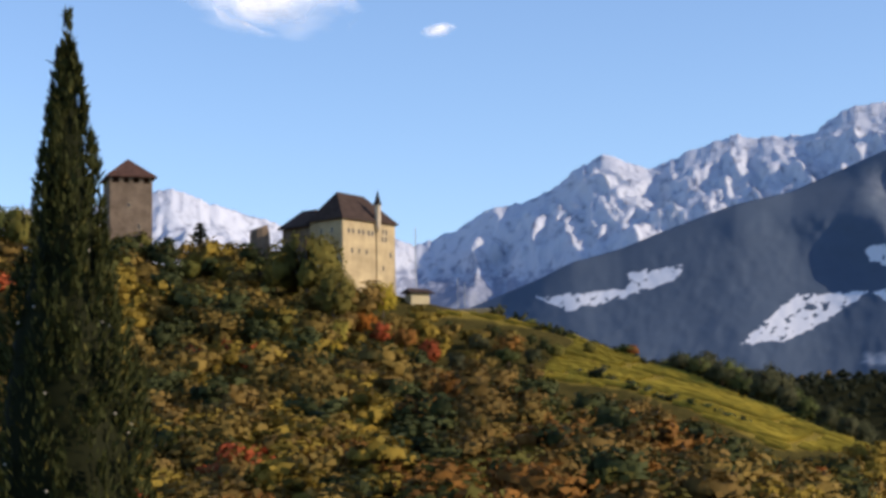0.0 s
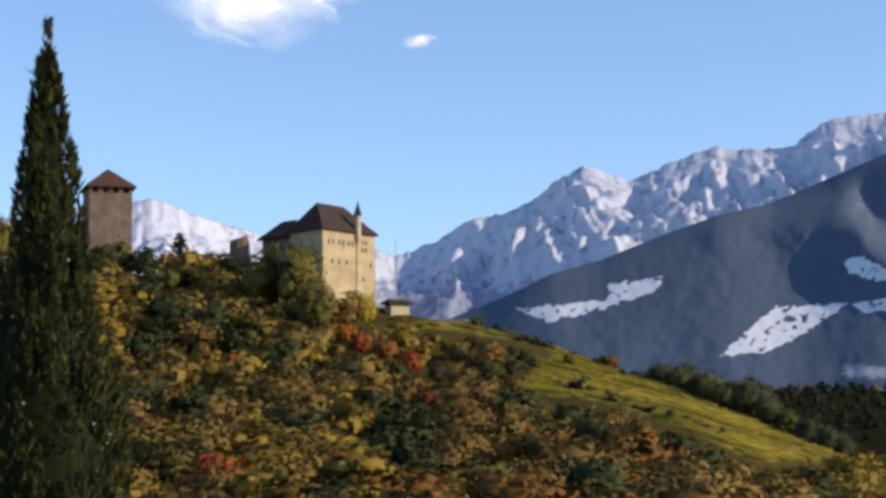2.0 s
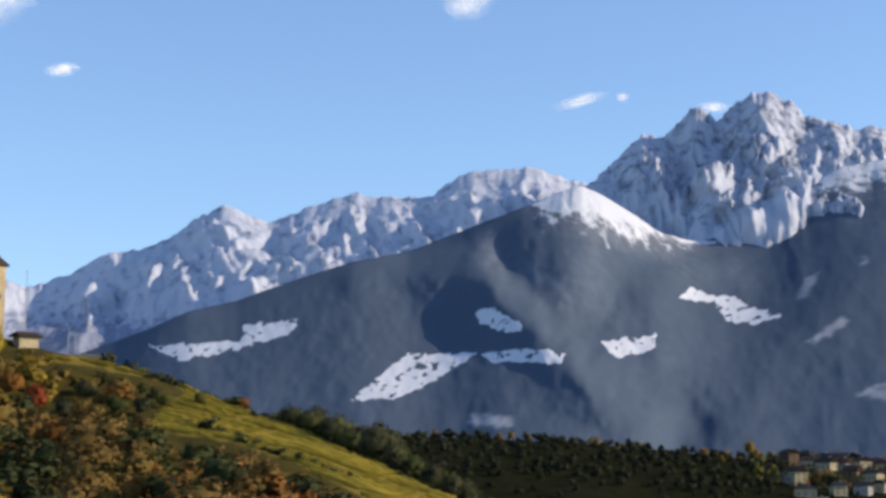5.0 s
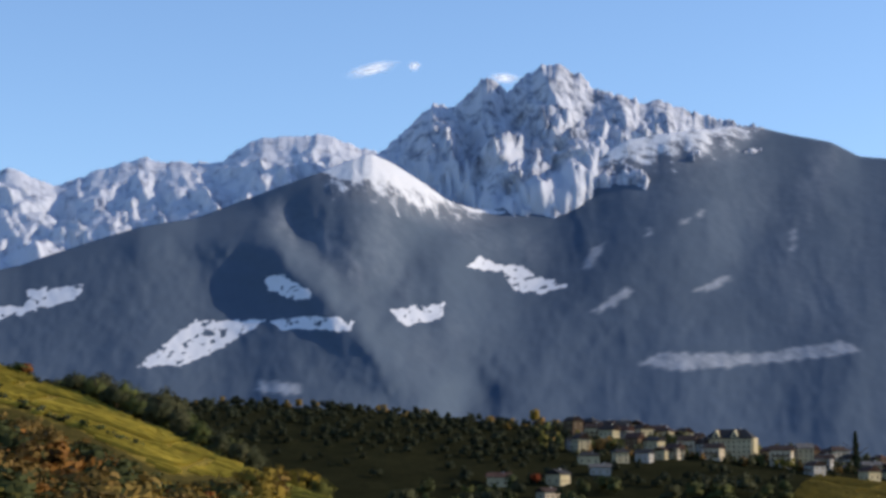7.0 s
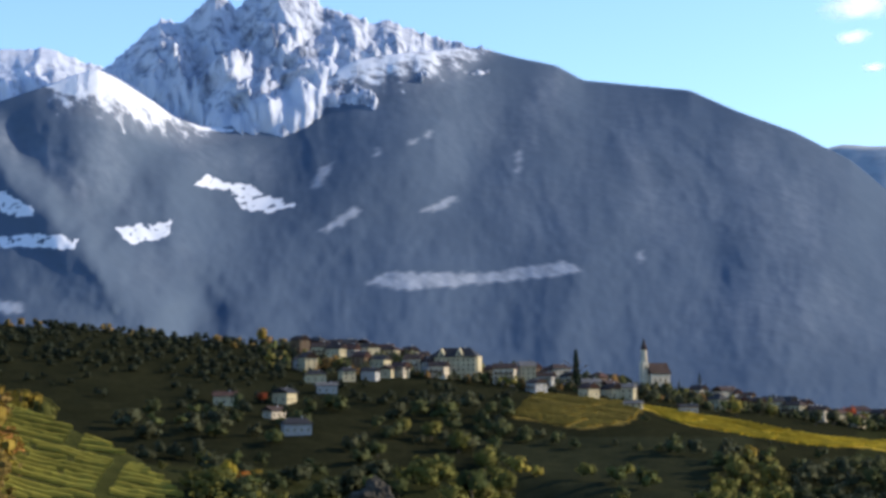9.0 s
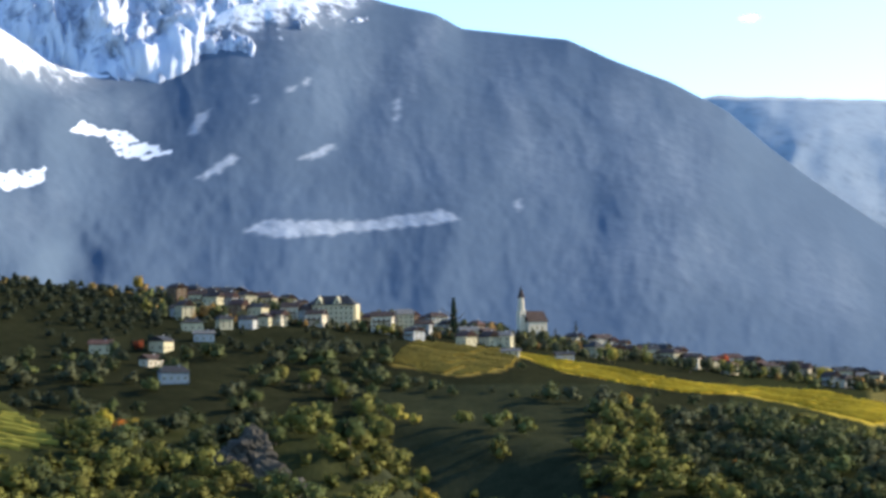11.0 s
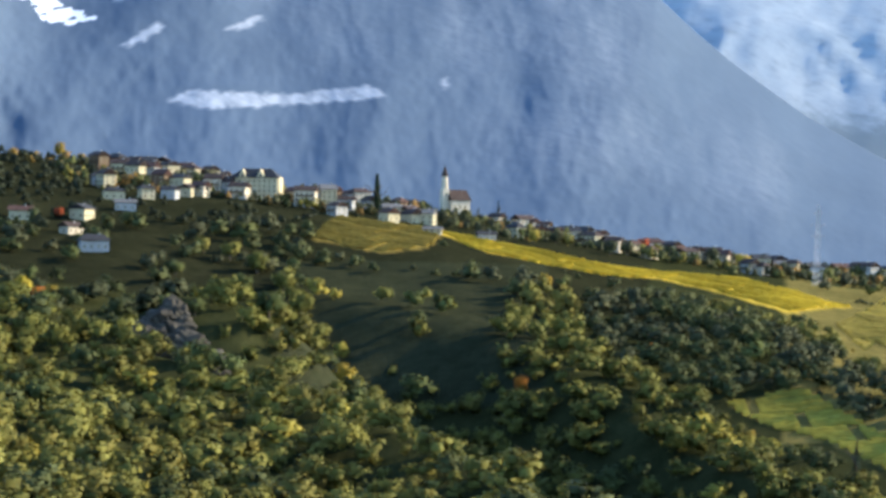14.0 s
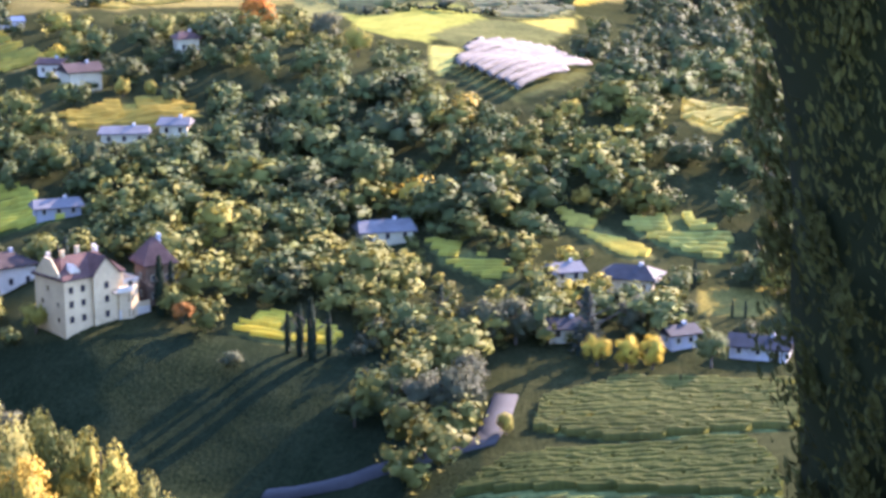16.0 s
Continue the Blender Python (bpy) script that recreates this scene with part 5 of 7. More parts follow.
for key, turn, gap, tint, label in [
    ("vineyard_hill", -30, 3.6, (0.5, 0.37, 0.06), "yellow-green autumn vineyard on the castle hill"), ("vineyard_terrace", -22, 7.0, (0.36, 0.31, 0.06), "terraced yellow-green vineyard"),
    ("vineyard_slope", -20, 2.9, (0.29, 0.225, 0.05), "golden autumn vineyards on the long slope"), ("vineyard_step", -35, 3.0, (0.4, 0.32, 0.06), "terraced golden vineyard between woods"),
    ("vineyard_oval", -45, 2.0, (0.33, 0.24, 0.045), "small oval golden vineyard"), ("vineyard_small", -50, 2.2, (0.5, 0.45, 0.07), "bright green vineyard beside the villa road"),
    ("vineyard_villa", -76, 1.7, (0.6, 0.47, 0.06), "bright yellow vineyard rows by the villa"), ("vineyard_c", -70, 1.5, (0.55, 0.46, 0.08), "green-yellow vineyard rows on the slope"),
    ("vineyard_d", -80, 1.6, (0.42, 0.35, 0.07), "terraced vineyard rows on the slope"), ("vineyard_e", -55, 2.4, (0.4, 0.38, 0.09), "hazy green vineyard rows"), ("vineyard_f", -20, 2.0, (0.32, 0.28, 0.07), "small yellow vineyard in the woods"),
    ("strip_yellow", -70, 4.5, (0.5, 0.37, 0.04), "bright yellow autumn vineyard strip"), ("field_gold", -60, 4.5, (0.25, 0.18, 0.04), "golden-brown vineyard on the knoll"),
    ("orchard_a", -40, 5.0, (0.15, 0.15, 0.066), "grey-green orchards on the plateau"), ("orchard_b", -40, 5.0, (0.125, 0.125, 0.058), "dark green orchards on the plateau"),
    ("orchard_c", -36, 5.0, (0.14, 0.14, 0.062), "grey-green orchard beside the plateau lane"), ("orchard_d", -30, 5.0, (0.12, 0.11, 0.055), "dark brown-green orchard on the plateau"),
    ("orchard_e", -45, 5.0, (0.135, 0.135, 0.058), "broad green orchard below the plateau lane"), ("orchard_g", -25, 5.0, (0.15, 0.15, 0.07), "small green orchard above the meadow")]:
    orchard = key.startswith("orchard")
    name = "orchard_rows" if orchard else "vine_rows"
    crop_rows(name, label, FIELDS[key], turn, gap, tint, key in HILL_FIELDS, 2.1 if orchard else min(1.6, 0.75 * gap), 3.2 if orchard else (min(0.95, 0.5 * gap) if gap < 2.5 else 1.2), 2.2, len(label), 0.12 if orchard else 0.22)


def road(name, line, width, label):
    """A road laid along a line of places, a little proud of the land, with a shoulder."""
    pts = [spot(a, e)[0] for a, e in line]
    fine = []
    for a, b in zip(pts, pts[1:]):
        k = max(2, int((b - a).length / 4))
        fine += [a.lerp(b, i / k) for i in range(k)]
    fine.append(pts[-1])
    v, q = [], []
    for i, p in enumerate(fine):
        d = (fine[min(i + 1, len(fine) - 1)] - fine[max(i - 1, 0)])
        s = Vector((d.y, -d.x, 0)).normalized() * width / 2
        z = float(height(math.degrees(math.atan2(p.x, p.y)), math.hypot(p.x, p.y)))
        for off, dz in ((-1.15, -0.6), (-1, 0.45), (1, 0.45), (1.15, -0.6)):
            v.append((p.x + s.x * off, p.y + s.y * off, z + dz))
    for i in range(len(fine) - 1):
        for k in range(3):
            q.append((i * 4 + k, i * 4 + k + 1, i * 4 + k + 5, i * 4 + k + 4))
    return tagged(new(name, grid_mesh(name, v, np.array(q)[:, ::-1], ROAD)), label, "road", kind="structure")


road("road_hillside", ROAD_UP, 6, "pale winding farm road between vineyards")
road("road_valley", ROAD_FLOOR, 4.5, "grey valley road beside orchards")

# White hail nets over one orchard, in long tented strips.
_corner = [spot(a, e)[0] for a, e in FIELDS["net"]]
_n0 = sum(_corner, Vector()) / len(_corner)
_xy = [(p.x, p.y) for p in _corner]
_u = (spot(64.44, -7.44)[0] - spot(61.09, -8.0)[0])
_u.z = 0
_u.normalize()
_w = Vector((-_u.y, _u.x, 0))
for k in range(-40, 41):
    off = _w * (k * 4.0)
    run = [s for s in np.arange(-90, 90, 2.0) if inside(np.array(_n0.x + off.x + _u.x * s), np.array(_n0.y + off.y + _u.y * s), _xy)]
    if len(run) < 3:
        continue
    v, q = [], []
    for i, s in enumerate(run):
        p = _n0 + off + _u * s
        sag = 0.25 * math.sin(s * 0.7 + k) + 0.3 * float(wave(s / 9.0, k * 0.7, 3))
        for a, dz in ((-1.6, 2.2), (-0.8, 2.9 + 0.3 * sag), (0, 3.4 + 0.2 * sag), (0.8, 2.9 + 0.3 * sag), (1.6, 2.2)):
            x, y = p.x + _w.x * a, p.y + _w.y * a
            v.append((x, y, float(height(math.degrees(math.atan2(x, y)), math.hypot(x, y))) + dz))
    for i in range(len(run) - 1):
        for j in range(4):
            q.append((i * 5 + j, i * 5 + j + 1, i * 5 + j + 6, i * 5 + j + 5))
    net = new("hail_net", grid_mesh("hail_net", v, np.array(q)[:, ::-1], NET))
    sol = net.modifiers.new("thickness", "SOLIDIFY")
    sol.thickness = 0.06
    tagged(net, "strip of white hail netting over orchard", "netting", "hail nets")

# Steel lattice pylon behind the ridge houses.
pylon = new("pylon")
_p, _r = spot(42.97, -1.2)
_r += 60
_p = Vector((_r * math.sin(radians(42.97)), _r * math.cos(radians(42.97)), float(height(42.97, _r))))
pylon.matrix_world = pose(_p.x, _p.y, _p.z - 1, 0, 0, -20)
_top = _r * math.tan(radians(1.6)) - _p.z + 1


def bar(bm, a, b, thick):
    a, b = Vector(a), Vector(b)
    m = Matrix.Translation((a + b) / 2) @ (b - a).to_track_quat("Z", "Y").to_matrix().to_4x4()
    bmesh.ops.create_cone(bm, segments=4, radius1=thick, radius2=thick, depth=(b - a).length, matrix=m, cap_ends=True)


for sx, sy in ((1, 1), (1, -1), (-1, 1), (-1, -1)):
    bm = bmesh.new()
    bar(bm, (sx * 2.6, sy * 2.6, 0), (sx * 0.3, sy * 0.3, _top), 0.14)
    part("leg", bm, METAL, pylon)
for i in range(9):
    z0, z1 = _top * i / 9, _top * (i + 1) / 9
    w0, w1 = 2.6 - 2.3 * i / 9, 2.6 - 2.3 * (i + 1) / 9
    bm = bmesh.new()
    for s in (1, -1):
        bar(bm, (-w0, s * w0, z0), (w1, s * w1, z1), 0.07)
        bar(bm, (w0, s * w0, z0), (-w1, s * w1, z1), 0.07)
        bar(bm, (s * w0, -w0, z0), (s * w1, w1, z1), 0.07)
    part("brace", bm, METAL, pylon)
for z, w in ((0.62, 4.5), (0.76, 5.5), (0.9, 3.6)):
    bm = bmesh.new()
    bar(bm, (-w, 0, _top * z), (w, 0, _top * z), 0.12)
    bar(bm, (-w, 0, _top * z), (0, 0, _top * z + 1.8), 0.07)
    bar(bm, (w, 0, _top * z), (0, 0, _top * z + 1.8), 0.07)
    part("cross_arm", bm, METAL, pylon)
tagged(pylon, "grey steel lattice pylon with three cross arms", "pylon")

# Blue-covered shed roof among the terraces.
shed = new("shed")
_p, _r = spot(47.5, -6.0)
shed.matrix_world = pose(_p.x, _p.y, _p.z, 0, 0, -40)
part("wall", box_bm(-7, 7, -3, 3, -2, 2.2), GREY, shed)
part("roof", hip_roof(14, 6, 1.2, 0.4, 1.0, 2.4, 0.2), BLUE, shed, "pale blue sheet roof")
tagged(shed, "low farm shed with pale blue roof", "shed")

# Rock outcrop under the village.
def crag(az, el, w, d, h, seed):
    p, r = spot(az, el)
    bm = bmesh.new()
    bmesh.ops.create_icosphere(bm, subdivisions=4, radius=1)
    for v in bm.verts:
        n = v.co.copy()
        k = 1 + 0.35 * noise.fractal(n * 1.3 + Vector((seed, 0, 0)), 1.0, 2.0, 5) + 0.12 * noise.ridged_multi_fractal(n * 3 + Vector((seed, 0, 0)), 1.0, 2.0, 4, 1.0, 2.0) - 0.1
        v.co = Vector((n.x * w * k, n.y * d * k, n.z * h * k * (1 if n.z < 0.5 else 0.9)))
    me = bpy.data.meshes.new("rock_outcrop")
    bm.to_mesh(me)
    bm.free()
    me.materials.append(ROCK)
    ob = new("rock_outcrop", me)
    ob.matrix_world = pose(p.x, p.y, p.z, 0, 0, seed * 40)
    return tagged(ob, "grey craggy rock outcrop with trees on top", "rock", "rock outcrops")


for az, el, w, d, h, seed in [(23.9, -2.3, 9, 8, 9, 1), (13.4, -2.7, 18, 9, 10, 2), (25.0, -3.9, 9, 7, 9, 3), (24.3, -3.2, 9, 7, 9, 4), (23.3, -2.9, 8, 7, 8, 6)]:
    crag(az, el, w, d, h, seed)


# ---------------------------------------------------------------- trees
RNG = np.random.default_rng(7)
# Green, olive and loden carry extra blue for the haze.
SPECIES = {
    "olive": (0.138, 0.13, 0.033), "gold": (0.29, 0.2, 0.032), "russet": (0.26, 0.12, 0.032), "green": (0.088, 0.1, 0.034),
    "dark": (0.064, 0.068, 0.036), "yellow": (0.4, 0.3, 0.04), "orange": (0.42, 0.15, 0.025), "red": (0.34, 0.075, 0.03), "brown": (0.2, 0.125, 0.04),
    # The blackish green here is leaf colour darkened for slope shade.
    "bright": (0.27, 0.225, 0.045), "loden": (0.062, 0.07, 0.028), "shaded_green": (0.03, 0.036, 0.021), "moss": (0.13, 0.115, 0.03), "umber": (0.21, 0.14, 0.04), "honey": (0.27, 0.185, 0.036), "rust": (0.27, 0.1, 0.03),
}


def ball(rings, segs):
    v, q = [], []
    for i in range(rings + 1):
        t = math.pi * i / rings
        for j in range(segs):
            p = 2 * math.pi * j / segs
            v.append((math.sin(t) * math.cos(p), math.sin(t) * math.sin(p), math.cos(t)))
    for i in range(rings):
        for j in range(segs):
            q.append((i * segs + j, (i + 1) * segs + j, (i + 1) * segs + (j + 1) % segs, i * segs + (j + 1) % segs))
    return np.array(v), np.array(q)


def cards(centers, normals, size, rng, long=1.0):
    """One small leafy quad for each centre, facing its normal."""
    n = len(centers)
    nrm = normals / np.linalg.norm(normals, axis=1, keepdims=True)
    side = np.cross(nrm, rng.normal(size=(n, 3)))
    side /= np.linalg.norm(side, axis=1, keepdims=True)
    up = np.cross(nrm, side)
    s = (size * rng.uniform(0.6, 1.35, n))[:, None]
    k = rng.uniform(0.55, 1.0, (4, n, 1))
    v = np.stack([centers - side * s * k[0], centers - up * s * long * k[1], centers + side * s * k[2], centers + up * s * long * k[3]], 1)
    return v.reshape(-1, 3), np.arange(4 * n).reshape(n, 4)


def crown_shape(seed, leaves, size, tall=1.0, spread=1.0, lumps=11, round_by=(3, 5), heart=0.8):
    """A broadleaf crown of unit height on a unit base: uneven clumps of foliage, each with loose leaves round it."""
    rng = np.random.default_rng(seed)
    c = rng.normal(size=(lumps, 3))
    c *= (rng.uniform(0.35, 1.0, lumps) ** 0.5 / np.linalg.norm(c, axis=1))[:, None]
    c = c * (0.33, 0.33, 0.28) + (0, 0, 0.56)
    rad = rng.uniform(0.12, 0.22, lumps) * (11 / lumps) ** 0.25
    w = rad ** 2 / (rad ** 2).sum()
    pick = rng.choice(lumps, leaves, p=w)
    d = rng.normal(size=(leaves, 3)) + (c[pick] - (0, 0, 0.5)) * 2.2 + (0, 0, 0.3)
    d /= np.linalg.norm(d, axis=1, keepdims=True)
    p = c[pick] + d * (rad[pick] * rng.uniform(0.78, 1.14, leaves))[:, None]
    v, q = cards(p, d + 0.34 * rng.normal(size=(leaves, 3)), size, rng)
    vs, qs, soft, base = [v], [q], [np.repeat(d * 0.42 + (c[pick] - (0, 0, 0.44)) * 2.6 + 0.34 * rng.normal(size=d.shape), 4, 0)], len(v)
    bv, bq = ball(*round_by)
    for k in range(lumps + 1):
        centre, size_k = (c[k], rad[k]) if k < lumps else (np.array((0, 0, 0.5)), 0.26)
        vs.append(bv * size_k * (heart + 0.12 * rng.normal(size=(len(bv), 1))) * (1, 1, 0.9) + centre)      # dense heart of each clump
        qs.append(bq + base)
        soft.append(bv * 0.42 + (centre - (0, 0, 0.44)) * 2.6)
        base += len(bv)
    soft = np.concatenate(soft)
    return np.concatenate(vs) * (spread, spread, tall), np.concatenate(qs), soft / np.maximum(np.linalg.norm(soft, axis=1, keepdims=True), 1e-6)


def spire_shape(seed, leaves, size, girth):
    """A columnar evergreen, widest in its lower third, tapering to the tip."""
    rng = np.random.default_rng(seed)
    h = rng.uniform(0.02, 1.0, leaves) ** 1.1
    r = girth * np.clip(np.sin(np.pi * np.clip(h * 0.72 + 0.2, 0, 1)) ** 0.8, 0.03, 1) * rng.uniform(0.75, 1.1, leaves)
    a = rng.uniform(0, 2 * np.pi, leaves)
    p = np.stack([r * np.cos(a), r * np.sin(a), h], 1)
    v, q = cards(p, np.stack([np.cos(a), np.sin(a), 0.4 + 0 * a], 1) + 0.4 * rng.normal(size=(leaves, 3)), size, rng, 1.6)
    bv, bq = ball(7, 7)
    hh = (bv[:, 2] + 1) / 2
    rr = girth * 0.78 * np.sin(np.pi * np.clip(hh * 0.72 + 0.2, 0, 1)) ** 0.8
    ln = np.maximum(np.hypot(bv[:, 0], bv[:, 1]), 1e-6)
    bv = np.stack([bv[:, 0] / ln * rr * (ln > 0.01), bv[:, 1] / ln * rr * (ln > 0.01), hh * 0.96], 1)
    return np.concatenate([v, bv]), np.concatenate([q, bq + len(v)])


def fir_shape(seed, leaves, size, girth=0.2):
    """A conifer of drooping tiers."""
    rng = np.random.default_rng(seed)
    h = rng.uniform(0, 1, leaves) ** 1.5 * 0.95 + 0.03
    tier = 0.65 + 0.35 * (1 - (h * 11) % 1)
    r = girth * (1 - h) ** 0.8 * tier * rng.uniform(0.35, 1.0, leaves) + 0.004
    a = rng.uniform(0, 2 * np.pi, leaves)
    p = np.stack([r * np.cos(a), r * np.sin(a), h], 1)
    v, q = cards(p, np.stack([0.4 * np.cos(a), 0.4 * np.sin(a), 1 + 0 * a], 1) + 0.3 * rng.normal(size=(leaves, 3)), size, rng, 1.5)
    return v, q


def trunk_mesh(height, radius, limbs, seed):
    rng = random.Random(seed)
    bm = bmesh.new()

    def limb(a, b, ra, rb):
        d = (b - a)
        m = Matrix.Translation((a + b) / 2) @ d.to_track_quat("Z", "Y").to_matrix().to_4x4()
        bmesh.ops.create_cone(bm, segments=6, radius1=ra, radius2=rb, depth=d.length, matrix=m, cap_ends=True)
    mid = Vector((rng.uniform(-0.03, 0.03) * height, rng.uniform(-0.03, 0.03) * height, height * 0.5))
    limb(Vector((0, 0, -0.1 * height)), mid, radius, radius * 0.7)
    limb(mid, Vector((mid.x * 1.4, mid.y, height * 0.85)), radius * 0.7, radius * 0.25)
    for k in range(limbs):
        a, z = 2 * math.pi * (k + rng.random()) / limbs, rng.uniform(0.35, 0.6) * height
        base = mid * (z / height * 1.6)
        base.z = z
        limb(base, base + Vector((math.cos(a) * 0.3, math.sin(a) * 0.3, 0.25)) * height * rng.uniform(0.7, 1.1), radius * 0.4, radius * 0.12)
    me = bpy.data.meshes.new("trunk")
    bm.to_mesh(me)
    bm.free()
    me.materials.append(BARK)
    return me


FINE_SHAPES = [crown_shape(30 + s, 5200, 0.015, lumps=44, round_by=(4, 6), heart=0.6) for s in range(2)]
NEAR_SHAPES = [crown_shape(s, 1300, 0.022, lumps=24, round_by=(4, 6), heart=0.6) for s in range(4)]
MID_SHAPES = [crown_shape(10 + s, 150, 0.052, lumps=9, heart=0.6) for s in range(6)]
FAR_SHAPES = [crown_shape(20 + s, 70, 0.075, lumps=5, heart=0.75) for s in range(5)]
TRUNKS = [trunk_mesh(1.0, 0.035, 4, s) for s in range(3)]
HEDGE_SHAPES = [crown_shape(40 + s, 20, 0.12, lumps=4, round_by=(2, 4)) for s in range(4)]
CROWNS = {}


def crown_mesh(shape, kind):
    """One crown mesh for each shape and leaf colour, shared by the trees that have both."""
    if (shape, kind) not in CROWNS:
        v, q, soft = (NEAR_SHAPES + FINE_SHAPES)[shape]
        rng = np.random.default_rng(shape)
        CROWNS[shape, kind] = grid_mesh("crown", v, q, LEAF, np.array(SPECIES[kind])[None] * rng.uniform(0.85, 1.15, (len(v), 1)), normals=soft)
    return CROWNS[shape, kind]


WORDS = {"olive": "olive-green", "gold": "golden-brown", "russet": "russet", "green": "green", "dark": "dark green", "yellow": "bright yellow",
         "orange": "orange", "red": "red", "brown": "brown", "bright": "yellow-green", "moss": "moss-green", "umber": "dark brown", "honey": "honey-coloured", "rust": "rust-red", "loden": "deep green", "shaded_green": "blackish green"}


def tree(place, tall, wide, kind, turn, shape=0, group="hillside trees"):
    t = new("tree")
    part("trunk", TRUNKS[shape % 3], BARK, t)
    part("crown", crown_mesh(shape, kind), LEAF, t)
    t.matrix_world = Matrix.LocRotScale(place, Euler((0, 0, turn)), (wide, wide, tall))
    return tagged(t, "broadleaf tree with %s autumn foliage on the slope" % WORDS[kind], "tree", group)


def woods(name, label, placed, shapes, mat=LEAF):
    """Many trees in one mesh: rows of place, height, width, colour, turn."""
    vs, qs, ts, ns, base = [], [], [], [], 0
    rng = np.random.default_rng(len(placed))
    for k, (p, tall, wide, tint, turn) in enumerate(placed):
        v, q, soft = shapes[k % len(shapes)]
        c, s = math.cos(turn), math.sin(turn)
        w = np.stack([(v[:, 0] * c - v[:, 1] * s) * wide + p[0], (v[:, 0] * s + v[:, 1] * c) * wide + p[1], v[:, 2] * tall + p[2]], 1)
        vs.append(w)
        qs.append(q + base)
        ns.append(np.stack([soft[:, 0] * c - soft[:, 1] * s, soft[:, 0] * s + soft[:, 1] * c, soft[:, 2]], 1))
        ts.append(np.repeat(np.array(tint)[None] * rng.uniform(0.8, 1.2), len(v), 0))
        base += len(v)
    if not vs:
        return None
    me = grid_mesh(name, np.concatenate(vs), np.concatenate(qs), mat, np.concatenate(ts), normals=np.concatenate(ns))
    return tagged(new(name, me), label, "woods", kind="stuff")


# Clearings, by their corners, with the share of ground that trees still cover.
CLEARINGS = [
    ([(4, 0.9), (29, 0.9), (28, 3.6), (4, 3.8)], 0.22), ([(9, 2.0), (16, 1.7), (20.2, 1.2), (22.6, 1.8), (24.4, 2.2), (24.4, 3.6), (9, 3.8)], 0.97), ([(27.5, -4.2), (33, -4.2), (34, -1.0), (28, -0.5)], 0.1),
    ([(42, -1.9), (43.5, -2.5), (45, -3.3), (47.3, -4.7), (48.5, -5.3), (50, -5.7), (54, -6.2), (66, -6.6), (68, -2), (42, 0.2)], 0.025), ([(28, -0.2), (44, -1.9), (44, 1), (28, 2)], 0.05),
    ([(46, -21), (58.2, -21), (58.4, -17.4), (56.5, -16.2), (52, -15.3), (46, -15.0)], 0.1), ([(60.5, -21), (74, -21), (74, -15.5), (61, -16)], 0.05),
    ([(66, -13.6), (72, -13.6), (72, -10.5), (67, -11)], 0.35), ([(47.3, -15.6), (52, -15.6), (51.6, -13.2), (47.3, -13.2)], 0.0),
    ([(53.4, -14.5), (57.7, -15.0), (57.7, -16.4), (53.4, -16.2)], 0.0), ([(13.5, -1.5), (27, -1.7), (27, 0.5), (13.5, 1.0)], 0.22),
    ([(23, -2.6), (26.6, -3.9), (25.5, -0.4), (23.2, -0.2)], 0.6),
]
HILL_MIX = (["moss"] * 7 + ["loden"] * 5 + ["umber"] * 6 + ["honey"] * 5 + ["brown"] * 4 + ["russet"] * 3 + ["loden"] * 2)
LOW_MIX = (["green"] * 4 + ["loden"] * 2 + ["olive"] * 6 + ["moss"] * 3 + ["bright"] * 2 + ["honey"])
SLOPE_MIX = (["dark"] * 2 + ["loden"] * 3 + ["green"] * 5 + ["olive"] * 4 + ["honey"])
VILLA_MIX = (["dark"] * 3 + ["loden"] * 3 + ["green"] * 4 + ["olive"] * 6 + ["bright"] * 3 + ["honey"])
RUST_MIX = (["umber"] * 6 + ["brown"] * 5 + ["loden"] * 4 + ["russet"] * 4 + ["moss"] * 3 + ["rust"] * 3)
SHADY_MIX = (["moss"] * 4 + ["olive"] * 3 + ["loden"] * 3 + ["green"] * 2 + ["honey"])
# Dark kinds stand in for shade on the ravine banks.
STEEP_MIX = (["dark"] * 5 + ["loden"] * 4 + ["green"] * 2)
BANKS = [[(36.09, -0.22), (40.14, -1.69), (45.3, -4.2), (48.68, -5.53), (48.7, -7.89), (42.61, -5.87), (38.48, -3.85), (36.06, -2.68)], [(66.05, -3.11), (68.91, -2.75), (69.08, -7.32), (65.05, -8.59), (64.52, -7.27), (65.96, -5.58)]]
# Kept dark to put in the shade of the slopes under the village.
FAR_MIX = (["dark"] * 7 + ["loden"] * 4 + ["green"] * 3)
plan = []
for step, r0, r1 in ((7.6, 230, 520), (11.6, 520, 900), (12.6, 900, 1400)):
    for r in np.arange(r0, r1, step):
        for az in np.arange(-16, 74, math.degrees(step / r)):
            plan.append((az + RNG.uniform(-0.5, 0.5) * math.degrees(step / r), r + RNG.uniform(-0.5, 0.5) * step))
for r in np.arange(115, 230, 7.5):
    for az in np.arange(40, 53, math.degrees(7.5 / r)):
        plan.append((az + RNG.uniform(-1, 1), r + RNG.uniform(-3, 3)))
plan = np.array(plan)
_ci = np.clip(np.round(np.interp(plan[:, 0], FINE, np.arange(NF))).astype(int), 0, NF - 1)
_pz = height(plan[:, 0], plan[:, 1])
_pe = np.degrees(np.arctan2(_pz, plan[:, 1])) - np.interp(plan[:, 0], AZ[:NF], RISE[:NF])
_hill = plan[:, 1] < CREST_R[_ci] * 1.01
_far = plan[:, 1] > RAVINE_R[_ci] * 0.97
_foot = np.exp(_lines[3][0])[_ci]
_brow = np.exp(_lines[10][0])[_ci]
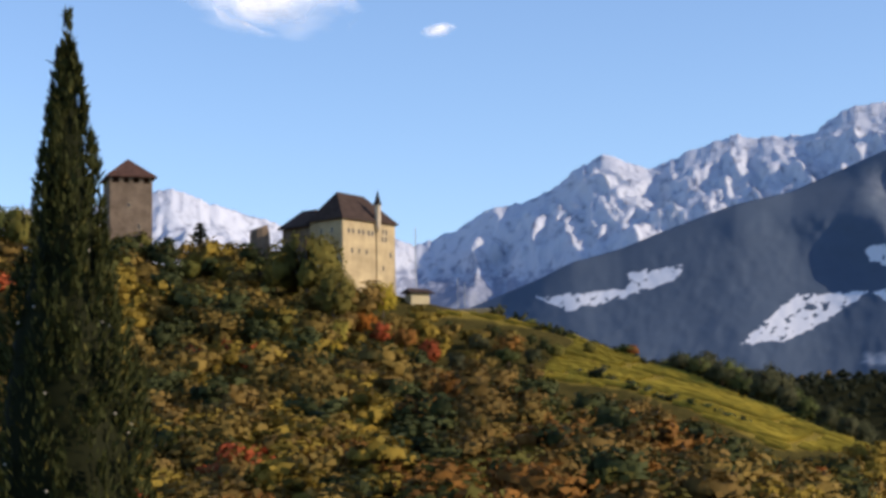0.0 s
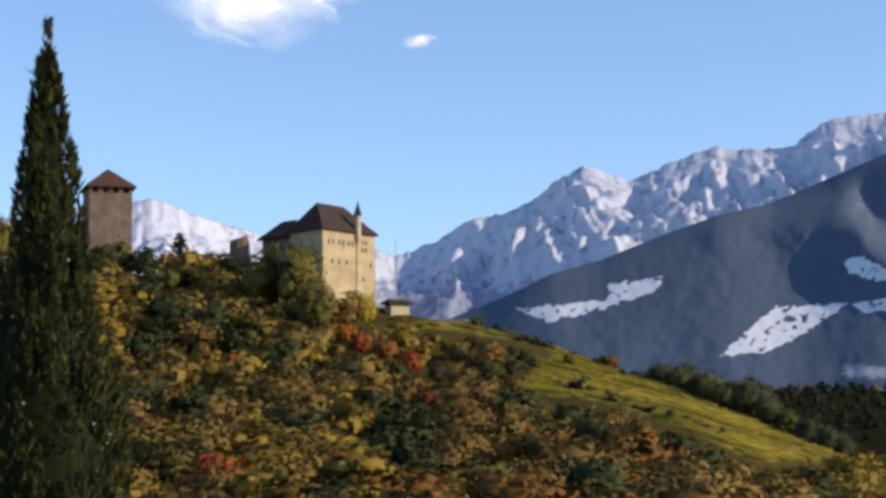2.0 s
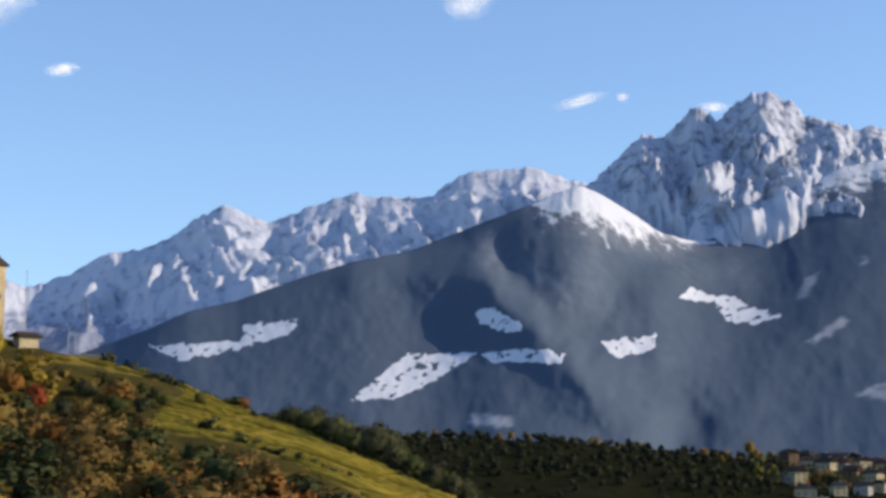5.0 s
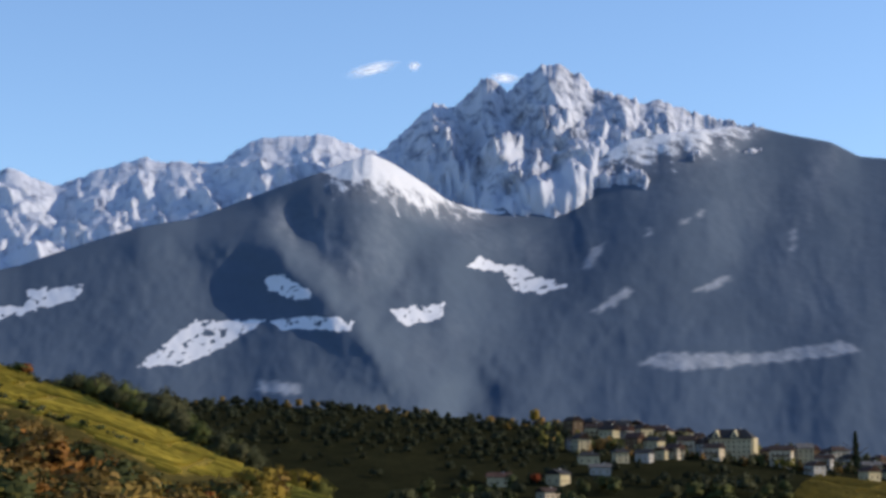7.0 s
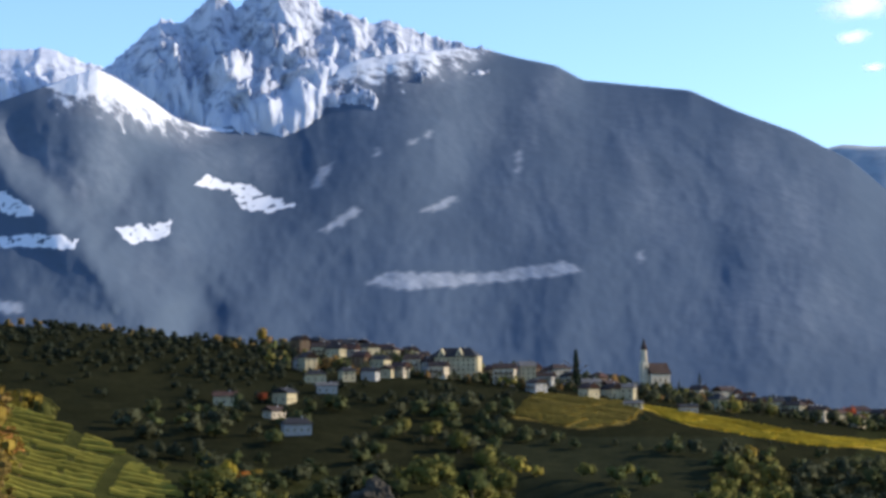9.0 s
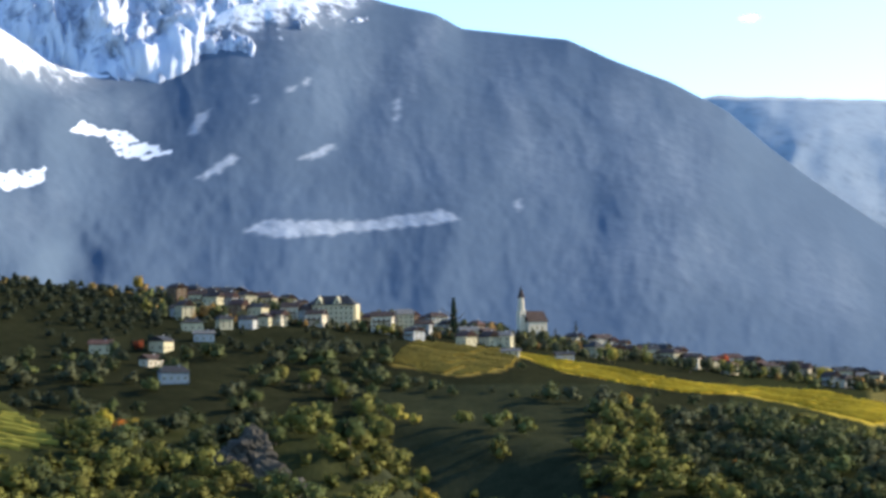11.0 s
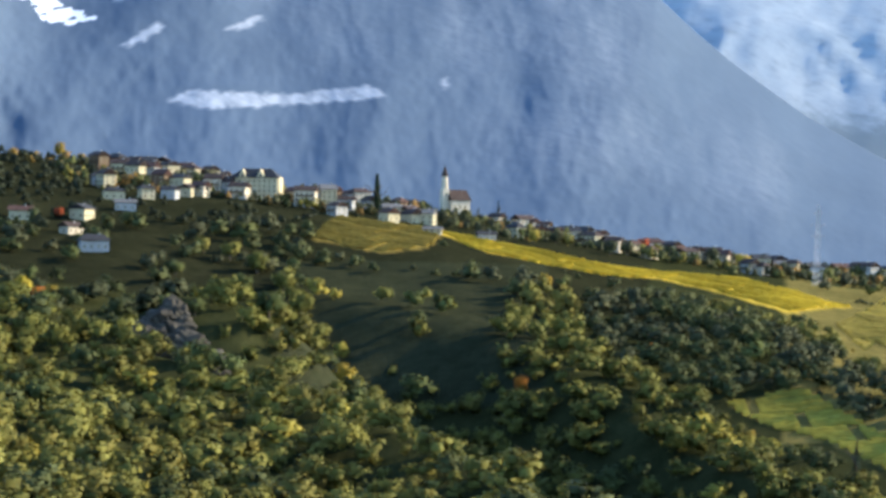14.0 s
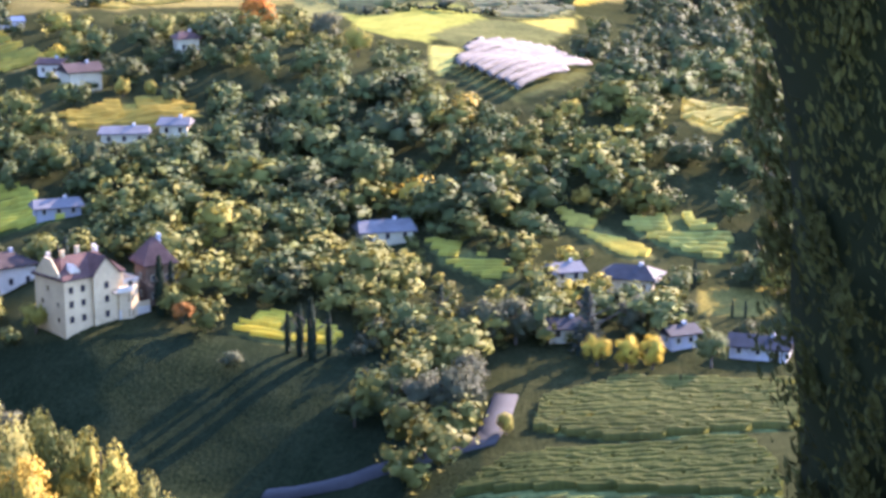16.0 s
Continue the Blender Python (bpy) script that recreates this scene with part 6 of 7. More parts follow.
share = np.ones(len(plan))
share[~_hill & ~_far] = 0
share[_hill & (plan[:, 1] < _foot * np.where(plan[:, 0] > 17, 0.55, 0.86))] = 0
share[plan[:, 1] > _brow * 0.97] = 0
share[_far & (plan[:, 0] < 3)] = 0
for _poly, _s in CLEARINGS:
    share[_far & inside(plan[:, 0], _pe, _poly)] = _s
for _n, _poly in FIELDS.items():
    share[(_hill if _n in HILL_FIELDS else _far) & inside(plan[:, 0], _pe, _poly)] = 0
share[(abs(plan[:, 1] - 715) < 75) & (plan[:, 0] > 22.6) & (plan[:, 0] < 30.5)] = 1
share[(abs(plan[:, 1] - 690) < 45) & (plan[:, 0] > 22.4) & (plan[:, 0] < 24.9)] = 0.35
share[_hill & (plan[:, 0] > -4.6) & (plan[:, 0] < 2) & (plan[:, 1] > 725)] = 0.04      # kept low under the castle walls
share[_hill & (plan[:, 0] > 1) & (plan[:, 0] < 13) & (_pe > np.interp(plan[:, 0], [1, 3, 8, 13], [4.9, 4.3, 2.0, 0.6]))] = 0
# Trees that the land itself hides for good are left out.
_run = np.maximum.accumulate(np.where(RR[None, :] > 200, GEL, -90.0), axis=1)
_jr = np.clip(np.searchsorted(RR, plan[:, 1]) - 3, 0, len(RR) - 1)
share[np.degrees(np.arctan2(_pz + 12, plan[:, 1])) - RISE[_ci] < _run[_ci, _jr]] = 0
share[(plan[:, 0] < 14) & (np.degrees(np.arctan2(_pz + 14, plan[:, 1])) < -0.6)] = 0
keep = RNG.uniform(size=len(plan)) < share
plan, _pz, _pe, _hill = plan[keep], _pz[keep], _pe[keep], _hill[keep]


CASTLE_TREES = [(-1.85, 4.95, 20, 16, "yellow"), (-2.35, 4.5, 12, 11, "orange"), (-1.9, 4.3, 11, 11, "red"), (-1.2, 4.1, 11, 11, "russet"), (-0.45, 3.6, 12, 11, "red"), (-3.2, 4.2, 13, 12, "bright"),
                                 (-4.05, 5.2, 41, 36, "moss"), (-3.3, 4.9, 26, 22, "moss"), (-5.0, 5.8, 17, 17, "olive"), (-12.5, 6.9, 26, 20, "olive"), (-13.2, 6.9, 27, 20, "green"), (-3.3, 3.9, 8, 8, "yellow"), (-4.6, 4.0, 8, 8, "gold"), (1.0, 4.0, 9, 11, "dark"), (1.9, 3.6, 9, 12, "green"),
                                 (2.6, 3.6, 8, 10, "dark"), (3.3, 3.8, 7, 9, "olive"), (4.3, 3.9, 6, 7, "olive"), (0.4, 3.4, 9, 10, "dark"), (7.0, 3.72, 9, 11, "dark"), (7.6, 3.5, 11, 13, "green"), (8.2, 3.25, 12, 13, "dark"), (8.8, 3.0, 11, 13, "green"), (9.4, 2.7, 12, 13, "dark"), (10.0, 2.4, 12, 12, "dark"), (10.6, 2.1, 11, 12, "green"), (11.2, 1.78, 11, 12, "dark"), (11.8, 1.5, 10, 11, "dark"), (5.6, 4.2, 6, 7, "rust"), (-7.6, 6.2, 12, 12, "olive"), (-6.9, 6.3, 12, 12, "green")]
for az, el, tall, wide, kind in CASTLE_TREES:
    SIGHTS.append((az - 0.035 * wide, az + 0.035 * wide, el + 0.02 * tall, el + 0.07 * tall, spot(az, el, True)[1] - 2))


def clear_view(az, r, z, tall, hill):
    """How tall a tree may grow without standing before a field or a house."""
    for n, poly in FIELDS.items():
        if hill and n not in HILL_FIELDS and az < 14:
            continue
        for _ in range(5):
            tops = np.degrees(np.arctan2(z + tall * np.linspace(0.15, 0.95, 8), r)) - float(np.interp(az, FINE, RISE[:NF]))
            side = math.degrees(0.5 * tall / r) if az > 13 else 0.0
            sides = np.repeat([az - side, az, az + side], 8)
            if not inside(sides, np.tile(tops, 3), poly).any():
                break
            tall *= 0.75
        else:
            return 0.0
    for a0, a1, e0, e1, rr in SIGHTS:
        if a0 < az < a1 and r < rr + 3 and math.degrees(math.atan2(z, r)) < e1:
            lim = r * math.tan(radians(e0)) - z
            tall = min(tall, max(lim, 0) / 0.85)
    return tall


order = np.argsort(plan[:, 1])
singles, rows_near, rows_mid, rows_far = 0, [], [], []
for k in order:
    az, r = plan[k]
    z = float(_pz[k])
    patch = float(wave(az * 0.9, r / 45.0, 5))
    mix = HILL_MIX if (_hill[k] and az < 14) else (LOW_MIX if r < 620 or _pe[k] < (-3.2 if az < 24 else -1.2) else FAR_MIX)
    if r > 250 and any(bool(inside(np.array(az), np.array(_pe[k]), b)) for b in BANKS):
        mix = STEEP_MIX
    elif az > 46 and -12.8 < _pe[k] < -7.4:
        mix = SLOPE_MIX
    elif az > 46 and -16.2 < _pe[k] <= -12.8:
        mix = VILLA_MIX
    elif 14 < az < 50 and r < 330:
        mix = SHADY_MIX if az < 33 else LOW_MIX
    elif _hill[k] and -1.5 < az < 8 and _pe[k] < 3.4:
        mix = RUST_MIX
    kind = mix[int((RNG.uniform() * 0.3 + (patch + 1) * 0.35) * len(mix)) % len(mix)]
    if RNG.uniform() < (0.012 if az < 14 else 0.006):
        kind = "gold" if az > 14 else "red"
    tall = RNG.uniform(11, 20) if (_hill[k] and az < 14) else RNG.uniform(8, 14)
    if RNG.uniform() < 0.2:
        tall *= 0.55
    # Dark leaf colours below stand for the shade on these slopes.
    if r > 900 and az < 30 and _pe[k] > 0.6:
        tall, kind = tall * (0.6 if az < 24.4 else 0.5), ("shaded_green" if RNG.uniform() < 0.85 or r < 1300 else "umber")
    if 44 < az < 58.3 and _pe[k] < -15.5:
        tall, kind = tall * 0.4, "dark"
    if 14 < az < 46 and r < 560:
        tall *= 0.72
    tall = clear_view(az, r, z, tall, bool(_hill[k]))
    if tall < 2.5:
        continue
    wide = tall * RNG.uniform(1.05, 1.5)
    place = Vector((r * math.sin(radians(az)), r * math.cos(radians(az)), z - 0.12 * tall))
    turn = RNG.uniform(0, 6.28)
    if (singles < 170 and r < 420 and az > 15) or r < 235:
        tree(place, tall, wide, kind, turn, int(RNG.integers(4)))
        singles += 1
        continue
    row = (place, tall, wide, SPECIES[kind], turn)
    (rows_near if r < 420 else rows_mid if r < 900 else rows_far).append(row)
woods("near_woods", "mixed green and golden autumn woods on the valley slopes", rows_near, MID_SHAPES)
woods("hill_woods", "dense autumn woods in green, gold and russet", rows_mid, MID_SHAPES)
woods("far_woods", "dark green woods and hedges below the village", rows_far, FAR_SHAPES)


def special(az, el, tall, wide, kind, hill=False, shape=0, dr=0.0, group="hillside trees"):
    p, r = spot(az, el, hill)
    if dr:
        r += dr
        p = Vector((r * math.sin(radians(az)), r * math.cos(radians(az)), float(height(az, r))))
    return tree(p - Vector((0, 0, 0.1 * tall)), tall, wide, kind, az, shape, group)


# Trees between the village houses.
rows_village = []
for k in range(1060):
    az = float(RNG.uniform(20.5, 45) if k < 820 else RNG.uniform(44, 66))
    r = float(np.interp(az, [20, 30, 45, 66], [1270, 1290, 1330, 1400])) + RNG.uniform(-60, 75) * (1 if az < 33 else 0.6)
    z = float(height(az, r))
    tall = RNG.uniform(5, 11)
    if k % 4 < 2:
        tall = clear_view(az, r, z, tall, False)
    if tall > 2.5:
        rows_village.append((Vector((r * math.sin(radians(az)), r * math.cos(radians(az)), z - 1)), tall, tall * RNG.uniform(0.8, 1.2), SPECIES[["dark", "dark", "loden", "green", "loden", "brown", "olive"][k % 7]], RNG.uniform(0, 6)))
for key, turn in (("orchard_floor", -66), ("orchard_near", -62)):
    crop_rows("orchard_rows", "green apple orchard in close rows on the valley floor", FIELDS[key], turn, 1.5, (0.105, 0.102, 0.024), key in HILL_FIELDS, 1.5, 1.7, 0.5, 17, 0.2, False)
woods("village_trees", "dark green garden trees between village houses", rows_village, FAR_SHAPES)

# Trees with a colour or a place of their own.
for az, el, tall, wide, kind in CASTLE_TREES:
    special(az, el, tall, wide, kind, True, int(abs(az) * 7) % 4, group="trees below the castle")
for az, tall, kind in [(6.4, 9, "dark"), (7.0, 12, "green"), (7.6, 14, "dark"), (8.2, 14, "green"), (8.8, 13, "dark"), (9.5, 16, "dark"), (10.1, 13, "green"), (10.9, 12, "dark"),
                       (11.4, 12, "green"), (12.0, 11, "dark"), (13.0, 9, "gold"), (13.6, 10, "gold"), (14.2, 9, "olive"), (4.9, 6, "russet"), (5.2, 7, "red"), (5.6, 6, "dark"), (1.9, 4, "dark"), (0.6, 7, "dark"), (1.0, 7, "dark"), (2.6, 4, "brown"), (3.0, 4, "brown")]:
    r = float(np.interp(az, FINE, CREST_R[:NF])) + 12
    p = Vector((r * math.sin(radians(az)), r * math.cos(radians(az)), float(height(az, r)) - 2))
    tall *= 1.45 if az > 6 else 1.0
    tree(p, tall, tall * 1.05, kind, az * 3, int(az * 5) % 4, "trees behind the vineyard crest")
for az, el, tall, kind in [(20.58, 2.6, 16, "gold"), (20.6, 0.75, 8, "red"), (19.6, -1.6, 12, "yellow"), (20.0, -1.8, 10, "orange"), (20.4, -1.7, 9, "gold"), (18.9, -1.3, 12, "olive"), (37.9, 0.0, 15, "red"), (38.3, -0.1, 13, "olive"),
                           (36.9, 0.0, 13, "dark"), (37.4, 0.0, 13, "dark"), (40.8, -0.5, 14, "yellow"), (39.9, -0.3, 14, "dark"), (34.6, 0.3, 12, "bright"), (35.3, 0.3, 12, "dark"), (33.0, 0.5, 11, "dark"), (31.9, 0.8, 13, "dark"),
                           (55.1, -6.6, 14, "orange"), (54.9, -6.5, 16, "orange"), (56.9, -6.9, 14, "dark"), (57.9, -7.2, 12, "bright"), (52.4, -15.0, 6, "russet"), (48.0, -15.0, 8, "bright"), (49.0, -7.3, 9, "yellow"), (50.9, -8.2, 7, "bright"),
                           (51.7, -8.3, 6, "bright"), (52.3, -8.5, 7, "green"), (65.1, -16.4, 8, "yellow"), (66.0, -16.5, 8, "yellow"), (66.8, -16.5, 8, "yellow"), (68.6, -16.4, 9, "green"), (57.9, -14.0, 6, "yellow"), (62.3, -18.5, 5, "bright"), (34.3, -4.2, 10, "orange"), (38.2, -3.0, 7, "orange"), (64.3, -9.3, 8, "bright")]:
    special(az, el, tall, tall * (0.55 if kind in ("gold",) and az < 21 and el > 1 else 0.9), kind, False, int(az) % 4, group="trees of the valley")
# Rounded wooded knoll and pines by the farm road.
for az, el, tall, kind in [(24.8, -0.2, 11, "olive"), (24.0, -0.9, 9, "green"), (23.3, -1.6, 9, "dark"), (24.6, -2.1, 9, "green"), (22.0, -2.3, 9, "green"), (25.6, -0.4, 13, "olive"), (26.4, -0.8, 14, "olive"), (27.2, -1.3, 13, "olive"), (27.8, -2.0, 12, "olive"), (28.3, -2.8, 11, "olive"), (26.0, -1.6, 14, "green"), (26.8, -2.2, 14, "green"), (28.9, -3.3, 10, "bright"),
                           (59.6, -18.4, 13, "dark"), (60.4, -18.3, 14, "dark"), (61.0, -18.0, 12, "dark"), (61.2, -17.4, 10, "dark"), (58.8, -18.2, 11, "green"), (57.6, -18.2, 8, "green"), (59.3, -17.4, 11, "green"), (61.6, -15.9, 13, "dark"), (62.6, -15.8, 12, "dark"), (66.2, -15.6, 10, "dark")]:
    special(az, el, tall, tall * 1.05, kind, False, int(az * 3) % 4, group="trees of the valley")

# Hedges and scrub along the edges of the vineyards.
rows_hedge = []
for line in HEDGES + HILL_HEDGES:
    for (a0, e0), (a1, e1) in zip(line, line[1:]):
        p0, p1 = (spot(a, e, line in HILL_HEDGES)[0] for a, e in ((a0, e0), (a1, e1)))
        n = max(2, int((p1 - p0).length / 2.2))
        for i in range(n):
            p = p0.lerp(p1, (i + RNG.uniform(-0.3, 0.3)) / n)
            a, r = math.degrees(math.atan2(p.x, p.y)), math.hypot(p.x, p.y)
            tall = RNG.uniform(2.0, 4.2) if RNG.uniform() > 0.06 else RNG.uniform(5, 8)
            rows_hedge.append((Vector((p.x + RNG.uniform(-1, 1), p.y + RNG.uniform(-1, 1), float(height(a, r)) - 0.6)), tall, tall * 1.5, SPECIES["dark" if RNG.uniform() < 0.6 else "green"], RNG.uniform(0, 6)))
woods("hedge_rows", "dark scrubby hedges between vineyard terraces", rows_hedge, HEDGE_SHAPES)

SPIRE = grid_mesh("crown", *spire_shape(3, 900, 0.018, 0.075), NEEDLE, np.array((0.022, 0.032, 0.016))[None].repeat(len(spire_shape(3, 900, 0.018, 0.075)[0]), 0), smooth=False)
FIR = grid_mesh("crown", *fir_shape(5, 900, 0.02), NEEDLE, np.array((0.024, 0.036, 0.024))[None].repeat(len(fir_shape(5, 900, 0.02)[0]), 0), smooth=False)
for az, el, tall in [(55.57, -15.95, 8.5), (55.95, -16.05, 11), (56.31, -16.15, 13), (56.84, -16.1, 9), (51.74, -14.7, 13), (52.1, -14.6, 11), (68.05, -14.1, 6.5), (29.92, 1.1, 27), (54.6, -6.2, 12), (47.6, -9.2, 9), (69.2, -14.9, 4), (69.6, -14.9, 4)]:
    p, r = spot(az, el)
    t = new("cypress")
    part("trunk", TRUNKS[0], BARK, t)
    part("crown", SPIRE, NEEDLE, t)
    t.matrix_world = Matrix.LocRotScale(p - Vector((0, 0, 0.03 * tall)), Euler((0, 0, az)), (tall, tall, tall))
    tagged(t, "slender dark green cypress", "cypress", "slender cypresses")
for az, el, tall, wide, hill in [(33.55, 0.95, 18, 18, False), (32.95, 1.0, 11, 12, False), (64.8, -16.0, 14, 22, False), (60.3, -15.2, 9, 11, False), (-7.3, 6.9, 20, 58, True), (46.4, -12.2, 12, 12, False), (49.0, -14.1, 14, 16, False), (44.2, -6.7, 12, 12, False)]:
    p, r = spot(az, el, hill)
    t = new("conifer")
    part("trunk", TRUNKS[1], BARK, t)
    part("crown", FIR, NEEDLE, t)
    t.matrix_world = Matrix.LocRotScale(p - Vector((0, 0, 0.03 * tall)), Euler((0, 0, az)), (wide, wide, tall))
    tagged(t, "dark conifer with drooping tiers of branches", "conifer", "conifers")


# ---------------------------------------------------------------- near trees
def near_cypress(az, r, foot, profile, leaves, seed, label, lean=0.0, spray=(0.12, 0.022), wild=0.34, tone=(0.06, 0.064, 0.021), cones_count=90):
    """A big cypress near the terrace: dense upright sprays round a core darkened for inner shade. profile: rows of
    height and radius.
    """
    rng = np.random.default_rng(seed)
    base = bearing(az, 0, r)
    hs, rs = [p[0] for p in profile], [p[1] for p in profile]
    h = rng.uniform(hs[0], hs[-1], leaves)
    lim = np.interp(h, hs, rs)
    sel = rng.uniform(size=leaves) < lim / max(rs) + 0.12
    h, lim = h[sel], lim[sel]
    n = len(h)
    a = rng.uniform(0, 2 * np.pi, n)
    # boughs: upward-sweeping plumes stand out from the body
    bough = 1 + wild * fbm(a * 3.0 + 40, h * 1.6, seed, 3) + 0.10 * fbm(a * 9.0, h * 5, seed + 3, 2)
    rad = lim * bough * np.sqrt(rng.uniform(0.45, 1.0, n)) + 0.02
    tail = rng.uniform(size=n) < 0.06
    rad = np.where(tail, rad * rng.uniform(1.0, 1.18, n), rad)
    # most sprays gather in upswept plumes with ragged tips
    plumes = 420 if hs[-1] < 14 else 900
    ph = rng.uniform(hs[0], hs[-1] * 0.96, plumes)
    pa, pl = rng.uniform(0, 2 * np.pi, plumes), rng.uniform(0.35, 0.95, plumes) * np.clip((hs[-1] - ph) / 2.0, 0.15, 1)
    pr = np.interp(ph, hs, rs) * rng.uniform(0.78, 1.06, plumes) * (1 + 0.45 * wild * fbm(pa * 1.6 + 9, ph * 1.3, seed + 8, 2))
    pick = rng.integers(0, plumes, n)
    use = rng.uniform(size=n) < 0.6
    along = rng.uniform(0, 1, n) ** 0.8
    reach = pr[pick] + 0.16 * along * pl[pick]
    h = np.where(use, np.minimum(ph[pick] + along * pl[pick] * 0.8, hs[-1] + 0.15), h)
    a = np.where(use, pa[pick] + rng.normal(size=n) * 0.1 * (1.1 - along), a)
    rad = np.where(use, np.minimum(reach, np.interp(h, hs, rs) * (1.3 if hs[-1] < 14 else 1.1) + 0.03) + rng.normal(size=n) * 0.05 * (1.1 - along), rad)
    p = np.stack([rad * np.cos(a), rad * np.sin(a), h], 1)
    out = np.stack([np.cos(a), np.sin(a), 0 * a], 1)
    up = out * rng.uniform(0.15, 0.75, (n, 1)) + np.array([0, 0, 1.0]) + 0.28 * rng.normal(size=(n, 3))
    up /= np.linalg.norm(up, axis=1, keepdims=True)
    side = np.cross(up, out + 0.7 * rng.normal(size=(n, 3)))
    side /= np.linalg.norm(side, axis=1, keepdims=True)
    ln, wd = spray[0] * rng.uniform(0.6, 1.5, (n, 1)), spray[1] * rng.uniform(0.7, 1.5, (n, 1))
    v = np.stack([p - up * ln * 0.5, p + side * wd, p + up * ln * 0.8, p - side * wd], 1).reshape(-1, 3)
    q = np.arange(4 * n).reshape(n, 4)
    tint = np.array(tone)[None] * rng.uniform(0.75, 1.4, (n, 1)) * np.array((1, 1, 1))[None]
    tint = np.where(rng.uniform(size=(n, 1)) < 0.05, np.array((0.08, 0.075, 0.02))[None], tint)
    t = new("cypress")
    t.matrix_world = pose(base.x, base.y, foot)
    part("crown", grid_mesh("crown", v, q, NEEDLE, np.repeat(tint, 4, 0), smooth=False), NEEDLE, t)
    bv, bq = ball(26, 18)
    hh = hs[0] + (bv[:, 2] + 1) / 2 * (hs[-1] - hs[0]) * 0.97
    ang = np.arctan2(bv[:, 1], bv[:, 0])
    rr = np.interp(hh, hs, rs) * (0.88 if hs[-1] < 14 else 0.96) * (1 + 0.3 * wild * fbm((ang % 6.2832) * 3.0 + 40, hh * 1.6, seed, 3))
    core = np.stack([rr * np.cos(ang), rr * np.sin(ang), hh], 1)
    # Core colour well below the sprays': the crown's inner shade is painted in.
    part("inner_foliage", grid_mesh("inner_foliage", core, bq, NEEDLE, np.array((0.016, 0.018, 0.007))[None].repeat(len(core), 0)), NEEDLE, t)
    bm = bmesh.new()
    bmesh.ops.create_cone(bm, segments=10, radius1=0.22, radius2=0.05, depth=hs[-1] * 0.8, matrix=Matrix.Translation((0, 0, hs[-1] * 0.4 - 0.3)), cap_ends=True)
    part("trunk", bm, BARK, t)
    # small pale cones catch the light
    m = cones_count
    ch = rng.uniform(hs[0] + 1, hs[-1] * 0.8, m)
    ca = rng.uniform(0, 2 * np.pi, m)
    cr = np.interp(ch, hs, rs) * rng.uniform(0.9, 1.03, m)
    cv, cq = ball(4, 6)
    vs = (cv[None] * 0.017 + np.stack([cr * np.cos(ca), cr * np.sin(ca), ch], 1)[:, None]).reshape(-1, 3)
    qs = (cq[None] + (np.arange(m) * len(cv))[:, None, None]).reshape(-1, 4)
    cones = part("cones", grid_mesh("cones", vs, qs, CONE), CONE, t, "small pale round cones")
    tagged(cones, kind="stuff")
    return tagged(t, label, "cypress")


CONE = plain("cone_scales", (0.42, 0.38, 0.3), 0.2, 20, 0.5, 0.1)
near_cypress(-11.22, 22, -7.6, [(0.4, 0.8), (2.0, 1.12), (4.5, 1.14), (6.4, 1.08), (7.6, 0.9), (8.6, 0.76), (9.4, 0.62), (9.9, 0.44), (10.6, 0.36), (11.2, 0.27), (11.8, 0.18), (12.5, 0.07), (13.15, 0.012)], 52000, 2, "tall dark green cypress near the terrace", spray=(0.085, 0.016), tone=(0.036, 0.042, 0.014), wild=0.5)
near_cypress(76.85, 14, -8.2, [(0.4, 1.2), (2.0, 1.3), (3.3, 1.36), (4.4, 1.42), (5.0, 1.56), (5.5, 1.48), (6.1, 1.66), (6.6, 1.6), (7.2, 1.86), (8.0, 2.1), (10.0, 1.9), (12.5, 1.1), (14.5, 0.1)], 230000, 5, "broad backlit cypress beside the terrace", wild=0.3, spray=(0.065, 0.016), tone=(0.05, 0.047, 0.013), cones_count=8)

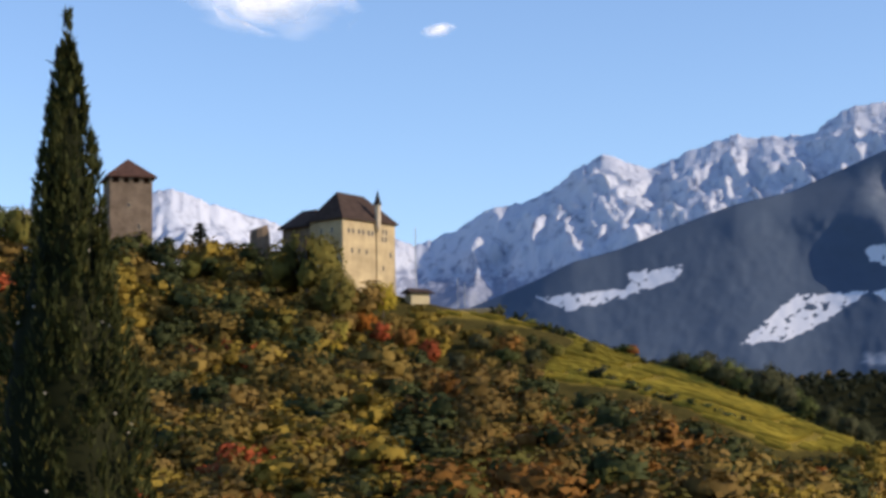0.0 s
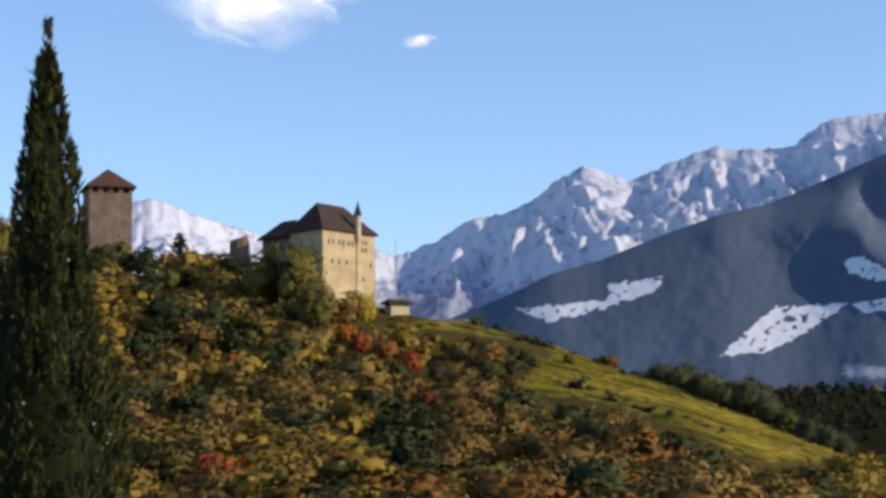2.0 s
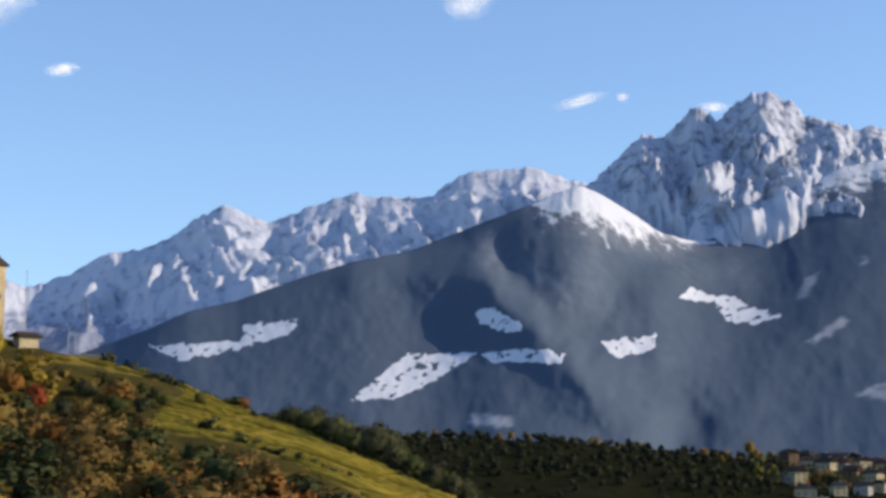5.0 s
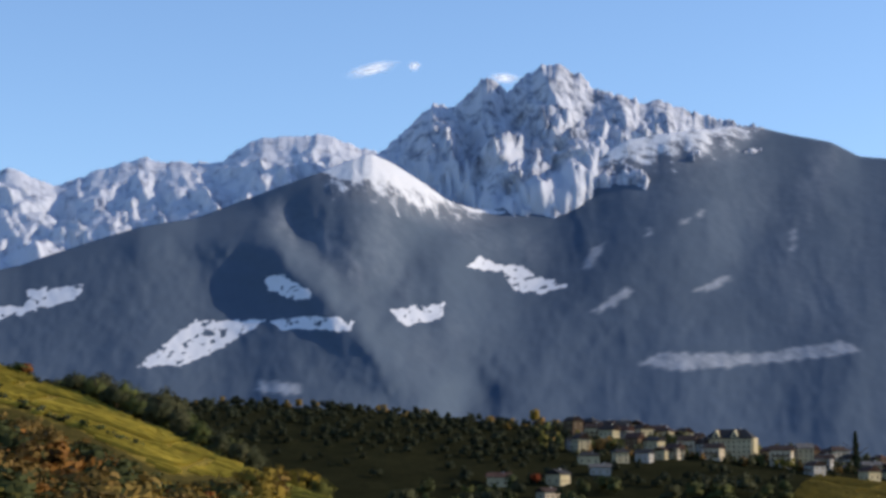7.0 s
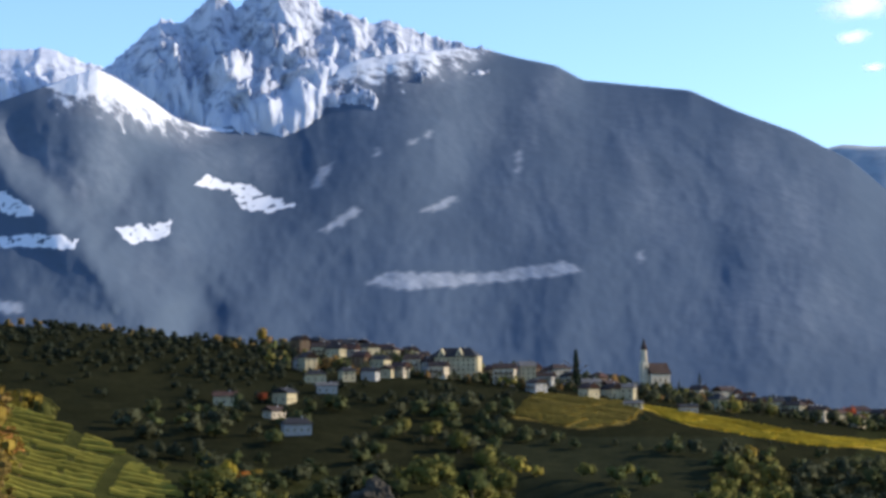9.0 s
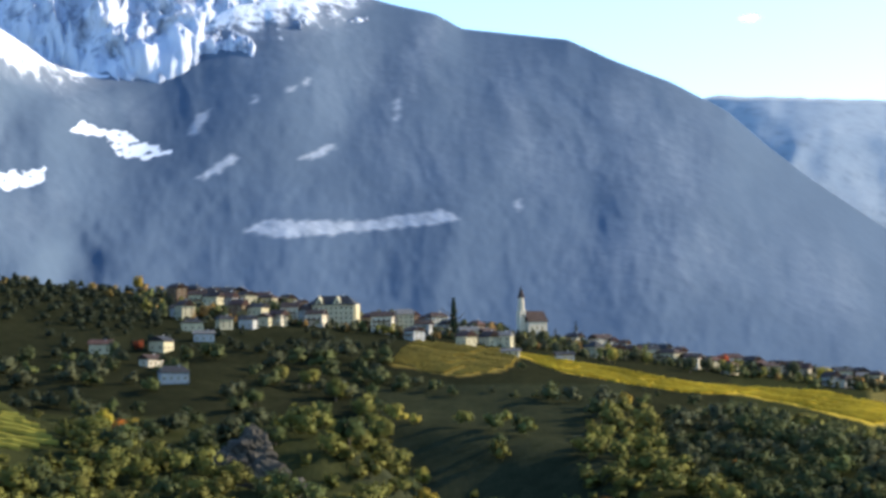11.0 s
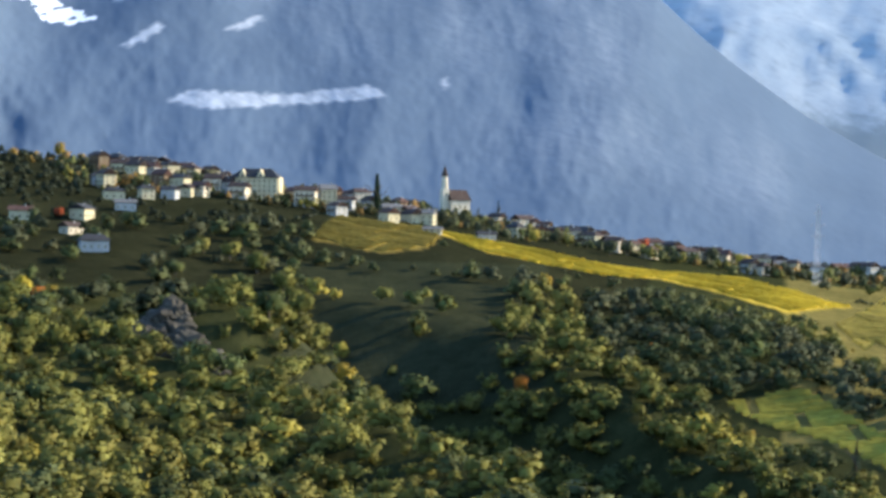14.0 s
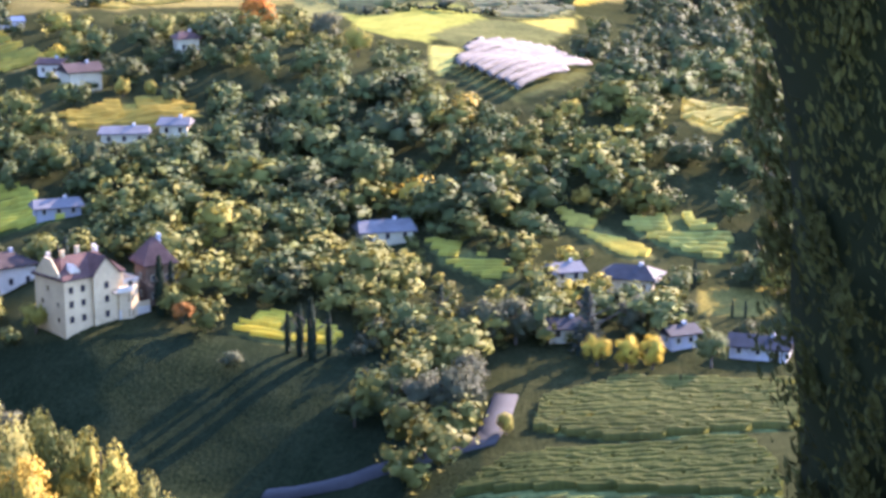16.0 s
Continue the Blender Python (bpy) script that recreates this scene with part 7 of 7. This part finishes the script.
# Leafy trees just under the terrace, their sunlit tops in view.
for az, r, top, wide, kind, seed in [(46.2, 150, -16.6, 10, "olive", 1), (48.2, 155, -17.2, 9, "olive", 2), (49.6, 150, -18.0, 8, "bright", 3), (47.2, 130, -18.6, 8, "gold", 0), (51.0, 150, -19.2, 7, "olive", 1), (45.2, 140, -17.0, 9, "olive", 2), (44.0, 150, -15.5, 9, "olive", 0), (48.8, 125, -20.0, 8, "olive", 3)]:
    z = float(height(az, r))
    top_z = r * math.tan(radians(top + 0.58))
    p = bearing(az, 0, r)
    tree(Vector((p.x, p.y, z - 0.5)), (top_z - z + 0.5) * 1.06, wide, kind, seed * 1.7, 4 + seed % 2, "trees below the terrace")


# ---------------------------------------------------------------- clouds
def cloud(az, el, wide, tall, lean, seed):
    """A torn scrap of fair-weather cloud far above the mountains."""
    bm = bmesh.new()
    bmesh.ops.create_icosphere(bm, subdivisions=4, radius=1)
    for v in bm.verts:
        v.co *= 0.8 + 0.25 * noise.fractal(v.co * 1.6 + Vector((seed * 3.1, 0, 0)), 1.0, 2.0, 4)
    me = bpy.data.meshes.new("cloud")
    bm.to_mesh(me)
    bm.free()
    me.materials.append(CLOUD)
    me.polygons.foreach_set("use_smooth", np.ones(len(me.polygons), bool))
    ob = new("cloud", me)
    p = bearing(az, el, 4700)
    ob.matrix_world = pose(p.x, p.y, p.z, 0, lean, -az) @ Matrix.Diagonal((wide, wide * 0.3, tall, 1))
    return tagged(ob, "small torn white cloud in the blue sky", "cloud", "clouds")


for az, el, wide, tall, lean, seed in [(-2.8, 15.4, 210, 75, -4, 1), (-5.4, 14.9, 330, 150, 10, 2), (-0.05, 13.72, 62, 24, -8, 3), (15.65, 13.1, 100, 20, -13, 4), (16.95, 13.2, 24, 18, 0, 5),
                                      (38.5, 12.2, 150, 52, -4, 6), (38.25, 11.3, 66, 26, -6, 7), (38.85, 10.4, 44, 16, 0, 8), (19.7, 12.85, 60, 18, 6, 9), (12.2, 16.0, 90, 60, 0, 10)]:
    cloud(az, el, wide, tall, lean, seed)
